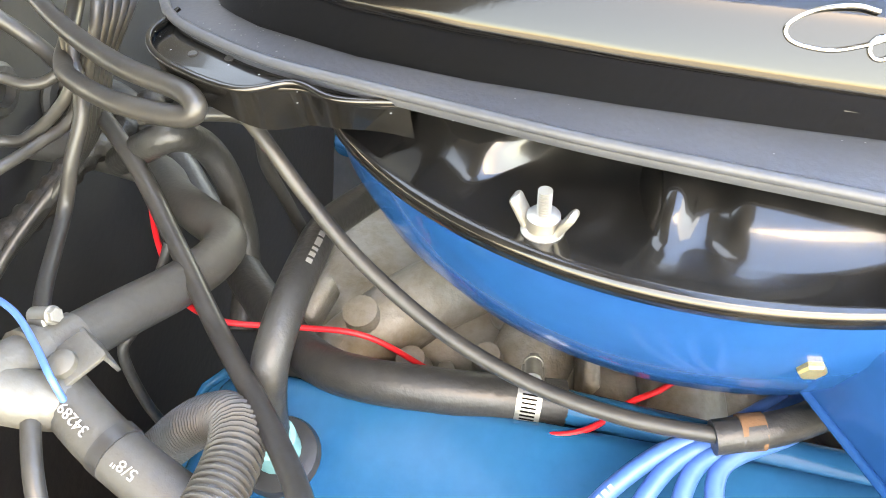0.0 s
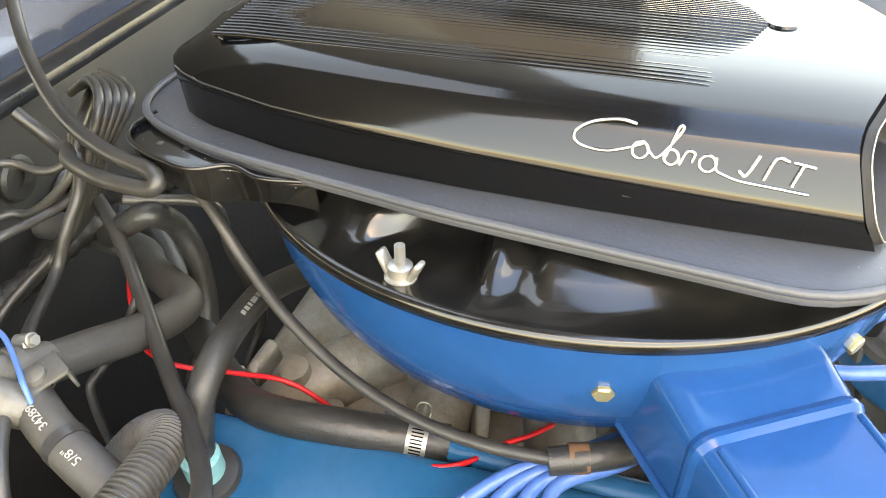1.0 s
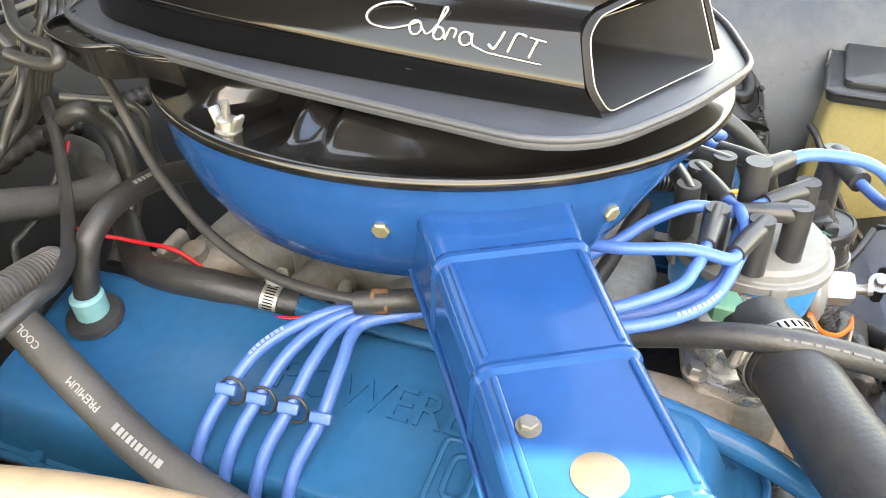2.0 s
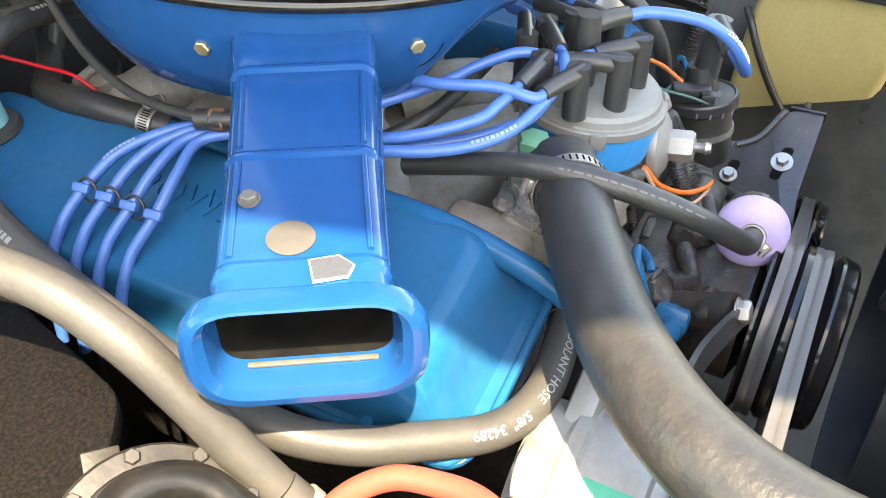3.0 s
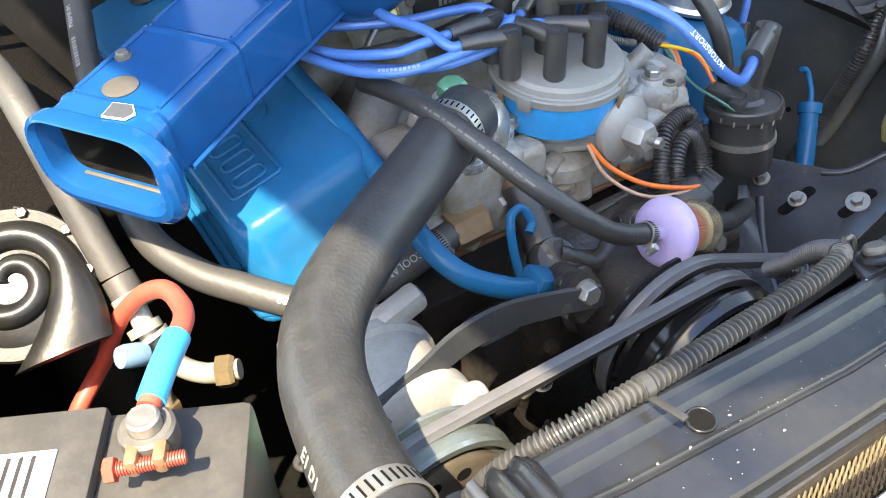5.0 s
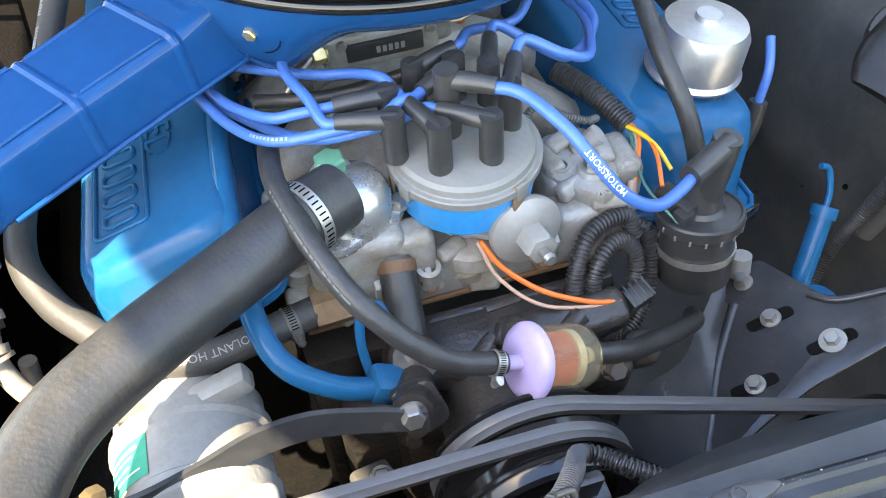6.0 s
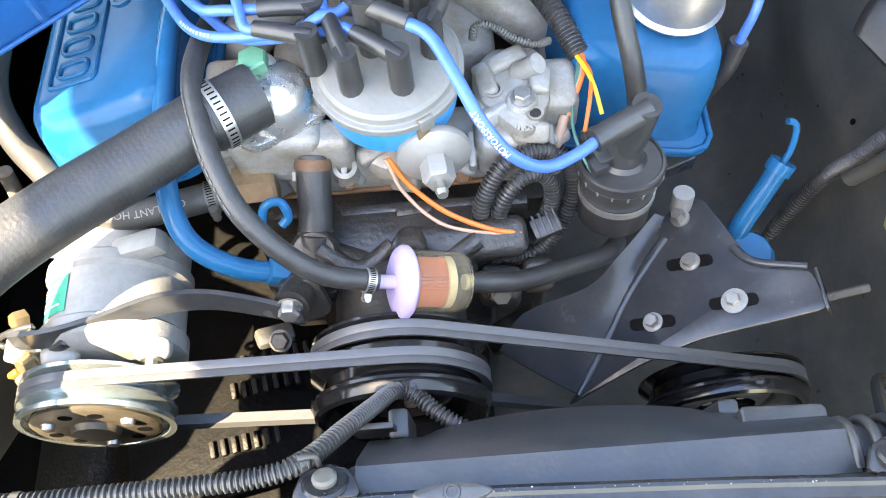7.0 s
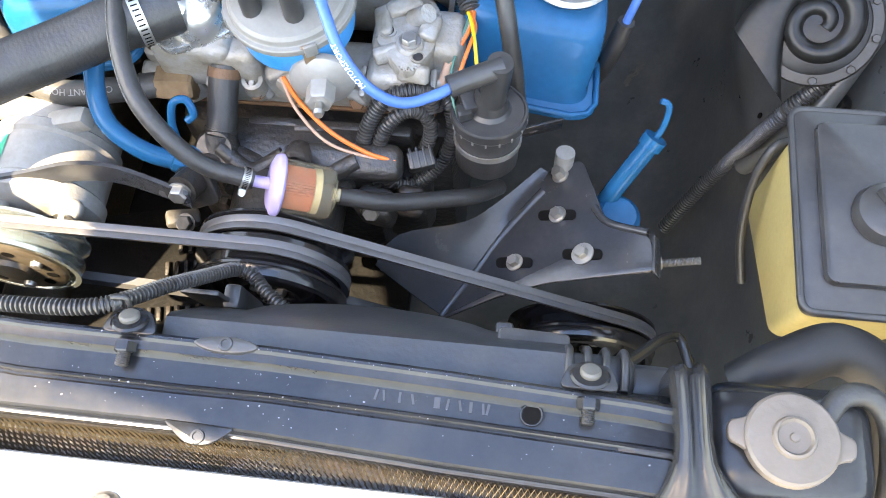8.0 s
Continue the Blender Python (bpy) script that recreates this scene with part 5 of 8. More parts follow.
fh = thing("fuel_hose", (-0.12, -0.28, 0.84), "black fuel hose with a line of pale printing", "fuel hose")
part("hose", tube(FH, 0.0083, 14, 8), HOSE, fh)
part("print", on_hose(bars([0.003, 0.002, 0.006, 0.003, 0.008, 0.004, 0.010, 0.005, 0.003, 0.006, 0.004, 0.003, 0.005, 0.008], 0.0013, 0.002), FH, 0.0083, 0.5, (-0.5, -0.8, 0.6)), FAINT, fh, kind="stuff")
band((-0.016, -0.3835, 0.776), (0.85, 0.0, -0.45), 0.0086, 0.007, fh, (-0.3, -0.6, -0.2))
FA = Vector((0.87, 0.10, -0.39)).normalized()
FC = Vector((0.002, -0.3815, 0.766))
ff = thing("fuel_filter", (0.02, -0.378, 0.74), "clear amber fuel filter with a lilac end disc and orange pleats", "fuel filter")
part("end_disc", lathe([(0, 0), (0.020, 0.0), (0.0265, 0.003), (0.0285, 0.006), (0.0285, 0.009), (0.0265, 0.011), (0, 0.011)], FC, FA, 40), LILAC, ff, "lilac plastic end disc")
part("nipple", lathe([(0, -0.014), (0.0055, -0.014), (0.0055, 0.002), (0, 0.002)], FC, FA, 16), LILAC, ff)
part("bowl", lathe([(0.0245, 0.011), (0.0245, 0.049), (0.022, 0.057), (0.010, 0.061), (0.006, 0.061), (0.009, 0.0595), (0.0212, 0.055), (0.0232, 0.048), (0.0232, 0.011)], FC, FA, 40, closed=True), AMBER, ff, "clear amber bowl").visible_shadow = False
bm = bmesh.new()
m = basis(FC, FA)
for h0, h1 in ((0.012, 0.038),):
    lo, hi = [], []
    for j in range(96):
        a = 2 * math.pi * j / 96
        r = 0.0195 if j % 2 else 0.0165
        lo.append(bm.verts.new(m @ Vector((r * math.cos(a), r * math.sin(a), h0))))
        hi.append(bm.verts.new(m @ Vector((r * math.cos(a), r * math.sin(a), h1))))
    for j in range(96):
        bm.faces.new((lo[j], lo[(j + 1) % 96], hi[(j + 1) % 96], hi[j]))
    bm.faces.new(hi)
part("pleated_element", bm, PLEAT, ff, "orange pleated paper element", angle=10)
part("end_ring", lathe([(0, 0.038), (0.0205, 0.038), (0.0205, 0.044), (0, 0.044)], FC, FA, 36), CREAM, ff)
part("outlet", lathe([(0, 0.058), (0.0062, 0.058), (0.0062, 0.075), (0, 0.075)], FC, FA, 16), CREAM, ff)
F2 = [FC + FA * 0.064, FC + FA * 0.095, (0.105, -0.366, 0.717), (0.140, -0.350, 0.697), (0.180, -0.328, 0.672), (0.20, -0.30, 0.64)]
f2 = thing("fuel_hose", (0.10, -0.366, 0.70), "short black fuel hose behind the filter", "fuel hose")
part("hose", tube(F2, 0.0085, 14, 8), HOSE, f2)

# ---- heater and coolant hoses ----
HB = [(-0.240, 0.258, 0.884), (-0.255, 0.232, 0.880), (-0.266, 0.205, 0.873), (-0.277, 0.165, 0.858), (-0.292, 0.11, 0.836), (-0.308, 0.045, 0.815), (-0.325, -0.06, 0.800), (-0.335, -0.165, 0.785), (-0.318, -0.215, 0.772), (-0.290, -0.25, 0.764), (-0.255, -0.285, 0.757), (-0.215, -0.298, 0.758), (-0.165, -0.292, 0.760), (-0.125, -0.28, 0.757)]
hb = thing("coolant_hose", (-0.29, -0.1, 0.78), "long grey-black coolant hose with white printing beside the valve cover", "coolant hose")
part("hose", tube(HB, 0.0122, 16, 8), HOSE_DUSTY, hb)
for txt, where, f in (("34289", 0.035, (-0.5, -0.1, 1)), ("5/8\"", 0.075, (-0.5, -0.1, 1)), ("COOLANT", 0.155, (-0.6, 0, 1)), ("PREMIUM", 0.235, (-0.6, 0, 1)), ("5/8\"  34289", 0.815, (-0.35, -0.6, 0.8)), ("COOLANT HOSE", 0.90, (0, -0.6, 1))):
    part("print", on_hose(letters(txt, 0.0068 if where < 0.3 else 0.0085), HB, 0.0122, where, f, flip=True), PRINT if where < 0.3 or where > 0.85 else WHITE, hb)
part("print", on_hose(bars([0.004, 0.003, 0.002, 0.003, 0.003, 0.002, 0.003, 0.002, 0.003, 0.003], 0.0045, 0.0013), HB, 0.0122, 0.300, (-0.6, 0, 1), flip=True), GREYPRINT, hb, kind="stuff")
part("tape_band", tube([(-0.2585, 0.224, 0.8785), (-0.2610, 0.218, 0.8772)], 0.0128, 16, 4), PLASTIC, hb)
brass = thing("brass_fitting", (-0.107, -0.277, 0.74), "aged brass hexagon heater fitting", "pipe fitting")
part("hexagon", lathe([(0, -0.02), (0.017, -0.02), (0.0175, -0.016), (0.0175, 0.012), (0.015, 0.015), (0, 0.015)], (-0.107, -0.277, 0.756), (1, 0.05, 0), 6), BROWN, brass, smooth=False)
band((-0.145, -0.287, 0.758), (1, 0.2, 0), 0.0126, 0.009, brass, (0, -0.9, 0.1), VALVE)
GH = [(-0.43, 0.10, 0.905), (-0.40, 0.0, 0.905), (-0.383, -0.08, 0.895), (-0.378, -0.125, 0.875), (-0.375, -0.155, 0.848), (-0.371, -0.185, 0.810), (-0.368, -0.205, 0.786)]
gh = thing("refrigerant_hose", (-0.38, -0.1, 0.87), "dusty grey refrigerant hose with crimped metal end", "hose")
part("hose", tube(GH, 0.0120, 16, 8), GREYHOSE, gh)
part("crimp", tube([(-0.3675, -0.206, 0.784), (-0.3645, -0.226, 0.765)], 0.0126, 18, 4), GREYHOSE, gh, "dusty rubber hose end")
for p, q, r in (((-0.3655, -0.216, 0.7740), (-0.3645, -0.221, 0.7690), 0.0142), ((-0.3652, -0.236, 0.7590), (-0.3645, -0.241, 0.7540), 0.0128), ((-0.3640, -0.2425, 0.7525), (-0.3632, -0.2445, 0.7500), 0.0142)):
    part("crimp_ring", tube([p, q], r, 18, 3), WEATHERED, gh, "tan weathered metal ring")
part("pipe", tube([(-0.3645, -0.222, 0.768), (-0.3640, -0.240, 0.755), (-0.3600, -0.2500, 0.738), (-0.3510, -0.2600, 0.7245), (-0.3400, -0.2680, 0.7185), (-0.3300, -0.2735, 0.7180), (-0.316, -0.281, 0.720)], 0.0080, 14, 8), WEATHERED, gh, "bare aluminium pipe bend")
part("union_nut", lathe([(0, 0), (0.0125, 0), (0.013, 0.003), (0.013, 0.011), (0.011, 0.014), (0, 0.014)], (-0.331, -0.273, 0.718), (0.85, -0.45, 0.05), 6), BRASSY, gh, smooth=False)
part("drop_pipe", tube([(-0.362, -0.205, 0.70), (-0.366, -0.208, 0.67), (-0.371, -0.215, 0.632), (-0.374, -0.222, 0.60)], 0.0075, 14, 6), WEATHERED, gh)
part("drop_union", lathe([(0, 0), (0.0115, 0), (0.0120, 0.003), (0.0120, 0.018), (0.010, 0.021), (0, 0.021)], (-0.369, -0.213, 0.645), (-0.13, -0.25, -0.95), 6), BRASSY, gh, smooth=False)
part("service_cap", lathe([(0, 0), (0.0085, 0), (0.009, 0.003), (0.009, 0.016), (0.008, 0.020), (0, 0.020)], (-0.3725, -0.2545, 0.749), (-0.8, -0.2, 0.50), 14), mat("dusty_blue_plastic", (0.13, 0.24, 0.36), 0.45), gh, "blue plastic service cap")

H1 = [(-0.150, 0.048, 0.817), (-0.158, 0.082, 0.822), (-0.164, 0.114, 0.826), (-0.165, 0.148, 0.825), (-0.155, 0.180, 0.818), (-0.125, 0.215, 0.806), (-0.09, 0.252, 0.800), (-0.05, 0.295, 0.808), (-0.01, 0.34, 0.823), (0.02, 0.39, 0.835), (0.03, 0.445, 0.84)]
h1 = thing("heater_hose", (-0.16, 0.12, 0.80), "thick black heater hose clamped to a blue pipe", "heater hose")
part("hose", tube(H1, 0.0118, 16, 8), HOSE, h1)
band((-0.154, 0.066, 0.819), (-0.1, 0.95, 0.1), 0.0122, 0.0125, h1, (0.3, 0, 1))
H2 = [(-0.228, 0.272, 0.885), (-0.19, 0.262, 0.872), (-0.15, 0.250, 0.858), (-0.118, 0.245, 0.850), (-0.100, 0.253, 0.847), (-0.085, 0.275, 0.842), (-0.062, 0.305, 0.832), (-0.035, 0.335, 0.825), (-0.02, 0.40, 0.82), (-0.02, 0.445, 0.82)]
h2 = thing("heater_hose", (-0.15, 0.27, 0.84), "grey-black heater hose bent back to the firewall", "heater hose")
part("hose", tube(H2, 0.0122, 16, 8), HOSE_DUSTY, h2)
band((-0.222, 0.270, 0.8825), (0.85, -0.22, -0.3), 0.0128, 0.011, h2, (0, 0.4, 1))
valve = thing("heater_valve", (-0.285, 0.27, 0.86), "stained cast metal heater valve with a screwed bracket", "valve")
part("body", tube([(-0.275, 0.286, 0.909), (-0.240, 0.275, 0.893), (-0.212, 0.267, 0.881)], 0.0128, 18, 5), VALVE, valve)
part("collar", tube([(-0.236, 0.274, 0.891), (-0.229, 0.272, 0.888)], 0.0150, 18, 3), VALVE, valve)
part("neck", tube([(-0.256, 0.278, 0.897), (-0.252, 0.262, 0.890), (-0.246, 0.250, 0.883)], 0.0125, 18, 5), VALVE, valve)
part("bracket", prism(rounded([(-0.016, -0.010), (0.016, -0.011), (0.014, 0.010), (-0.012, 0.012)], 0.003, 3), pose(-0.236, 0.252, 0.8965, 0, -15, -35), 0.0022, 0.0006), VALVE, valve)
part("bracket_leg", block((0.002, 0.020, 0.016), pose(-0.222, 0.245, 0.8915, 0, -15, -35), 0.0006), VALVE, valve)
part("screw", lathe([(0, 0), (0.0068, 0), (0.0062, 0.003), (0.003, 0.0045), (0, 0.0046)], (-0.237, 0.252, 0.8968), (-0.2, 0, 1), 20), VALVE, valve)
PC = [(-0.2115, 0.180, 0.828), (-0.205, 0.181, 0.850), (-0.195, 0.180, 0.870), (-0.170, 0.180, 0.880), (-0.135, 0.183, 0.877), (-0.10, 0.185, 0.868), (-0.05, 0.17, 0.855)]
pc = thing("breather_hose", (-0.207, 0.18, 0.80), "woven black breather hose in a teal valve on the valve cover", "breather hose")
part("hose", tube(PC, 0.0090, 16, 8), HOSE, pc)
part("valve_body", lathe([(0, 0), (0.0115, 0), (0.012, 0.004), (0.012, 0.020), (0.010, 0.022), (0, 0.022)], (-0.209, 0.180, 0.811), (-0.15, 0, 1), 20), TEAL, pc, "teal painted valve body")
part("grommet", lathe([(0, 0), (0.019, 0), (0.021, 0.003), (0.0195, 0.007), (0.013, 0.009), (0, 0.009)], (-0.2085, 0.180, 0.8075), (-0.26, 0, 1), 28), PLASTIC, pc, "black rubber grommet")
part("print", on_hose(bars([0.003, 0.003, 0.002, 0.006, 0.004, 0.003], 0.003, 0.002), PC, 0.009, 0.55, (-0.3, -0.6, 1)), GREYPRINT, pc, kind="stuff")

# blue steel water pipes
pipe = thing("coolant_pipe", (-0.16, -0.1, 0.80), "blue painted steel coolant pipe along the engine", "coolant pipe")
part("pipe", tube([(-0.152, 0.052, 0.817), (-0.158, -0.03, 0.820), (-0.165, -0.12, 0.826), (-0.168, -0.20, 0.826), (-0.169, -0.265, 0.812), (-0.168, -0.308, 0.793), (-0.155, -0.338, 0.775), (-0.125, -0.352, 0.755), (-0.095, -0.352, 0.738)], 0.0090, 14, 8), BLUE_VC, pipe)
part("pipe_seat", block((0.028, 0.026, 0.02), pose(-0.088, -0.350, 0.738, 0, 30, 0), 0.004), BLUE_VC, pipe)
hook = thing("small_dipstick", (-0.10, -0.33, 0.75), "small blue looped dipstick handle", "dipstick")
part("loop", tube([(-0.098, -0.338, 0.735), (-0.100, -0.328, 0.765), (-0.095, -0.318, 0.785), (-0.083, -0.315, 0.787), (-0.078, -0.322, 0.776), (-0.084, -0.327, 0.771)], 0.0038, 10, 8), BLUE_VC, hook)
bp = thing("bypass_hose", (-0.06, -0.295, 0.74), "short black bypass hose with spring clips", "bypass hose")
part("hose", tube([(-0.058, -0.270, 0.782), (-0.060, -0.29, 0.765), (-0.062, -0.312, 0.745), (-0.066, -0.335, 0.725)], 0.0142, 16, 6), HOSE, bp)
part("clip", tube([(-0.058, -0.272, 0.780), (-0.059, -0.279, 0.774)], 0.0155, 16, 3), RUST, bp)
part("clip", tube([(-0.0625, -0.315, 0.742), (-0.0635, -0.32, 0.738)], 0.0152, 16, 3), PLASTIC, bp)

dip = thing("dipstick_tube", (0.31, -0.29, 0.60), "blue dipstick tube with hooked handle", "dipstick")
DT = [Vector((0.300, -0.305, 0.585)), Vector((0.316, -0.292, 0.632)), Vector((0.349, -0.258, 0.683))]
part("tube", tube(DT, 0.0100, 16, 6), BLUE_VC, dip)
part("collar", tube([DT[2] - (DT[2] - DT[1]) * 0.10, DT[2] + (DT[2] - DT[1]) * 0.06], 0.0128, 16, 3), BLUE_VC, dip)
part("handle", tube([DT[2], (0.356, -0.250, 0.695), (0.359, -0.240, 0.709), (0.357, -0.236, 0.716), (0.350, -0.235, 0.719)], 0.0032, 10, 6), BLUE_VC, dip)
part("foot", lathe([(0, 0), (0.024, 0.0), (0.026, 0.006), (0.024, 0.040), (0.018, 0.046), (0, 0.047)], (0.318, -0.312, 0.583), (0.15, -0.05, 1), 24), BLUE_VC, dip)

# ---- accessory drive ----
def pulley(name, at, r, widths, label, hub=True, material=None):
    root = thing(name, at, label, "pulley")
    prof = []
    y = 0.0
    for w in widths:
        prof += [(r, y), (r, y + 0.0025), (r - 0.010, y + w * 0.35), (r - 0.010, y + w * 0.65), (r, y + w - 0.0025), (r, y + w)]
        y += w
    bm = lathe([(r - 0.02, 0.0)] + prof + [(r - 0.0015, y + 0.002), (r - 0.0030, y + 0.009), (r - 0.006, y + 0.0115), (r - 0.010, y + 0.010), (r - 0.013, y + 0.002), (r * 0.76, y - 0.003), (r * 0.60, y - 0.004), (r * 0.55, y - 0.001), (r * 0.42, y + 0.003), (r * 0.36, y + 0.002), (r * 0.34, y - 0.010), (0, y - 0.010)], at, (0, -1, 0), 72)
    part("wheel", bm, material or SATIN, root)
    if hub:
        for k in range(4):
            a = k * math.pi / 2 + 0.4
            part("hub_bolt", hexbolt(Vector(at) + Vector((0.017 * math.cos(a), -y + 0.010, 0.017 * math.sin(a))), (0, -1, 0), 0.006, 0.006), ZINC, root)
    return root


WPC, WPR = Vector((-0.003, -0.402, 0.684)), 0.073
ALC, ALR = Vector((0.300, -0.402, 0.520)), 0.080
ACC, ACR = Vector((-0.245, -0.418, 0.700)), 0.061
pulley("water_pump_pulley", WPC, WPR, (0.026, 0.026), "black double-groove water pump pulley")
pulley("alternator_pulley", ALC, ALR, (0.026,), "black steel pulley below the accessory bracket")


def belt(name, a, ra, b, rb, y, label, w=0.013, thick=0.008):
    """A closed V-belt round two pulleys."""
    pa, pb = Vector((a.x, a.z)), Vector((b.x, b.z))
    d = pb - pa
    base = math.atan2(d.y, d.x)
    off = math.acos(max(-1, min(1, (ra - rb) / d.length)))
    line = []
    for c, r, s, e in ((pa, ra, base + off, base + 2 * math.pi - off), (pb, rb, base - off, base + off)):
        for k in range(25):
            t = s + (e - s) * k / 24
            line.append((c + Vector((math.cos(t), math.sin(t))) * r, Vector((math.cos(t), math.sin(t)))))
    bm = bmesh.new()
    rings = []
    for p, n in line:
        prof = [(0.0, -w / 2), (0.0, -w / 6), (-0.001, 0), (0.0, w / 6), (0.0, w / 2), (-thick, w / 3), (-thick, -w / 3)]
        rings.append([bm.verts.new((p.x + n.x * q, y + s, p.y + n.y * q)) for q, s in prof])
    for i in range(len(rings)):
        a_, b_ = rings[i], rings[(i + 1) % len(rings)]
        for j in range(7):
            bm.faces.new((a_[j], a_[(j + 1) % 7], b_[(j + 1) % 7], b_[j]))
    return solo(name, bm, BELT, label, "belt", group="drive belts", angle=25)


belt("drive_belt", WPC, WPR + 0.001, ALC, ALR + 0.001, -0.415, "worn black V-belt to the lower pulley")
belt("drive_belt", ACC, ACR + 0.001, WPC, WPR + 0.001, -0.437, "worn black V-belt to the compressor")

# accessory bracket: a pressed plate with slots and bolts
BN = Vector((-0.474, 0.037, 0.88)).normalized()
BO = Vector((0.258, -0.36, 0.641))
BX = (Vector((1, 0, 0)) - BN * BN.x).normalized()
BY = BN.cross(BX)
BM = Matrix.Translation(BO) @ Matrix((BX, BY, BN)).transposed().to_4x4()


def to_plate(x, y):
    """Plate coordinates from the plan's x and y."""
    z = BO.z - (BN.x * (x - BO.x) + BN.y * (y - BO.y)) / BN.z
    v = BM.inverted() @ Vector((x, y, z))
    return (v.x, v.y)


bracket = thing("accessory_bracket", (0.258, -0.36, 0.60), "black pressed steel accessory bracket with slotted bolts", "bracket")
edge = [to_plate(x, y) for x, y in ((0.205, -0.345), (0.222, -0.318), (0.240, -0.284), (0.252, -0.270), (0.283, -0.266), (0.305, -0.335), (0.318, -0.350), (0.347, -0.366), (0.351, -0.402), (0.255, -0.402), (0.205, -0.412), (0.140, -0.434), (0.148, -0.426), (0.178, -0.388))]
part("plate", prism(rounded(edge, 0.008, 3), BM, 0.004, 0.0012), PRESSED, bracket, angle=30)
part("fold", block((0.003, 0.038, 0.018), BM @ Matrix.Translation((*to_plate(0.350, -0.384), -0.007)), 0.001), PRESSED, bracket)
flank = bmesh.new()
near = spline([BM @ Vector((*to_plate(x, y), 0.0005)) for x, y in ((0.262, -0.279), (0.232, -0.312), (0.205, -0.345), (0.178, -0.388), (0.152, -0.426))], 4)
far = spline([(0.241, -0.270, 0.634), (0.203, -0.306, 0.624), (0.168, -0.340, 0.634), (0.105, -0.368, 0.650), (0.082, -0.392, 0.625)], 4)
sheet = []
for p, q in zip(near, far):
    line = [p.lerp(q, k / 5) + Vector((0, 0, -0.004 * math.sin(k / 5 * math.pi))) for k in range(6)]
    sheet.append([flank.verts.new(v) for v in line] + [flank.verts.new(v + Vector((0, 0, -0.003))) for v in reversed(line)])
for p, q in zip(sheet, sheet[1:]):
    for k in range(12):
        flank.faces.new((p[k], p[(k + 1) % 12], q[(k + 1) % 12], q[k]))
for r_ in (sheet[0], sheet[-1]):
    flank.faces.new(r_)
part("flank", flank, PRESSED, bracket, "pressed flank that sweeps to the pump", angle=50)
part("pressed_ridge", tube([p - Vector((0, 0, 0.0030)) for p in near[2:]], 0.0050, 14, 2), PRESSED, bracket)
part("pressed_rib", tube([BM @ Vector((*to_plate(x, y), 0.0)) for x, y in ((0.296, -0.325), (0.31, -0.345), (0.345, -0.362))], 0.004, 10, 6), PRESSED, bracket)
for x, y, big in ((0.288, -0.376, 1.25), (0.262, -0.328, 1.0), (0.223, -0.376, 1.0)):
    u, v = to_plate(x, y)
    c = BM @ Vector((u, v, 0.0))
    slot = rounded([(-0.022, -0.0058), (0.020, -0.0058), (0.020, 0.0058), (-0.022, 0.0058)], 0.0057, 4)
    # the slot is not cut: a dark inlay paints its shade
    part("slot", prism([(a + u, b + v - a * 0.15) for a, b in slot], BM @ Matrix.Translation((0, 0, 0.0010)), 0.001, 0), HOLE_SHADE, bracket, "dark inlay for the shade in a slot")
    part("slot_bolt", hexbolt(c + BN * 0.001, BN, 0.0065, 0.008, 0.0092 * big), ZINC, bracket)
part("top_bolt", hexbolt(BM @ Vector((*to_plate(0.262, -0.281), 0)), BN, 0.0065, 0.012, 0.009), ZINC, bracket)
part("spacer", tube([(0.2640, -0.270, 0.638), (0.2646, -0.265, 0.660)], 0.0100, 16, 3), COMPALLOY, bracket)
part("adjuster_stud", tube([(0.350, -0.385, 0.668), (0.396, -0.380, 0.675)], 0.0036, 12, 4, rib=0.0004, pitch=0.0014), VALVE, bracket)
part("adjuster_nut", hexbolt((0.352, -0.384, 0.668), (1, 0.2, 0.1), 0.0075, 0.009, 0.010), ZINC, bracket)
part("arm", block((0.06, 0.03, 0.02), pose(0.10, -0.352, 0.572, 0, -20, 20), 0.006), IRON, bracket)

# compressor
comp = thing("compressor", (-0.235, -0.36, 0.62), "pale cast aluminium air conditioning compressor with a green label", "compressor")
part("case", lathe([(0, 0), (0.05, 0), (0.056, 0.006), (0.056, 0.024), (0.060, 0.027), (0.060, 0.036), (0.056, 0.039), (0.056, 0.080), (0.0595, 0.083), (0.0595, 0.098), (0.050, 0.104), (0, 0.104)], (-0.238, -0.300, 0.700), (0, -1, 0), 40), COMPALLOY, comp)
part("ear", block((0.05, 0.022, 0.024), pose(-0.268, -0.315, 0.752, 0, 30, 10), 0.006), COMPALLOY, comp)
part("ear", block((0.05, 0.020, 0.020), pose(-0.205, -0.325, 0.752, 0, -20, 0), 0.006), COMPALLOY, comp)
for x in (-0.268, -0.194):
    part("front_lug", block((0.030, 0.020, 0.018), pose(x, -0.406, 0.730, 0, 12, 0), 0.0085, 4), COMPALLOY, comp)
    part("lug_bolt", hexbolt((x, -0.415, 0.731), (0, -1, 0), 0.0055, 0.008, 0.009), ZINC, comp)
bm = bmesh.new()
for k in range(13):
    a = radians(112 + k * 5.2)
    for y in (-0.3435, -0.3765):
        bm.verts.new((-0.238 + 0.0568 * math.cos(a), y, 0.700 + 0.0568 * math.sin(a)))
bm.verts.ensure_lookup_table()
for k in range(12):
    bm.faces.new([bm.verts[i] for i in (2 * k, 2 * k + 1, 2 * k + 3, 2 * k + 2)])
lab = part("label", bm, LABEL_GREEN, comp, "green paper label with white lines")
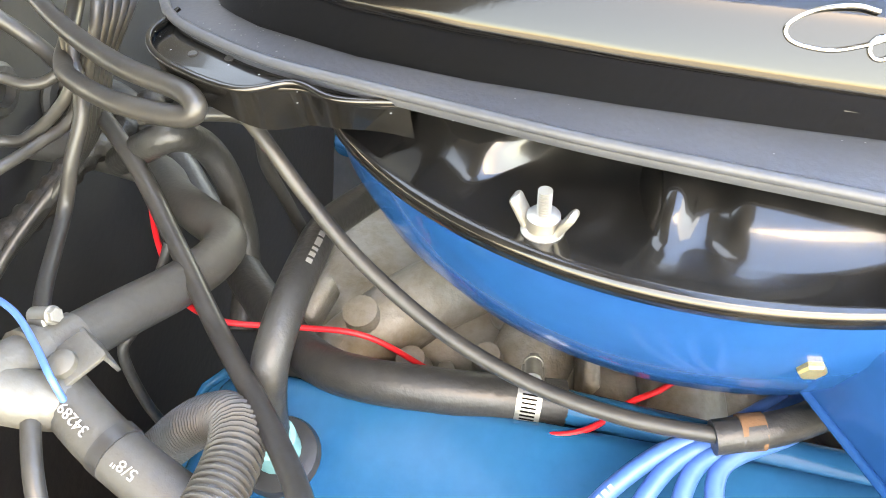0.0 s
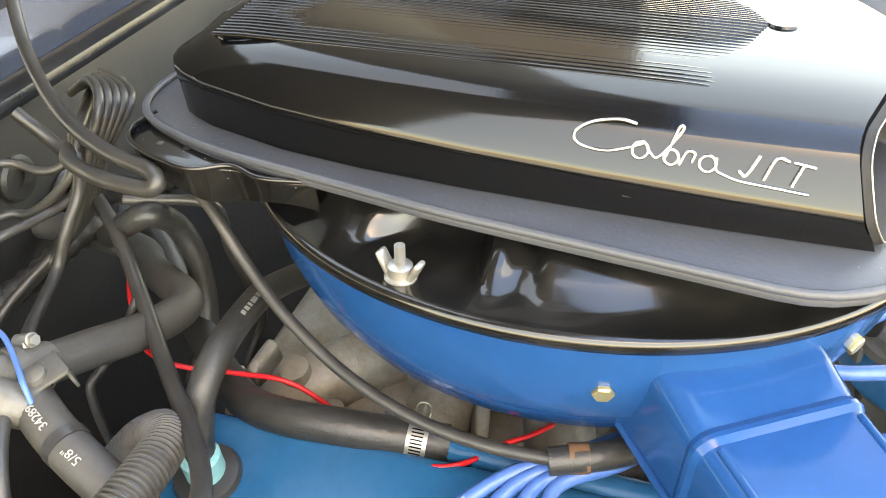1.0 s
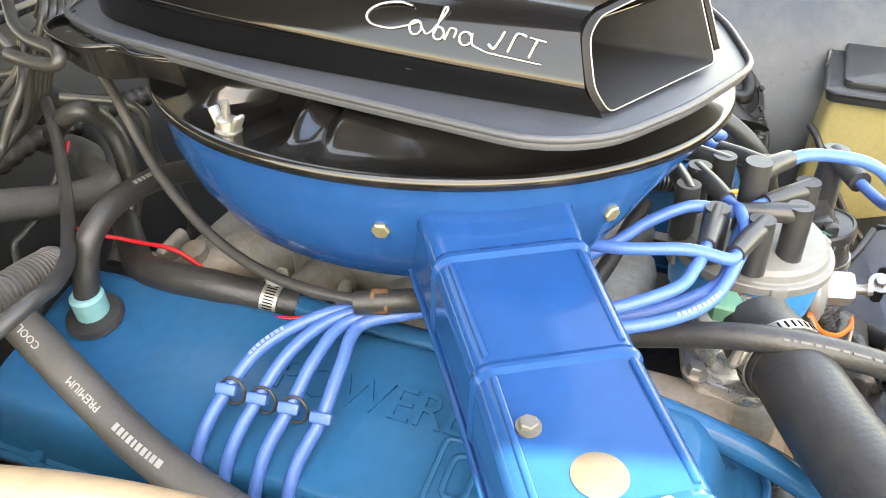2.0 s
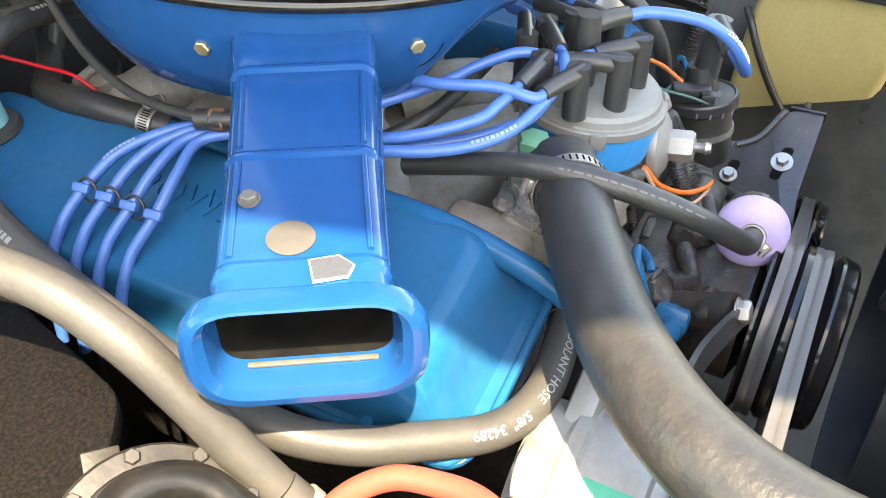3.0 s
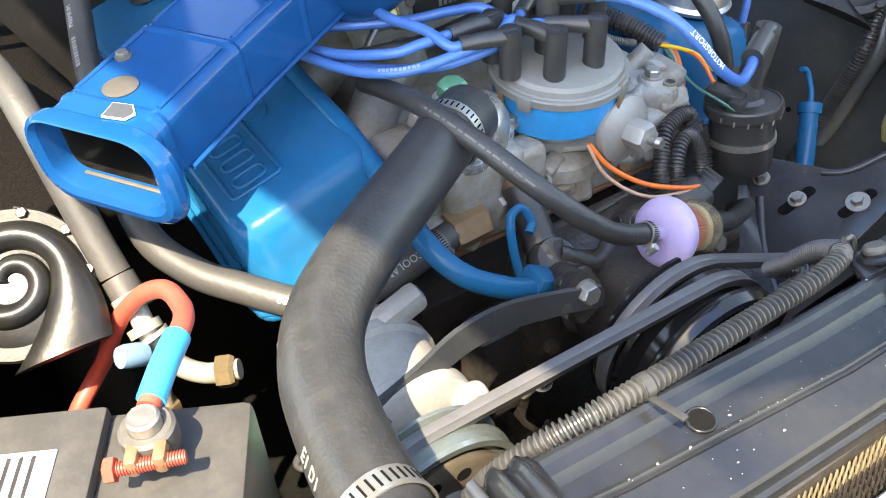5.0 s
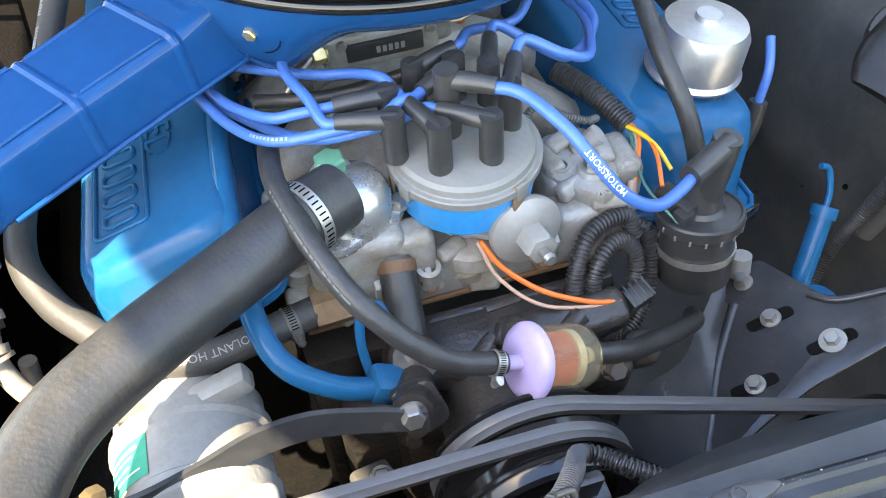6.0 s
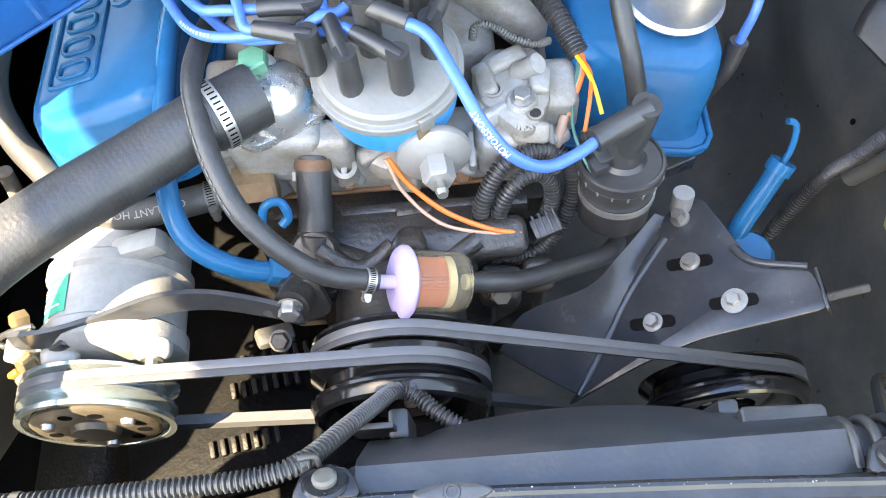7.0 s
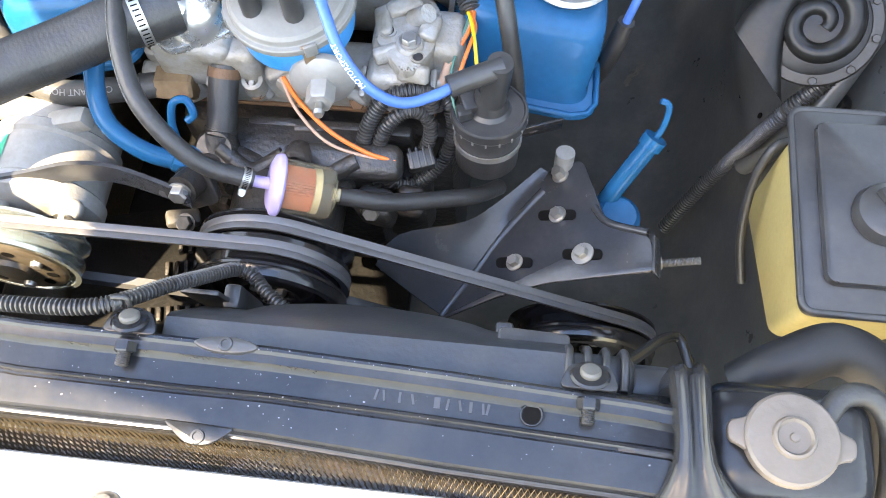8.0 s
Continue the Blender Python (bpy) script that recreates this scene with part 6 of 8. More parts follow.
for k in range(4):
    bm = bmesh.new()
    y0 = -0.349 - 0.0065 * k
    lo_, hi_ = ((120, 165), (124, 150), (128, 168), (118, 145))[k]
    rows_ = []
    for j in range(9):
        a = radians(lo_ + (hi_ - lo_) * j / 8)
        rows_.append([bm.verts.new((-0.238 + 0.0573 * math.cos(a), y, 0.700 + 0.0573 * math.sin(a))) for y in (y0, y0 - (0.0030 if k == 0 else 0.0016))])
    for p, q in zip(rows_, rows_[1:]):
        bm.faces.new((p[0], p[1], q[1], q[0]))
    part("print_bar", bm, LABEL_WHITE, lab)
part("bearing_pad", block((0.034, 0.020, 0.010), pose(-0.2684, -0.395, 0.738, 0, -38, 0), 0.003), PLASTIC, comp, "dark flat pad with a moulded mark")
part("manifold_block", block((0.016, 0.022, 0.034), pose(-0.2975, -0.398, 0.725, 0, -30, 0), 0.004), COMPALLOY, comp)
part("manifold_bolt", hexbolt((-0.2885, -0.409, 0.733), (-0.5, -0.75, 0.5), 0.0085, 0.011, 0.0095), BRASSY, comp, "dull brass bolt")
part("manifold_bolt", hexbolt((-0.2945, -0.375, 0.741), (-0.6, -0.5, 0.6), 0.0080, 0.012), BRASSY, comp, "dull brass bolt")
part("manifold_bolt", hexbolt((-0.2985, -0.416, 0.717), (-0.5, -0.75, 0.4), 0.0060, 0.009, 0.0070), ZINC, comp)
loop_ = [(-0.2850, -0.386, 0.748), (-0.2960, -0.3870, 0.7470), (-0.3100, -0.3880, 0.7410), (-0.3190, -0.3890, 0.7330), (-0.3160, -0.3930, 0.7290), (-0.3060, -0.3940, 0.7340), (-0.2930, -0.3930, 0.7420)]
part("hose_strap", tube(loop_ + loop_[:1], 0.0026, 12, 4), BRACKET, comp, "black bent metal strap")
part("orange_tag", block((0.010, 0.005, 0.014), pose(-0.3093, -0.4116, 0.713, 0, -25, 20), 0.0015), ORANGE, comp)
clutch = thing("compressor_clutch", ACC, "bright grooved compressor clutch pulley with rusty front plate", "pulley")
part("wheel", lathe([(0.03, 0.004), (ACR, 0.004), (ACR, 0.007), (ACR - 0.009, 0.013), (ACR - 0.009, 0.017), (ACR, 0.0225), (ACR, 0.025), (ACR - 0.008, 0.0295), (ACR, 0.034), (ACR, 0.038), (ACR - 0.005, 0.038), (ACR - 0.007, 0.033), (0, 0.033)], ACC, (0, -1, 0), 64), CLUTCHMETAL, clutch, "bright plated wheel")
part("front_plate", lathe([(0, 0.034), (0.049, 0.034), (0.050, 0.038), (0.047, 0.040), (0.02, 0.040), (0.018, 0.045), (0, 0.045)], ACC, (0, -1, 0), 48), BROWNPLATE, clutch, "tarnished front plate")
for k in range(3):
    a = k * 2.094 + 0.5
    part("plate_rivet", lathe([(0, 0.040), (0.006, 0.040), (0.005, 0.044), (0, 0.045)], ACC + Vector((0.036 * math.cos(a), 0, 0.036 * math.sin(a))), (0, -1, 0), 16), ZINC, clutch)
    for d in (-0.32, 0.32):
        # dark discs on the face stand for the shade in its slots
        part("plate_slot", lathe([(0, 0.0402), (0.0055, 0.0402), (0.0055, 0.0406), (0, 0.0406)], ACC + Vector((0.036 * math.cos(a + 1.05 + d), 0, 0.036 * math.sin(a + 1.05 + d))), (0, -1, 0), 16), HOLE_SHADE, clutch, "dark disc for the shade in a slot of the plate")
arm = thing("compressor_brace", (-0.16, -0.38, 0.74), "black flat steel brace bolted between pump and compressor", "bracket")
bm = bmesh.new()
row = [(-0.070, -0.396, 0.758), (-0.105, -0.386, 0.762), (-0.145, -0.378, 0.766), (-0.185, -0.378, 0.764), (-0.225, -0.388, 0.760), (-0.265, -0.396, 0.757), (-0.30, -0.395, 0.752)]
pts = spline(row, 4)
prev = None
for i, p in enumerate(pts):
    q = i / (len(pts) - 1)
    w = 0.013 + 0.006 * math.sin(q * math.pi)
    ring = [bm.verts.new(p + Vector((0, 0.002, 0.004))), bm.verts.new(p + Vector((0, -0.002, 0.004))), bm.verts.new(p + Vector((0, -0.006, -w))), bm.verts.new(p + Vector((0, -0.002, -w)))]
    if prev:
        for j in range(4):
            bm.faces.new((prev[j], prev[(j + 1) % 4], ring[(j + 1) % 4], ring[j]))
    else:
        bm.faces.new(ring)
    prev = ring
bm.faces.new(prev)
part("strap", bm, PRESSED, arm)
part("brace_bolt", hexbolt((-0.080, -0.391, 0.757), (0, -1, 0.25), 0.0085, 0.010, 0.0105), ZINC, arm)

# ribbed splash guard lit from above, far below the belts
guard = thing("splash_guard", (-0.2, -0.37, 0.44), "dusty slotted splash guard below the compressor", "splash guard")
# tray coloured near black to stand for the shade down here
part("tray", block((0.26, 0.20, 0.006), pose(-0.20, -0.36, 0.440, 0, 0, 12), 0.002), SHADE_BLACK, guard)
for r_ in (0, 2, 3):
    for k in range(6, 13):
        x, y = -0.30 + k * 0.0118 + r_ * 0.010, -0.425 + r_ * 0.032 + k * 0.002
        part("slat", block((0.0058, 0.019, 0.007), pose(x, y, 0.446, 0, 0, 12), 0.0016), GRIME, guard)
lever = thing("idler_lug", (-0.135, -0.36, 0.62), "pale cast lug behind the compressor belt", "bracket")
part("lug", block((0.034, 0.018, 0.012), pose(-0.115, -0.372, 0.655, 0, 20, 20), 0.004), VALVE, lever)
part("lug_bolt", hexbolt((-0.108, -0.380, 0.662), (0, -0.5, 1), 0.008, 0.009, 0.010), VALVE, lever)

# ---- radiator, shroud and support ----
sup = thing("radiator_support", (0.05, -0.60, 0.86), "black pressed radiator support with bolts and holes", "radiator support")
# pressed top: rear lip, a bead, a long rib and a stepped front lip, bowing a little along its length
STATIONS = [(-0.262, -0.5585, -0.582, -0.611, 1), (-0.23, -0.560, -0.586, -0.616, 1), (-0.18, -0.562, -0.590, -0.6185, 1), (-0.10, -0.5665, -0.5965, -0.6205, 1), (0.01, -0.568, -0.598, -0.621, 1), (0.07, -0.569, -0.598, -0.623, 1), (0.19, -0.574, -0.602, -0.630, 1), (0.298, -0.580, -0.6065, -0.634, 1), (0.308, -0.5805, -0.607, -0.6345, 0), (0.335, -0.583, -0.6085, -0.636, 0)]
bm = bmesh.new()
prev = None
for x, yr, yb, yf, amp in STATIONS:
    line = [(yr + 0.004, 0.876), (yr + 0.004, 0.889), (yr + 0.002, 0.8905), (yr, 0.8905), (yr - 0.002, 0.8885), (yr - 0.004, 0.888), (yr - 0.0075, 0.8875), (yr - 0.010, 0.884), (yr - 0.0115, 0.8827),
            (yb + 0.0035, 0.8825 + 0.002 * (1 - amp)), (yb + 0.0018, 0.8862), (yb, 0.8866), (yb - 0.0014, 0.8862 - 0.0014 * amp), (yb - 0.0030, 0.8850), (yb - 0.0045, 0.8862), (yf + 0.006, 0.8858), (yf + 0.002, 0.8855), (yf + 0.0006, 0.8835), (yf - 0.0006, 0.8775), (yf - 0.0016, 0.8768), (yf - 0.0030, 0.8764), (yf - 0.0036, 0.8745), (yf - 0.0038, 0.83), (yf - 0.0026, 0.83), (yf - 0.0018, 0.868), (yr, 0.870)]
    ring = [bm.verts.new((x, y, z)) for y, z in line]
    if prev:
        for j in range(len(ring)):
            bm.faces.new((prev[j], prev[(j + 1) % len(ring)], ring[(j + 1) % len(ring)], ring[j]))
    else:
        bm.faces.new(ring)
    prev = ring
bm.faces.new(prev)
part("top_panel", bm, PANEL, sup, angle=19)
for x, y in ((-0.178, -0.579), (0.243, -0.592)):
    # a dark disc on the panel stands for the shade in the hole
    part("hole", lathe([(0, 0), (0.0068, 0), (0.0068, 0.0006), (0, 0.0006)], (x, y, 0.8833), (0, 0, 1), 24), HOLE_SHADE, sup, "dark disc for the shade in a round hole")
    part("hole_edge", tube([(x + 0.007 * math.cos(k * 0.5236), y + 0.007 * math.sin(k * 0.5236), 0.8838) for k in range(13)], 0.0008, 6, 1), PANEL, sup)
for x, y in ((-0.029, -0.558), (0.278, -0.566)):
    part("ear", prism(rounded([(x - 0.020, y - 0.008), (x + 0.020, y - 0.008), (x + 0.013, y + 0.009), (x - 0.013, y + 0.009)], 0.006, 3), Matrix.Translation((0, 0, 0.892)), 0.005, 0.001), PANEL, sup)
    ring = part("bolt_washer", lathe([(0, 0), (0.0125, 0), (0.0130, 0.0015), (0.0115, 0.003), (0, 0.0032)], (x, y, 0.892), (0, 0.6, 1), 32), PANEL, sup, "dark domed rubber washer")
    part("support_bolt", lathe([(0, 0.003), (0.0068, 0.003), (0.0070, 0.0055), (0.0055, 0.007), (0, 0.0078)], (x, y, 0.892), (0, 0.6, 1), 24), DUSTED, ring)
    part("bolt_nut", hexbolt((x, y - 0.013, 0.890), (0, -1, -0.1), 0.0075, 0.008), PANEL, sup)
    part("bolt_shank", tube([(x, y - 0.018, 0.890), (x, y - 0.030, 0.8885)], 0.0042, 10, 4, rib=0.0004, pitch=0.0014), IRON, sup)
eye_ = [(0.026 * math.cos(k * 0.2618), 0.0052 * math.sin(k * 0.2618) * (1 + 0.4 * abs(math.sin(k * 0.2618)))) for k in range(24)]
part("rivet_tab", prism([(0.039 + u * 0.85, -0.5675 + v * 0.8) for u, v in eye_], Matrix.Translation((0, 0, 0.8925)), 0.006, 0.0015), BRACKET, sup)
part("rivet_tab", prism(rounded([(0.056, -0.6205), (0.046, -0.629), (0.039, -0.6335), (0.025, -0.6335), (0.018, -0.629), (0.006, -0.6195)], 0.005, 4)[::-1], Matrix.Translation((0, 0, 0.8868)), 0.003, 0.0010), PANEL, sup)
for x, y, z in ((0.039, -0.5675, 0.8925), (0.032, -0.6285, 0.8868)):
    part("rivet", lathe([(0, 0), (0.0050, 0), (0.0045, 0.0014), (0.003, 0.0016), (0.0028, 0.0006), (0, 0.0006)], (x, y, z), (0, 0, 1), 18), BRACKET, sup)
# stamped figures that cannot be read, as thin upright bars
for k, (dx, w) in enumerate(((0.0, 0.0016), (0.005, 0.0016), (0.0155, 0.0016), (0.024, 0.0016), (0.040, 0.0040), (0.047, 0.0016), (0.055, 0.0016), (0.062, 0.0022), (0.070, 0.0016), (0.073, 0.0016))):
    part("stamped_mark", block((w, 0.0070, 0.0008), pose(0.142 + dx, -0.5885 - dx * 0.04, 0.8829, 0, 0, (-12, 10, 0, 14, 0, -8, 12, 0, 6, -8)[k]), 0), STAMP, sup)
# pale paint specks and chips
verts, faces = [], []
rng = random.Random(11)
for k in range(190):
    x = rng.uniform(-0.25, 0.32)
    n_ = max(i for i in range(len(STATIONS) - 1) if STATIONS[i][0] <= x)
    f_ = (x - STATIONS[n_][0]) / (STATIONS[n_ + 1][0] - STATIONS[n_][0])
    yr, yb, yf = (STATIONS[n_][j] + f_ * (STATIONS[n_ + 1][j] - STATIONS[n_][j]) for j in (1, 2, 3))
    y, z = rng.choice(((rng.uniform(yb + 0.005, yr - 0.0125), 0.8829), (rng.uniform(yf + 0.007, yb - 0.006), 0.8863), (yr + 0.001 + rng.uniform(-0.001, 0.001), 0.8909), (yb + rng.uniform(-0.0008, 0.001), 0.8869)))
    r = rng.uniform(0.0002, 0.0005) * rng.choice((0.6, 0.8, 1, 1.6))
    b = len(verts)
    for q in range(5):
        a_ = q * 1.2566 + k
        verts.append(Vector((x + r * math.cos(a_) * rng.uniform(0.5, 1.6), y + r * math.sin(a_) * rng.uniform(0.5, 1.2), z)) - ROOT[sup.name])
    faces.append(tuple(range(b, b + 5)))
me = bpy.data.meshes.new("specks")
me.from_pydata(verts, [], faces)
me.materials.append(SPECK)
specks = new("specks", me)
specks.parent = sup
tagged(specks, kind="stuff")
mesh = thing("condenser", (0.02, -0.655, 0.72), "brass-coloured condenser mesh in front of the radiator", "condenser")
part("core", block((0.70, 0.034, 0.30), pose(0, -0.644, 0.703), 0.001), IRON, mesh)
# rows of small bent louvres: brass next to the support, black further forward for their shade


def lip_y(x):
    k = max(i for i in range(len(STATIONS) - 1) if STATIONS[i][0] <= max(x, STATIONS[0][0]))
    t = (x - STATIONS[k][0]) / (STATIONS[k + 1][0] - STATIONS[k][0])
    return STATIONS[k][3] + t * (STATIONS[k + 1][3] - STATIONS[k][3])


def fin_rows(name, first, count, material):
    verts, faces = [], []
    for k in range(first, first + count):
        for i in range(166):
            x = -0.345 + i * 0.0042 + (0.0021 if k % 2 else 0)
            y0 = lip_y(x) - 0.0048 - k * 0.0032
            z, top = 0.8560 + 0.0006 * math.sin(i * 2.1 + k), 0.8665 + 0.0005 * math.sin(i * 1.3 + k * 2)
            b = len(verts)
            verts += [(x, y0, z), (x + 0.0018, y0 + 0.0016, top), (x + 0.0036, y0, z), (x + 0.0036, y0 - 0.0011, z), (x + 0.0018, y0 + 0.0006, top), (x, y0 - 0.0011, z)]
            faces += [(b, b + 1, b + 4, b + 5), (b + 1, b + 2, b + 3, b + 4)]
    me = bpy.data.meshes.new(name)
    me.from_pydata([Vector(v) - ROOT[mesh.name] for v in verts], [], faces)
    me.materials.append(material)
    ob = new(name, me)
    ob.parent = mesh
    return tagged(ob, kind="stuff")


fin_rows("fin", 0, 3, CORE)
# these rows are black only to paint in the shade past the sunlit brass
fin_rows("fin", 3, 6, IRON)

rad = thing("radiator", (0.03, -0.585, 0.50), "black radiator with a filler neck and pale cap", "radiator")
part("core", block((0.70, 0.05, 0.50), pose(0.0, -0.60, 0.62), 0.004), IRON, rad)
part("upper_tank", block((0.74, 0.055, 0.06), pose(0.03, -0.592, 0.845), 0.018, 4), PANEL, rad)
bm = block((0.104, 0.082, 0.098), pose(-0.3440, -0.5955, 0.8435, 0, 0, 4), 0.024, 8)
part("end_tank", bm, TANKBLACK, rad, "glossy black rounded end tank with dust")
part("tank_seam", tube([(-0.286, -0.549, 0.885), (-0.2885, -0.575, 0.893), (-0.293, -0.600, 0.8955), (-0.299, -0.618, 0.894), (-0.308, -0.640, 0.886)], 0.0028, 10, 5), GASKET, rad, "dark rubber strip along the tank")
part("hose_neck", tube([(-0.331, -0.60, 0.868), (-0.325, -0.552, 0.867)], 0.0170, 20, 4), TANKBLACK, rad)
part("end_tank", block((0.11, 0.08, 0.08), pose(0.405, -0.592, 0.845), 0.022, 4), PANEL, rad)


def saddle(x0, s, parent):
    """A pressed saddle with two ridges, over the tank from behind, flaring out to the front."""
    rows = [(-0.549, 0.850, 0.0125, 0.0), (-0.5505, 0.882, 0.0125, 0.0), (-0.554, 0.8915, 0.0128, 0.0002), (-0.562, 0.8965, 0.0128, 0.0005), (-0.578, 0.899, 0.0120, 0.001), (-0.600, 0.900, 0.0115, 0.002), (-0.614, 0.899, 0.0135, 0.003), (-0.626, 0.896, 0.0190, 0.005), (-0.638, 0.891, 0.0270, 0.008), (-0.650, 0.884, 0.0350, 0.011), (-0.664, 0.872, 0.0420, 0.014)]
    mesh_ = bmesh.new()
    top, low = [], []
    for i, (y, z, half, off) in enumerate(rows):
        a, b = rows[max(0, i - 1)], rows[min(len(rows) - 1, i + 1)]
        n = Vector((0, b[1] - a[1], -(b[0] - a[0]))).normalized()
        r1, r2 = [], []
        for k in range(25):
            u = -1 + k / 12
            h = 0.0042 * math.exp(-((u * s - 0.52) / 0.20) ** 2) + 0.0030 * math.exp(-((u * s + 0.40) / 0.22) ** 2) - 0.006 * max(0, abs(u) - 0.86) / 0.14
            p = Vector((x0 + s * off + u * half, y, z)) + n * h
            r1.append(mesh_.verts.new(p))
            r2.append(mesh_.verts.new(p - n * 0.006))
        top.append(r1)
        low.append(r2)
    for g in (top, low):
        for p, q in zip(g, g[1:]):
            for k in range(24):
                mesh_.faces.new((p[k], p[k + 1], q[k + 1], q[k]))
    loop_t = top[0] + [r[-1] for r in top[1:]] + top[-1][-2::-1] + [r[0] for r in top[-2:0:-1]]
    loop_l = low[0] + [r[-1] for r in low[1:]] + low[-1][-2::-1] + [r[0] for r in low[-2:0:-1]]
    for k in range(len(loop_t)):
        mesh_.faces.new((loop_t[k], loop_t[(k + 1) % len(loop_t)], loop_l[(k + 1) % len(loop_t)], loop_l[k]))
    return part("saddle", mesh_, PANEL, parent, "black pressed saddle with two ridges", angle=50)


saddle(0.341, 1, rad)
saddle(-0.270, -1, rad)
NECK = Vector((0.401, -0.594, 0.880))
part("filler_neck", lathe([(0, 0), (0.026, 0), (0.026, 0.010), (0, 0.010)], NECK, (0, 0, 1), 36), ZINC, rad)
ov = thing("overflow_pipe", (0.33, -0.54, 0.86), "bent black overflow pipe beside the shroud", "pipe")
part("pipe", tube([(0.296, -0.545, 0.84), (0.318, -0.522, 0.80), (0.345, -0.488, 0.745), (0.362, -0.472, 0.715), (0.371, -0.472, 0.708), (0.378, -0.49, 0.705), (0.384, -0.515, 0.700), (0.386, -0.525, 0.66)], 0.0046, 12, 8), PANEL, ov)
oh = thing("overflow_hose", (0.47, -0.58, 0.85), "black overflow hose curving round the filler neck", "hose")
part("hose", tube([(0.424, -0.578, 0.884), (0.436, -0.562, 0.888), (0.455, -0.560, 0.884), (0.470, -0.575, 0.872), (0.476, -0.605, 0.85), (0.475, -0.65, 0.82)], 0.0075, 14, 8), HOSE, oh)
cap = thing("filler_cap", NECK + Vector((0, 0, 0.01)), "pale dusty pressure cap with two ears on the radiator neck", "pressure cap")
part("disc", lathe([(0, 0), (0.0285, 0), (0.0293, 0.002), (0.0288, 0.008), (0.0270, 0.0098), (0.0135, 0.0106), (0.0125, 0.0128), (0.0110, 0.0134), (0.0095, 0.0112), (0.003, 0.0108), (0.0025, 0.0125), (0, 0.0125)], NECK + Vector((0, 0, 0.010)), (0, 0, 1), 56), CAPTAN, cap)
for s in (-1, 1):
    ear = rounded([(s * 0.020, -0.016), (s * 0.030, -0.0085), (s * 0.0385, -0.0065), (s * 0.0385, 0.0065), (s * 0.030, 0.0085), (s * 0.020, 0.016)], 0.005, 4)
    part("ear", prism(ear if s > 0 else ear[::-1], Matrix.Translation(NECK + Vector((0, 0, 0.0165))) @ pose(0, 0, 0, 0, 0, -4), 0.006, 0.0018), CAPTAN, cap)

shroud = thing("fan_shroud", (0.12, -0.53, 0.80), "black moulded fan shroud behind the radiator", "fan shroud")
bm = bmesh.new()
rings = []
for k in range(25):
    q = k / 24
    x = -0.016 + 0.282 * q
    inner = min(1, max(0, (x - 0.02) / 0.19))
    bow = math.sin(inner * math.pi) ** 0.6
    rings.append([bm.verts.new(v) for v in ((x, -0.574, 0.868), (x, -0.544, 0.868), (x, -0.539, 0.863), (x, -0.512 + 0.012 * bow, 0.802), (x, -0.508 + 0.012 * bow, 0.76), (x, -0.512 + 0.012 * bow, 0.76), (x, -0.516 + 0.012 * bow, 0.800), (x, -0.544, 0.861), (x, -0.574, 0.862))])
for a, b in zip(rings, rings[1:]):
    for j in range(9):
        bm.faces.new((a[j], a[(j + 1) % 9], b[(j + 1) % 9], b[j]))
for r_ in (rings[0], rings[-1]):
    bm.faces.new(r_)
part("hood_arc", bm, BRACKET, shroud)
for x, y in ((0.004, -0.497), (0.220, -0.508)):
    part("post", block((0.014, 0.020, 0.07), pose(x, y, 0.768, 8, 0, 0), 0.003), BRACKET, shroud)
part("post_web", block((0.03, 0.004, 0.06), pose(-0.012, -0.505, 0.80, 10, 0, 0), 0.001), BRACKET, shroud)
part("end_pad", prism(rounded([(0.216, -0.541), (0.268, -0.541), (0.268, -0.520), (0.216, -0.518)], 0.004, 3), Matrix.Translation((0, 0, 0.838)), 0.03, 0.002), BRACKET, shroud)
for k in range(4):
    part("end_fin", tube([(0.266 + k * 0.0125, -0.566, 0.866), (0.266 + k * 0.0125, -0.548, 0.868), (0.266 + k * 0.0125, -0.536, 0.855), (0.266 + k * 0.0125, -0.533, 0.82)], 0.0030, 8, 4), BRACKET, shroud)
part("end_block", block((0.05, 0.028, 0.045), pose(0.287, -0.552, 0.838), 0.008, 3), BRACKET, shroud)
part("end_block", block((0.05, 0.035, 0.05), pose(0.325, -0.552, 0.815), 0.014, 3), BRACKET, shroud)
part("lower_ring", lathe([(0.19, 0), (0.20, 0), (0.20, 0.05), (0.19, 0.05)], (0.118, -0.505, 0.585), (0, -1, 0), 64, closed=True), BRACKET, shroud)

loom = thing("wiring_loom", (-0.1, -0.55, 0.88), "corrugated black wiring loom along the radiator support", "wiring loom")
part("conduit", tube([(-0.277, -0.534, 0.845), (-0.266, -0.540, 0.866), (-0.240, -0.551, 0.889), (-0.20, -0.557, 0.898), (-0.108, -0.555, 0.897), (-0.066, -0.553, 0.897), (-0.042, -0.545, 0.892), (-0.022, -0.520, 0.864), (-0.008, -0.496, 0.828), (0.003, -0.480, 0.804), (0.016, -0.482, 0.797), (0.030, -0.495, 0.797), (0.050, -0.508, 0.79), (0.07, -0.52, 0.76)], 0.0050, 12, 8, rib=0.0010, pitch=0.0034), LOOM, loom)
part("tie", tube([(-0.046, -0.5475, 0.893), (-0.041, -0.544, 0.891)], 0.0060, 14, 3), PLASTIC, loom)
part("tie_tail", tube([(-0.043, -0.545, 0.901), (-0.034, -0.544, 0.898), (-0.033, -0.548, 0.888)], 0.0018, 8, 4), PLASTIC, loom)
part("tie", tube([(-0.198, -0.5572, 0.898), (-0.193, -0.5573, 0.898)], 0.0066, 14, 3), PLASTIC, loom)
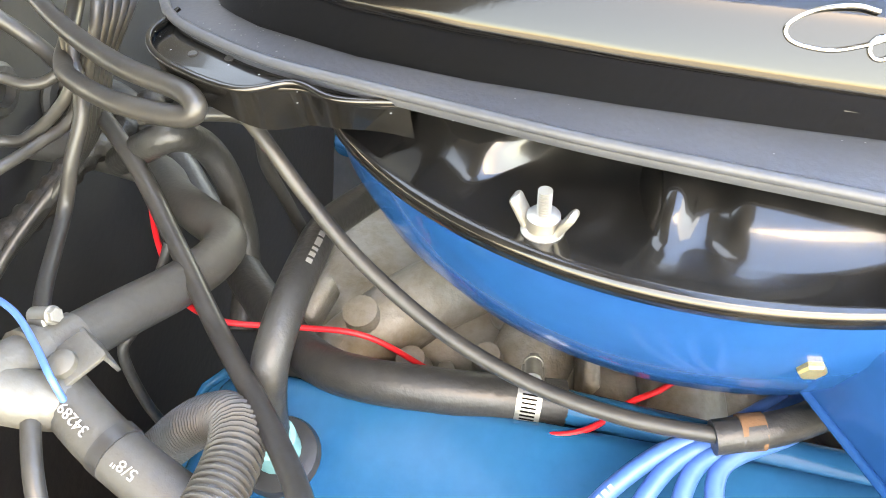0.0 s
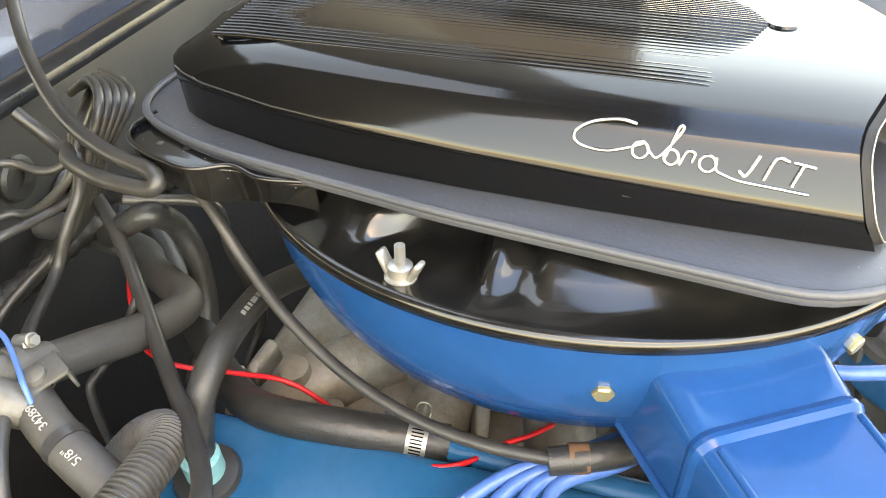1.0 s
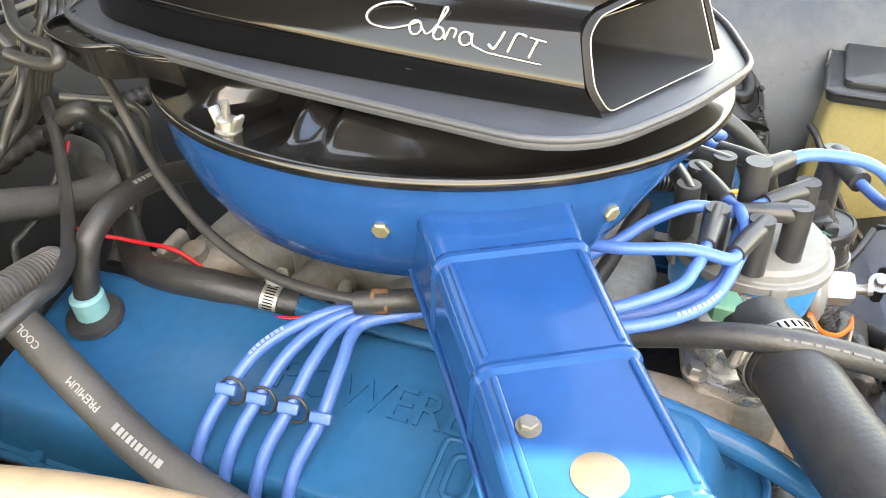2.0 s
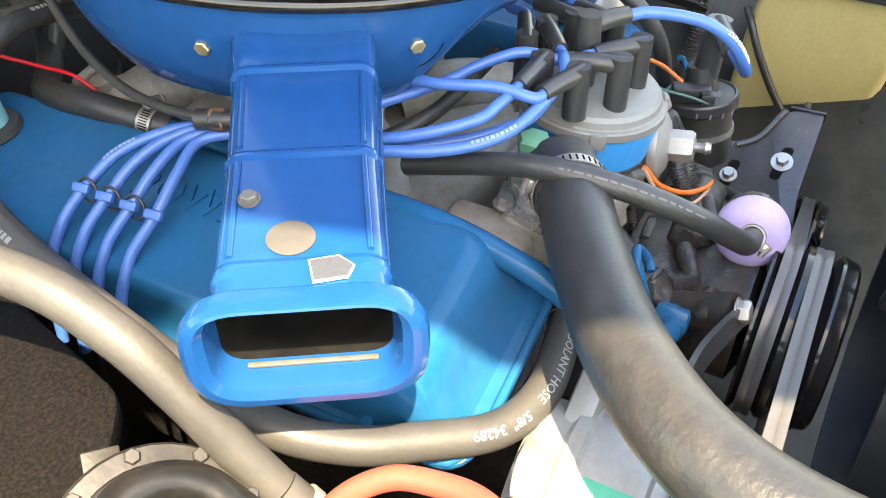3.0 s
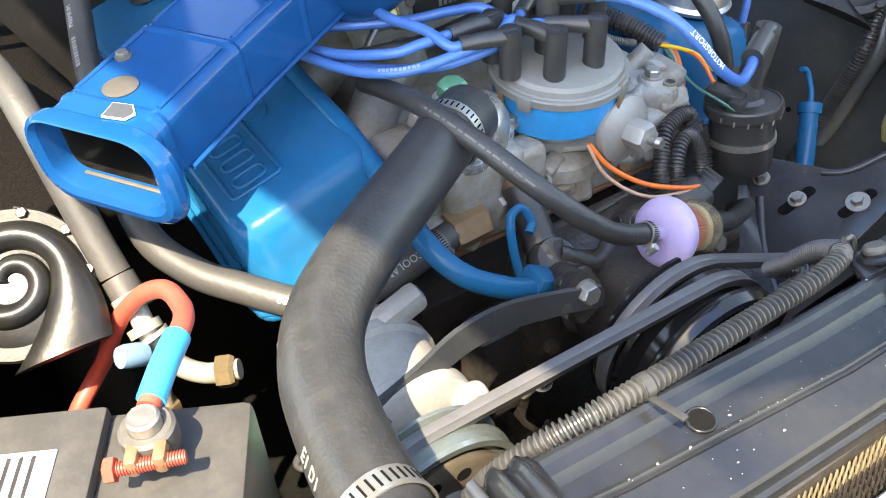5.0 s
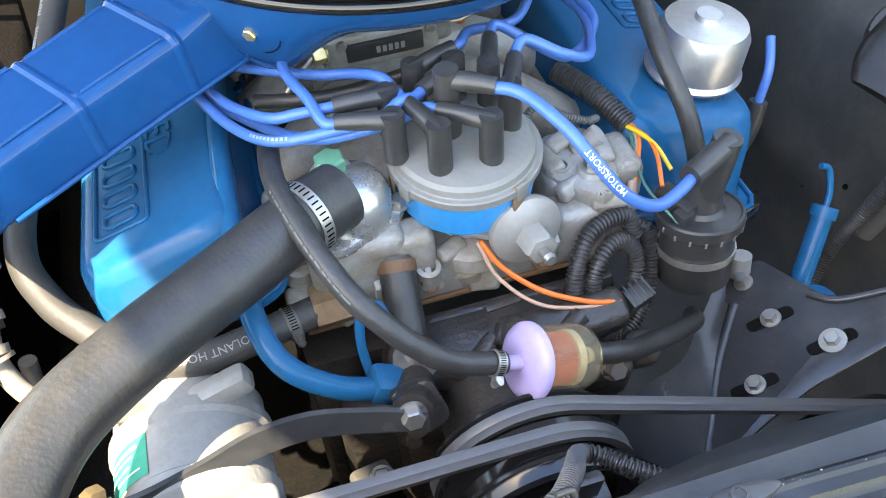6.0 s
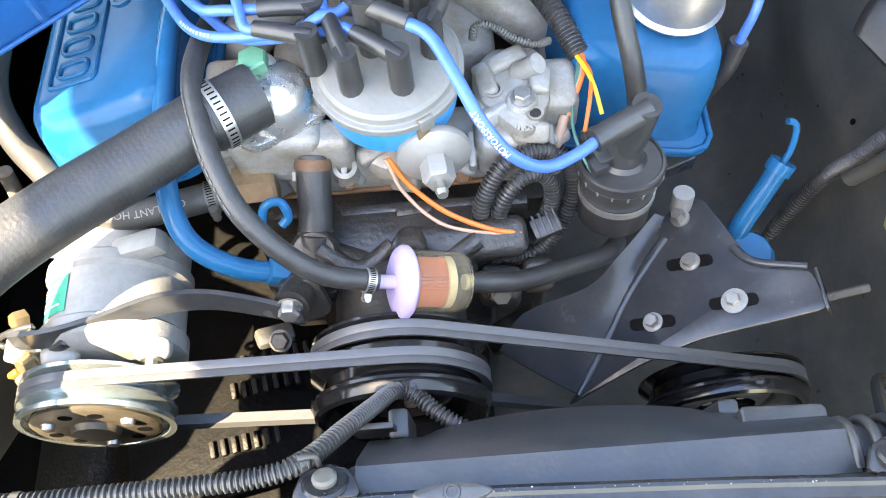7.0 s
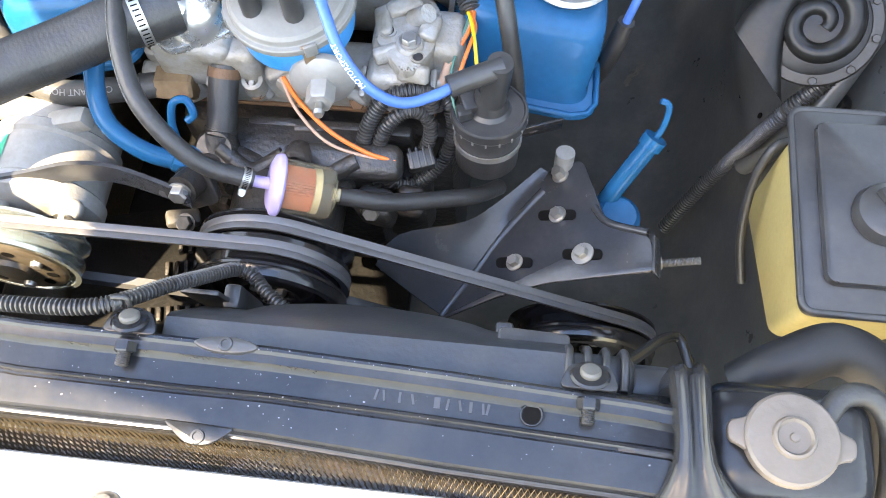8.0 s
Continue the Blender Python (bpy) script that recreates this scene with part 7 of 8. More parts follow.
part("tie_tail", block((0.004, 0.022, 0.0016), pose(-0.1955, -0.572, 0.8985, -12, 0, 6), 0.0005), PLASTIC, loom)

# ---- driver side: coolant tank, horn ----
tank = thing("coolant_tank", (0.53, -0.375, 0.62), "yellowed plastic coolant tank under a black lid", "coolant tank")
bm = bmesh.new()
tl = []
for z, rise, x0, x1, y0, y1 in ((0.61, 0.058, 0.458, 0.585, -0.445, -0.285), (0.63, 0.050, 0.455, 0.59, -0.45, -0.28), (0.72, 0.015, 0.455, 0.595, -0.458, -0.285), (0.782, 0, 0.455, 0.60, -0.462, -0.292)):
    o = rounded([(x0, y0), (x1, y0), (x1, y1), (x0, y1)], 0.012, 4)
    tl.append([bm.verts.new((a, b, z + rise * (y1 - b) / (y1 - y0))) for a, b in o])
for a, b in zip(tl, tl[1:]):
    for j in range(len(a)):
        bm.faces.new((a[j], a[(j + 1) % len(a)], b[(j + 1) % len(a)], b[j]))
bm.faces.new(tl[0])
bm.faces.new(tl[-1])
part("reservoir", bm, TANK, tank, "yellowed translucent plastic body")
lo = rounded([(0.445, -0.470), (0.605, -0.470), (0.605, -0.286), (0.445, -0.286)], 0.012, 4)
part("lid", prism(lo, Matrix.Translation((0, 0, 0.797)), 0.014, 0.003), PLASTIC, tank, "black plastic lid")
part("lid_rim", tube([(x, y, 0.795) for x, y in lo] + [(lo[0][0], lo[0][1], 0.795)], 0.0032, 8, 1), PLASTIC, tank)
part("lid_step", prism(rounded([(0.462, -0.448), (0.60, -0.448), (0.60, -0.302), (0.462, -0.302)], 0.01, 4), Matrix.Translation((0, 0, 0.806)), 0.010, 0.003), PLASTIC, tank)
part("filler_cap", lathe([(0, 0), (0.026, 0), (0.027, 0.004), (0.024, 0.012), (0.018, 0.016), (0, 0.016)], (0.510, -0.388, 0.805), (0, 0, 1), 32), PLASTIC, tank)
part("cap_grip", block((0.008, 0.034, 0.010), pose(0.510, -0.388, 0.823, 0, 0, 30), 0.002), PLASTIC, tank)
part("bracket", block((0.014, 0.003, 0.026), pose(0.53, -0.283, 0.800), 0.001), VALVE, tank)
tube_t = thing("tank_hose", (0.45, -0.33, 0.66), "thin black hose curled beside the tank", "hose")
part("hose", tube([(0.470, -0.28, 0.74), (0.448, -0.29, 0.735), (0.438, -0.31, 0.70), (0.440, -0.34, 0.65), (0.45, -0.37, 0.61)], 0.0045, 12, 8), HOSE, tube_t)
lowhose = thing("lower_hose", (0.48, -0.52, 0.75), "thick black moulded hose below the tank", "hose")
part("hose", tube([(0.40, -0.53, 0.78), (0.43, -0.515, 0.80), (0.47, -0.50, 0.80), (0.51, -0.52, 0.78), (0.53, -0.58, 0.74)], 0.020, 18, 8), FIREPAINT, lowhose)


# small openings, bolts and scrapes of the driver's inner fender
fit = thing("apron_fittings", (0.50, -0.14, 0.57), "dusty bolts and small openings in the inner fender", "fastener", kind="structure")
for p in ((0.4890, -0.141, 0.565), (0.4765, 0.005, 0.562)):
    # no opening is cut; a dark disc stands for its shade
    part("opening", lathe([(0, 0.0), (0.0034, 0.0), (0.0034, 0.0015), (0, 0.0015)], p, (-0.93, 0, 0.36), 16), HOLE_SHADE, fit, "small dark disc for the shade in a round opening")
for x, y, z, r in ((0.531, -0.2085, 0.690, 0.0085), (0.545, -0.136, 0.747, 0.0085), (0.531, -0.115, 0.728, 0.0065), (0.536, -0.144, 0.727, 0.0060)):
    part("apron_bolt", hexbolt((x, y, z), (-0.90, -0.1, 0.42), r, 0.007, r * 1.5), HORNRIM, fit, "dusty black bolt with washer")
rng = random.Random(21)
verts, faces = [], []
for k in range(46):
    q = rng.random()
    x, y, z = 0.385 - 0.024 * q + rng.gauss(0, 0.002), 0.088 - 0.032 * q + rng.gauss(0, 0.003), 0.3275 - 0.008 * q
    z += 0.008
    b = len(verts)
    w = rng.uniform(0.0008, 0.0035)
    verts += [(x - w, y - w, z - 0.002), (x + w, y - w * 0.3, z + 0.001), (x + w * 0.6, y + w, z + 0.001), (x - w * 0.8, y + w * 0.7, z - 0.001)]
    faces.append((b, b + 1, b + 2, b + 3))
me = bpy.data.meshes.new("scrape")
me.from_pydata([Vector(v) - ROOT[fit.name] for v in verts], [], faces)
me.materials.append(DUSTED)
scr = new("scrape", me)
scr.parent = fit
tagged(scr, kind="stuff")


def facing(at, axis, right):
    """A pose whose z runs along the axis and whose x points near that way."""
    z = Vector(axis).normalized()
    x = Vector(right)
    x = (x - z * x.dot(z)).normalized()
    return Matrix.Translation(at) @ Matrix((x, z.cross(x), z)).transposed().to_4x4()


def horn(name, m, label, hand, bend=0.022, flare=0.020):
    """A snail horn: a dished back, a spiral duct that grows to a flat mouth, and its rim screws."""
    at = m @ Vector((0, 0, 0))
    root = thing(name, at, label, "horn")
    ax = m.to_3x3() @ Vector((0, 0, 1))
    part("back_dish", lathe([(0, -0.030), (0.030, -0.030), (0.042, -0.012), (0.052, -0.006), (0.052, 0.0), (0, 0.0)], at, ax, 40), HORNRIM, root)
    part("rim", lathe([(0.046, -0.003), (0.056, -0.003), (0.0565, 0.0), (0.055, 0.003), (0.046, 0.004)], at, ax, 40, closed=True), HORNRIM, root)
    for k in range(7):
        a = radians(40 + k * 38)
        part("rim_screw", hexbolt(m @ Vector((hand * 0.0515 * math.cos(a), 0.0515 * math.sin(a), 0.003)), ax, 0.0042, 0.004), HORNRIM, root)
    part("face", lathe([(0, 0.008), (0.020, 0.0075), (0.040, 0.005), (0.0475, 0.002), (0.0475, -0.001), (0, -0.001)], at, ax, 40), HORNBLACK, root)
    bm = bmesh.new()
    rings = []
    N, out = 96, 0.80
    for i in range(N + 1):
        q = i / N
        t = min(q, out)
        a = radians(52 + 520 * (out - t) / out)
        r = 0.0065 + 0.0315 * (t / out) ** 0.9
        w = 0.0070 + 0.0046 * t / out
        d = Vector((math.cos(a), math.sin(a), 0))
        c = d * r + Vector((0.0, 0, 0.005))
        rise = 0.0085 + 0.0050 * t / out
        if q > out:
            e = (q - out) / (1 - out)
            c = c + Vector((math.sin(a), -math.cos(a), 0)) * e * 0.062 - d * bend * e * e
            w += flare * e ** 1.3
            rise -= 0.004 * e
        c.x, d.x = hand * c.x, hand * d.x
        rings.append([bm.verts.new(m @ (c + d * w * math.cos(u) + Vector((0, 0, 1)) * rise * max(-0.3, math.sin(u)))) for u in [2 * math.pi * j / 18 for j in range(18)]])
    for a, b in zip(rings, rings[1:]):
        for j in range(18):
            bm.faces.new((a[j], a[(j + 1) % 18], b[(j + 1) % 18], b[j]))
    for r_ in (rings[0], rings[-1]):
        bm.faces.new(r_)
    part("spiral_duct", bm, HORNBLACK, root)
    part("mounting_strap", block((0.02, 0.09, 0.004), m @ pose(-hand * 0.02, 0.012, -0.031, 0, 0, 20), 0.001), HORNRIM, root)
    return root


horn("horn", facing((-0.4315, -0.183, 0.794), (-0.15, -0.55, 0.77), (0.572, -0.71, -0.40)), "black snail horn with a dusty rim of screws", 1, 0.024, 0.023)
horn("horn", facing((0.482, -0.176, 0.772), (-0.25, -0.55, 0.8), (1, 0, 0)), "black snail horn fixed to the inner fender", -1, 0.040, 0.030)
horn_wire = thing("horn_wire", (-0.455, -0.13, 0.80), "thin green and tan wire on the horn terminal", "wire")
part("terminal", tube([(-0.440, -0.148, 0.792), (-0.455, -0.125, 0.815)], 0.0055, 12, 3), PLASTIC, horn_wire)
part("wire", tube([(-0.455, -0.124, 0.816), (-0.470, -0.128, 0.815), (-0.478, -0.145, 0.805), (-0.470, -0.165, 0.795)], 0.0014, 8, 6), GREENW, horn_wire)
plug = thing("wire_plug", (-0.50, -0.19, 0.79), "lime green boot on a white wire plug", "connector")
part("boot", tube([(-0.472, -0.130, 0.80), (-0.478, -0.145, 0.798), (-0.482, -0.158, 0.795)], 0.006, 12, 5, taper=0.7), LIME, plug)
part("plug_body", block((0.014, 0.022, 0.012), pose(-0.487, -0.174, 0.792, 0, 0, 20), 0.003), VAC, plug)
# ---- battery ----
bat = thing("battery", (-0.44, -0.42, 0.62), "black car battery with a grey top and clamp terminal", "battery")
MB = pose(-0.452, -0.408, 0.70, 0, 0, -27)
part("case", block((0.185, 0.17, 0.19), MB, 0.006), BATTERY, bat)
part("top_step", block((0.10, 0.165, 0.012), MB @ Matrix.Translation((-0.042, 0.0, 0.099)), 0.003), BATTERY, bat)
part("sticker", block((0.06, 0.045, 0.001), MB @ Matrix.Translation((-0.045, 0.03, 0.1058)), 0), LABEL_WHITE, bat, "white label with dark bars")
for k in range(6):
    part("sticker_bar", block((0.0022, 0.038, 0.0008), MB @ Matrix.Translation((-0.062 + k * 0.007, 0.03, 0.1066)), 0), PLASTIC, bat)
clampT = thing("battery_terminal", (-0.394, -0.385, 0.80), "corroded battery clamp with orange bolt and spiral post", "battery terminal")
TP = Vector((-0.394, -0.385, 0.806))
part("post", lathe([(0, 0), (0.0105, 0), (0.0095, 0.028), (0.008, 0.0295), (0.006, 0.029), (0.004, 0.0297), (0, 0.029)], TP, (0, 0, 1), 28), ZINC, clampT)
part("collar", lathe([(0.010, 0.004), (0.016, 0.004), (0.0165, 0.008), (0.016, 0.019), (0.014, 0.021), (0.010, 0.021)], TP, (0, 0, 1), 28, closed=True), VALVE, clampT)
for s in (-1, 1):
    part("jaw", block((0.008, 0.015, 0.014), Matrix.Translation(TP + Vector((-0.006 + s * 0.007, -0.016 - s * 0.003, 0.014))) @ pose(0, 0, 0, 0, 0, -27), 0.003), BROWN, clampT)
part("clamp_bolt", tube([TP + Vector((-0.024, -0.013, 0.014)), TP + Vector((0.012, -0.027, 0.014))], 0.0038, 12, 4, rib=0.0005, pitch=0.0016), RED, clampT, "orange corroded bolt")
part("bolt_head", hexbolt(TP + Vector((-0.022, -0.014, 0.014)), (-0.9, 0.4, 0), 0.0075, 0.007), RED, clampT)
rc = thing("battery_cable", (-0.40, -0.34, 0.82), "thick red battery cable with a blue shrink sleeve", "battery cable")
RC = [(-0.389, -0.376, 0.829), (-0.371, -0.352, 0.830), (-0.356, -0.332, 0.828), (-0.346, -0.312, 0.822), (-0.3432, -0.290, 0.815), (-0.3460, -0.2650, 0.8075), (-0.357, -0.244, 0.793), (-0.3713, -0.2299, 0.773), (-0.3813, -0.2228, 0.7559), (-0.3979, -0.2150, 0.7226), (-0.410, -0.212, 0.705), (-0.425, -0.220, 0.695), (-0.4438, -0.2372, 0.6895), (-0.49, -0.27, 0.685)]
part("cable", tube(RC, 0.0068, 14, 8), RED, rc)
part("sleeve", tube([(-0.386, -0.372, 0.829), (-0.371, -0.352, 0.8302), (-0.3565, -0.3325, 0.8283)], 0.0086, 16, 5), SHRINK, rc, "bright blue shrink sleeve")
part("lug", tube([(-0.394, -0.383, 0.822), (-0.390, -0.374, 0.828)], 0.008, 14, 3), BRASS, rc)

# ---- cables at the firewall and over the engine ----
def cable(name, pts, r, label, material=None, category="cable", group="", **kw):
    root = thing(name, pts[len(pts) // 2], label, category, group)
    part("sheath", tube(pts, r, 10, 7, **kw), material or CABLE, root)
    return root


XC = [(-0.095, 0.245, 0.955), (-0.116, 0.211, 0.944), (-0.132, 0.180, 0.915), (-0.148, 0.148, 0.892), (-0.165, 0.105, 0.873), (-0.178, 0.06, 0.864), (-0.186, 0.015, 0.864), (-0.188, -0.031, 0.868)]
cable("control_cable", XC, 0.0038, "slim black cable crossing below the air cleaner")
cl = thing("vacuum_line", (-0.17, -0.05, 0.86), "black rubber sleeve with brown wire tie", "vacuum hose")
part("sleeve", tube([(-0.188, -0.018, 0.865), (-0.178, -0.045, 0.867), (-0.155, -0.075, 0.862)], 0.0078, 12, 6), HOSE, cl)
part("tie", tube([(-0.184, -0.028, 0.866), (-0.181, -0.038, 0.8665)], 0.0084, 12, 3), RUST, cl)
cable("loom_cable", [(-0.03, 0.42, 0.93), (-0.03, 0.385, 0.90), (-0.085, 0.310, 0.885), (-0.133, 0.260, 0.869), (-0.180, 0.215, 0.863), (-0.232, 0.165, 0.877), (-0.275, 0.130, 0.897), (-0.300, 0.120, 0.905), (-0.330, 0.122, 0.902), (-0.37, 0.136, 0.895), (-0.43, 0.17, 0.87), (-0.50, 0.22, 0.83)], 0.0052, "thick black loom cable hanging over the valve cover")
cable("loom_cable", [(0.0414, 0.46, 0.991), (0.0093, 0.43, 0.9633), (-0.040, 0.375, 0.955), (-0.0864, 0.320, 0.9624), (-0.128, 0.262, 0.974), (-0.1500, 0.2165, 0.9800), (-0.1560, 0.2155, 0.9730), (-0.1470, 0.255, 0.968), (-0.115, 0.302, 0.953), (-0.0852, 0.330, 0.9395), (-0.055, 0.348, 0.933), (-0.0263, 0.360, 0.9358), (0.02, 0.385, 0.93), (0.0704, 0.40, 0.912)], 0.0050, "black loom cable looped at the firewall")
for k in range(5):
    cable("bundled_wire", [(-0.19 - 0.012 * k, 0.41, 0.80 - 0.012 * k), (-0.12 - 0.004 * k, 0.38, 0.83), (-0.085 + 0.004 * k, 0.345, 0.875), (-0.078 + 0.006 * k, 0.325, 0.925), (-0.062 + 0.008 * k, 0.315, 0.965 - 0.003 * k), (-0.03 + 0.008 * k, 0.345, 0.965 - 0.004 * k), (0.01 + 0.01 * k, 0.40, 0.93)], 0.0034, "thin black wire in a firewall bundle", group="firewall wires")
cable("hanging_cable", [(-0.07, 0.335, 0.945), (-0.0946, 0.32, 0.9205), (-0.112, 0.325, 0.895), (-0.1258, 0.33, 0.8705), (-0.158, 0.316, 0.872), (-0.1899, 0.30, 0.8765), (-0.2535, 0.26, 0.8885), (-0.2875, 0.24, 0.8762), (-0.31, 0.225, 0.84)], 0.0042, "black cable hanging past the heater valve")
for pts in ([(-0.13, 0.42, 0.915), (-0.0765, 0.40, 0.9148), (-0.068, 0.375, 0.908), (-0.0591, 0.36, 0.9116), (-0.04, 0.35, 0.925)], [(-0.16, 0.40, 0.885), (-0.1098, 0.38, 0.8943), (-0.0994, 0.36, 0.8961), (-0.0885, 0.33, 0.924), (-0.07, 0.33, 0.95)], [(-0.18, 0.385, 0.89), (-0.1328, 0.36, 0.8971), (-0.105, 0.35, 0.897), (-0.0808, 0.34, 0.9021), (-0.06, 0.335, 0.93)]):
    cable("firewall_wire", pts, 0.0034, "slim black wire leaving the firewall bundle", group="firewall wires")
cable("vacuum_hose", [(-0.135, 0.262, 0.87), (-0.1536, 0.27, 0.8438), (-0.168, 0.277, 0.832), (-0.1779, 0.28, 0.8234), (-0.182, 0.275, 0.79), (-0.18, 0.27, 0.76)], 0.0030, "thin black hose hanging behind the valve cover", HOSE, "hose")
cable("heater_pipe", [(-0.070, 0.330, 0.862), (-0.083, 0.298, 0.888), (-0.080, 0.280, 0.896), (-0.062, 0.276, 0.877), (-0.060, 0.267, 0.852), (-0.068, 0.260, 0.818), (-0.086, 0.255, 0.794), (-0.112, 0.250, 0.775)], 0.0088, "black moulded heater hose bent down by the firewall", HOSE, "heater hose")
cable("loom_cable", [(-0.08, 0.30, 0.905), (-0.053, 0.250, 0.893), (-0.044, 0.248, 0.850), (-0.024, 0.248, 0.797), (-0.012, 0.250, 0.757), (-0.03, 0.26, 0.72)], 0.0040, "slim black cable hanging behind the carburettor")
co = thing("corrugated_conduit", (-0.26, 0.19, 0.84), "grey corrugated conduit bent over the coolant hose", "conduit")
part("conduit", tube([(-0.215, 0.245, 0.80), (-0.218, 0.215, 0.838), (-0.225, 0.190, 0.862), (-0.240, 0.176, 0.873), (-0.265, 0.170, 0.880), (-0.30, 0.172, 0.880), (-0.345, 0.185, 0.868), (-0.40, 0.21, 0.84)], 0.0115, 16, 8, rib=0.0008, pitch=0.0032), HOSE_DUSTY, co)
cable("red_wire", [(-0.075, 0.31, 0.86), (-0.11, 0.29, 0.845), (-0.135, 0.268, 0.836), (-0.15, 0.25, 0.838), (-0.155, 0.225, 0.838), (-0.145, 0.19, 0.832), (-0.14, 0.155, 0.828), (-0.135, 0.12, 0.80)], 0.0017, "thin bright red wire crossing the intake", REDWIRE, "wire")
cable("red_wire", [(-0.160, 0.090, 0.806), (-0.169, 0.0758, 0.812), (-0.173, 0.0539, 0.820), (-0.1698, 0.0392, 0.822), (-0.1598, 0.0267, 0.822), (-0.1472, 0.017, 0.822), (-0.1346, 0.0014, 0.822), (-0.12, -0.01, 0.82)], 0.0017, "thin bright red wire looped by the hose clamp", REDWIRE, "wire")
cable("blue_wire", [(-0.20, 0.330, 0.905), (-0.214, 0.3005, 0.906), (-0.2228, 0.2802, 0.907), (-0.235, 0.2635, 0.905), (-0.2469, 0.2497, 0.903), (-0.252, 0.243, 0.890)], 0.0016, "thin bright blue wire beside the heater valve", WIRE, "wire")
cable("orange_wire", [(0.004, -0.290, 0.797), (0.018, -0.302, 0.775), (0.045, -0.318, 0.755), (0.080, -0.330, 0.742), (0.105, -0.332, 0.735)], 0.0022, "thin orange wire from the distributor", ORANGE, "wire")
cable("tan_wire", [(0.002, -0.290, 0.797), (0.014, -0.306, 0.768), (0.045, -0.326, 0.746), (0.10, -0.334, 0.735)], 0.0016, "thin tan wire from the distributor", TAN, "wire")
lm = thing("coil_loom", (0.12, -0.33, 0.70), "coiled corrugated black loom with a plug", "wiring loom")
def on_ring(deg, r, lift=0.0):
    a = radians(deg)
    return Vector((0.113, -0.302 - lift, 0.727 + lift * 0.5)) + Vector((0.84, 0.36, 0.03)) * 0.049 * r * math.cos(a) + Vector((0, 0.42, 0.86)) * 0.057 * r * math.sin(a)


part("conduit", tube([(0.139, -0.262, 0.757), (0.141, -0.268, 0.752)] + [on_ring(22 - k * 30, 1.0) for k in range(10)] + [on_ring(66, 0.95, 0.004), on_ring(40, 0.72, 0.006)], 0.0068, 12, 6, rib=0.0009, pitch=0.0034), LOOM, lm)
part("conduit", tube([on_ring(d, r, 0.007) for d, r in ((-88, 0.92), (-120, 0.80), (-150, 0.68), (180, 0.62), (150, 0.62), (120, 0.62), (90, 0.62), (60, 0.60), (30, 0.56), (0, 0.50), (-30, 0.45))], 0.0062, 12, 6, rib=0.0009, pitch=0.0034), LOOM, lm)
plug = part("plug", block((0.026, 0.018, 0.022), pose(0.126, -0.318, 0.715, 20, 0, 20), 0.003), PLASTIC, lm)
for k in range(4):
    part("plug_rib", block((0.0025, 0.020, 0.024), pose(0.117 + k * 0.006, -0.319 + k * 0.002, 0.715, 20, 0, 20), 0.0008), PLASTIC, plug)
part("conduit", tube([(0.128, -0.13, 0.812), (0.148, -0.168, 0.808), (0.164, -0.205, 0.797)], 0.009, 12, 8, rib=0.001, pitch=0.0036), LOOM, lm)
part("wire_sleeve", tube([(0.148, -0.250, 0.778), (0.144, -0.259, 0.769), (0.140, -0.266, 0.757)], 0.0042, 12, 4), TAN, lm, "brown wire sleeve")
for k, mt in enumerate((YELLOW, ORANGE, GREENW, TAN, ORANGE)):
    o = (k - 2) * 0.0016
    ends = ([(0.170 + o, -0.222, 0.800), (0.171, -0.242, 0.801), (0.175, -0.262, 0.792)], [(0.170, -0.225, 0.799), (0.166, -0.252, 0.802), (0.159, -0.278, 0.793)])
    e = [(0.164 + o, -0.204, 0.797)] + (ends[k] if k < 2 else [(0.163 + o, -0.220, 0.793 + o), (0.156 + o, -0.236, 0.787 + o), (0.148 + o * 0.6, -0.252, 0.777)])
    cable("loom_wire", e, 0.0018, "thin coloured wire leaving the loom", mt, "wire", "loom wires")
cable("loom_wire", [(0.164, -0.206, 0.795), (0.158, -0.23, 0.790), (0.152, -0.262, 0.785), (0.155, -0.288, 0.782), (0.162, -0.305, 0.776)], 0.0013, "thin dark green wire running to the coil", GREENW, "wire", "loom wires")
cable("dark_hose", [(0.195, -0.13, 0.885), (0.191, -0.19, 0.858), (0.194, -0.216, 0.840), (0.199, -0.231, 0.822), (0.204, -0.243, 0.799), (0.209, -0.250, 0.768), (0.213, -0.257, 0.73)], 0.0082, "black rubber hose in front of the blue valve cover", HOSE, "hose")
cable("apron_loom", [(0.532, -0.155, 0.728), (0.508, -0.204, 0.744), (0.4724, -0.2264, 0.7014), (0.463, -0.207, 0.605), (0.4607, -0.1817, 0.519), (0.435, -0.190, 0.445), (0.41, -0.21, 0.39)], 0.0080, "dusty corrugated loom along the inner fender", LOOM, "wiring loom", rib=0.0010, pitch=0.0040)
cable("apron_rail", [(0.552, -0.150, 0.745), (0.525, -0.192, 0.745), (0.498, -0.228, 0.698), (0.484, -0.220, 0.625), (0.470, -0.205, 0.560)], 0.0115, "smooth black rail behind the ribbed loom", APRON, "rail")
pl = thing("spark_plug_lead", (0.30, -0.17, 0.73), "blue ignition lead in a black sleeve beside the valve cover", "spark plug lead", "blue spark plug leads")
part("lead", tube([(0.3250, -0.1523, 0.8119), (0.3160, -0.1726, 0.7929), (0.3090, -0.1785, 0.7633), (0.3030, -0.1817, 0.7324)], 0.0042, 12, 6), WIRE, pl)
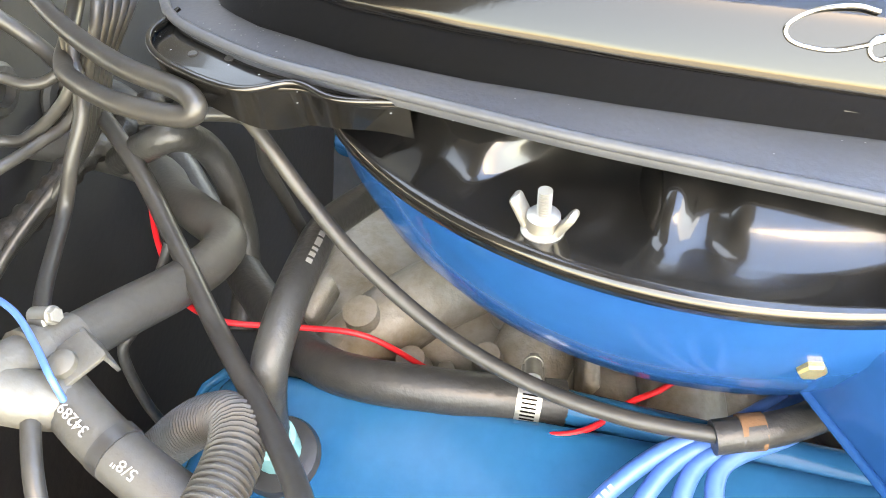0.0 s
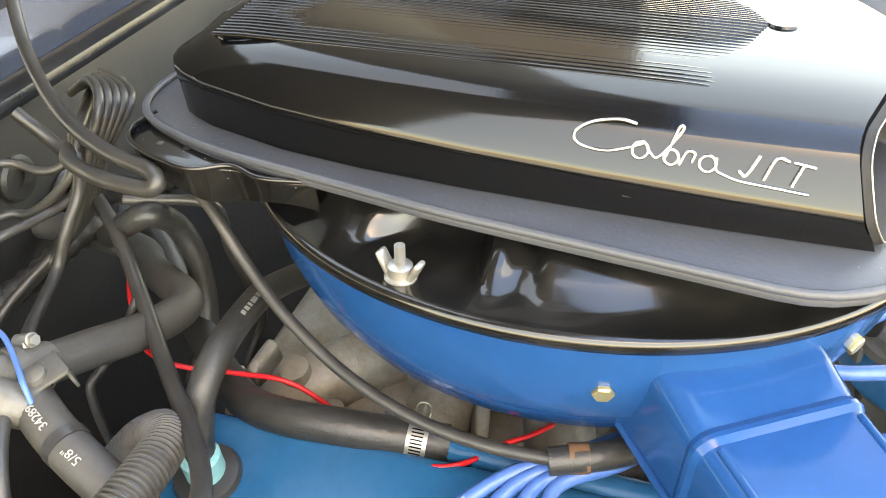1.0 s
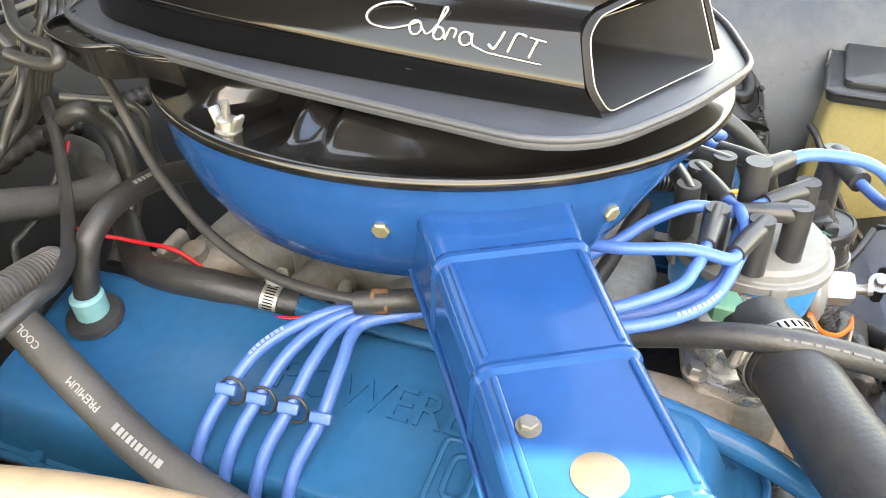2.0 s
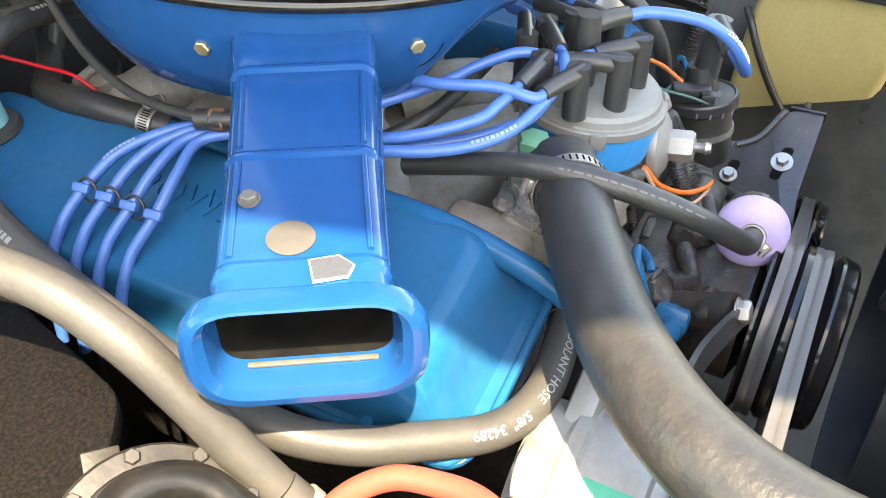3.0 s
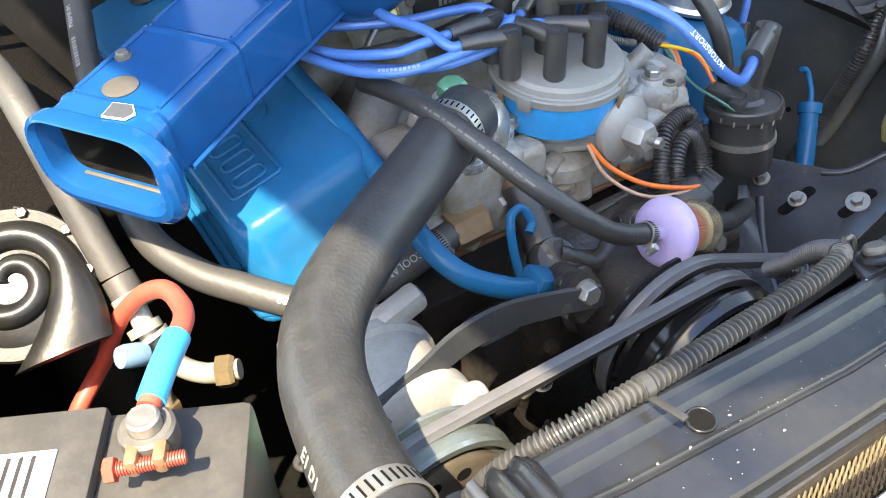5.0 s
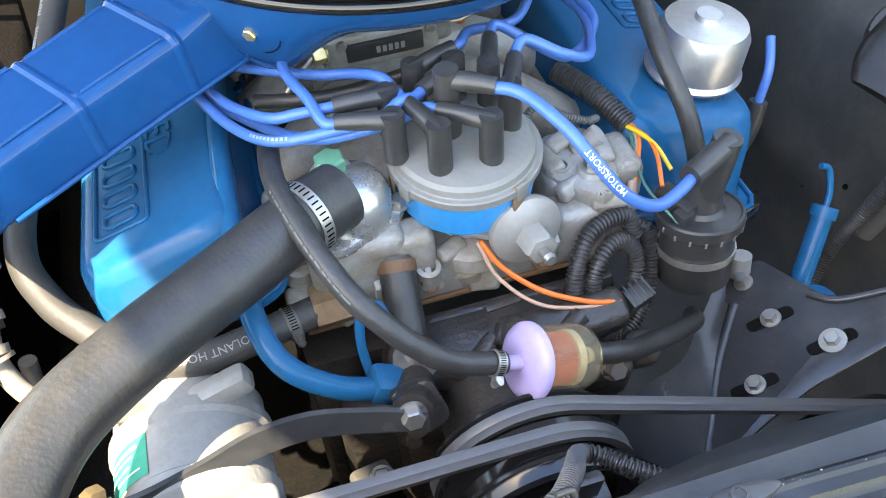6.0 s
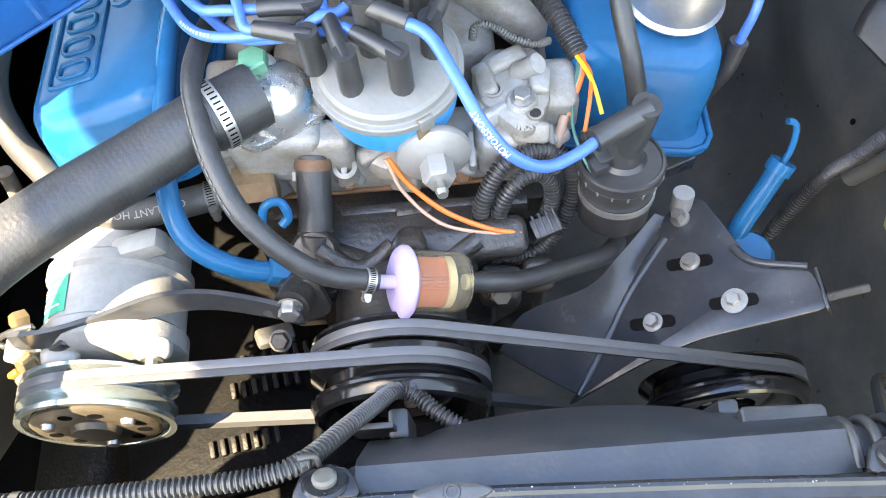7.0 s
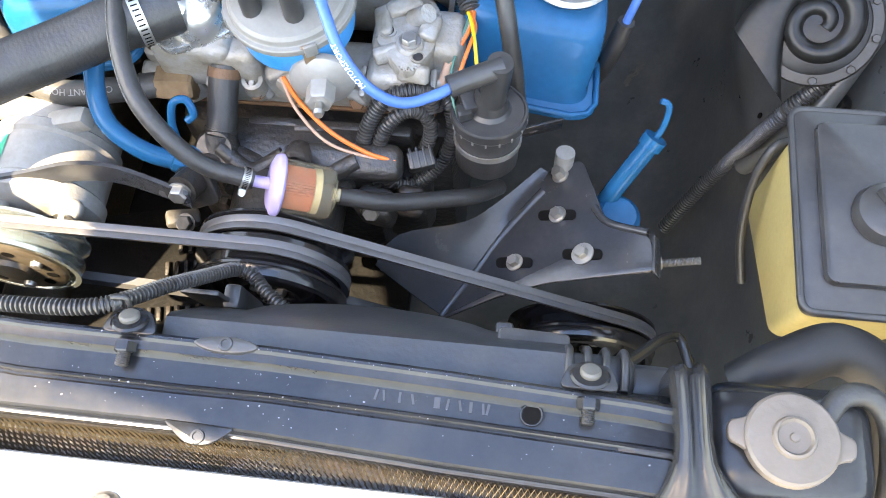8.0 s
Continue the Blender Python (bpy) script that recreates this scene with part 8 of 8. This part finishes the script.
part("sleeve", tube([(0.3090, -0.1785, 0.7633), (0.3030, -0.1817, 0.7324), (0.2970, -0.1699, 0.6835), (0.2880, -0.1667, 0.6508)], 0.0085, 14, 6, taper=1.25), PLASTIC, pl)
carb = thing("carburettor", (0, -0.03, 0.80), "worn cast carburettor below the air cleaner", "carburettor")
part("body", block((0.12, 0.10, 0.05), pose(0.0, 0.0, 0.835), 0.008, 3), ALLOY, carb)
part("bowl", block((0.100, 0.038, 0.034), pose(-0.018, -0.086, 0.856), 0.006, 3), ALLOY, carb)
plate_ = part("bowl_plate", block((0.066, 0.004, 0.016), pose(-0.016, -0.1065, 0.857), 0.001), PLASTIC, carb, "dark name plate")
for k in range(5):
    part("print_bar", block((0.0032, 0.0008, 0.006), pose(-0.022 + k * 0.0052, -0.1088, 0.857), 0), GREYPRINT, plate_)
part("fuel_inlet", hexbolt((-0.066, -0.098, 0.858), (-1, -0.3, 0.1), 0.0085, 0.012, 0.0095), BRASS, carb)
part("inlet_tube", tube([(-0.076, -0.101, 0.858), (-0.092, -0.108, 0.848), (-0.104, -0.115, 0.838)], 0.0035, 10, 4), ZINC, carb)
part("bowl_screw", hexbolt((0.024, -0.105, 0.866), (0, -1, 0), 0.0045, 0.004), ZINC, carb)
part("bowl_screw", hexbolt((-0.052, -0.105, 0.866), (0, -1, 0), 0.0045, 0.004), ZINC, carb)
part("needle_screw", lathe([(0, 0), (0.006, 0), (0.006, 0.010), (0.0045, 0.012), (0, 0.012)], (0.034, -0.092, 0.866), (0.3, -0.6, 0.6), 14), BRASS, carb)
part("red_knob", tube([(0.052, -0.098, 0.862), (0.050, -0.104, 0.876)], 0.005, 12, 3), RED, carb)
part("linkage", tube([(0.034, -0.105, 0.872), (0.045, -0.108, 0.868), (0.062, -0.105, 0.870)], 0.002, 8, 4), BRASS, carb)
cable("vacuum_hose", [(-0.13, -0.13, 0.848), (-0.10, -0.145, 0.852), (-0.07, -0.150, 0.852), (-0.03, -0.155, 0.858), (0.0, -0.16, 0.866)], 0.0060, "black vacuum hose in front of the carburettor", HOSE, "hose")
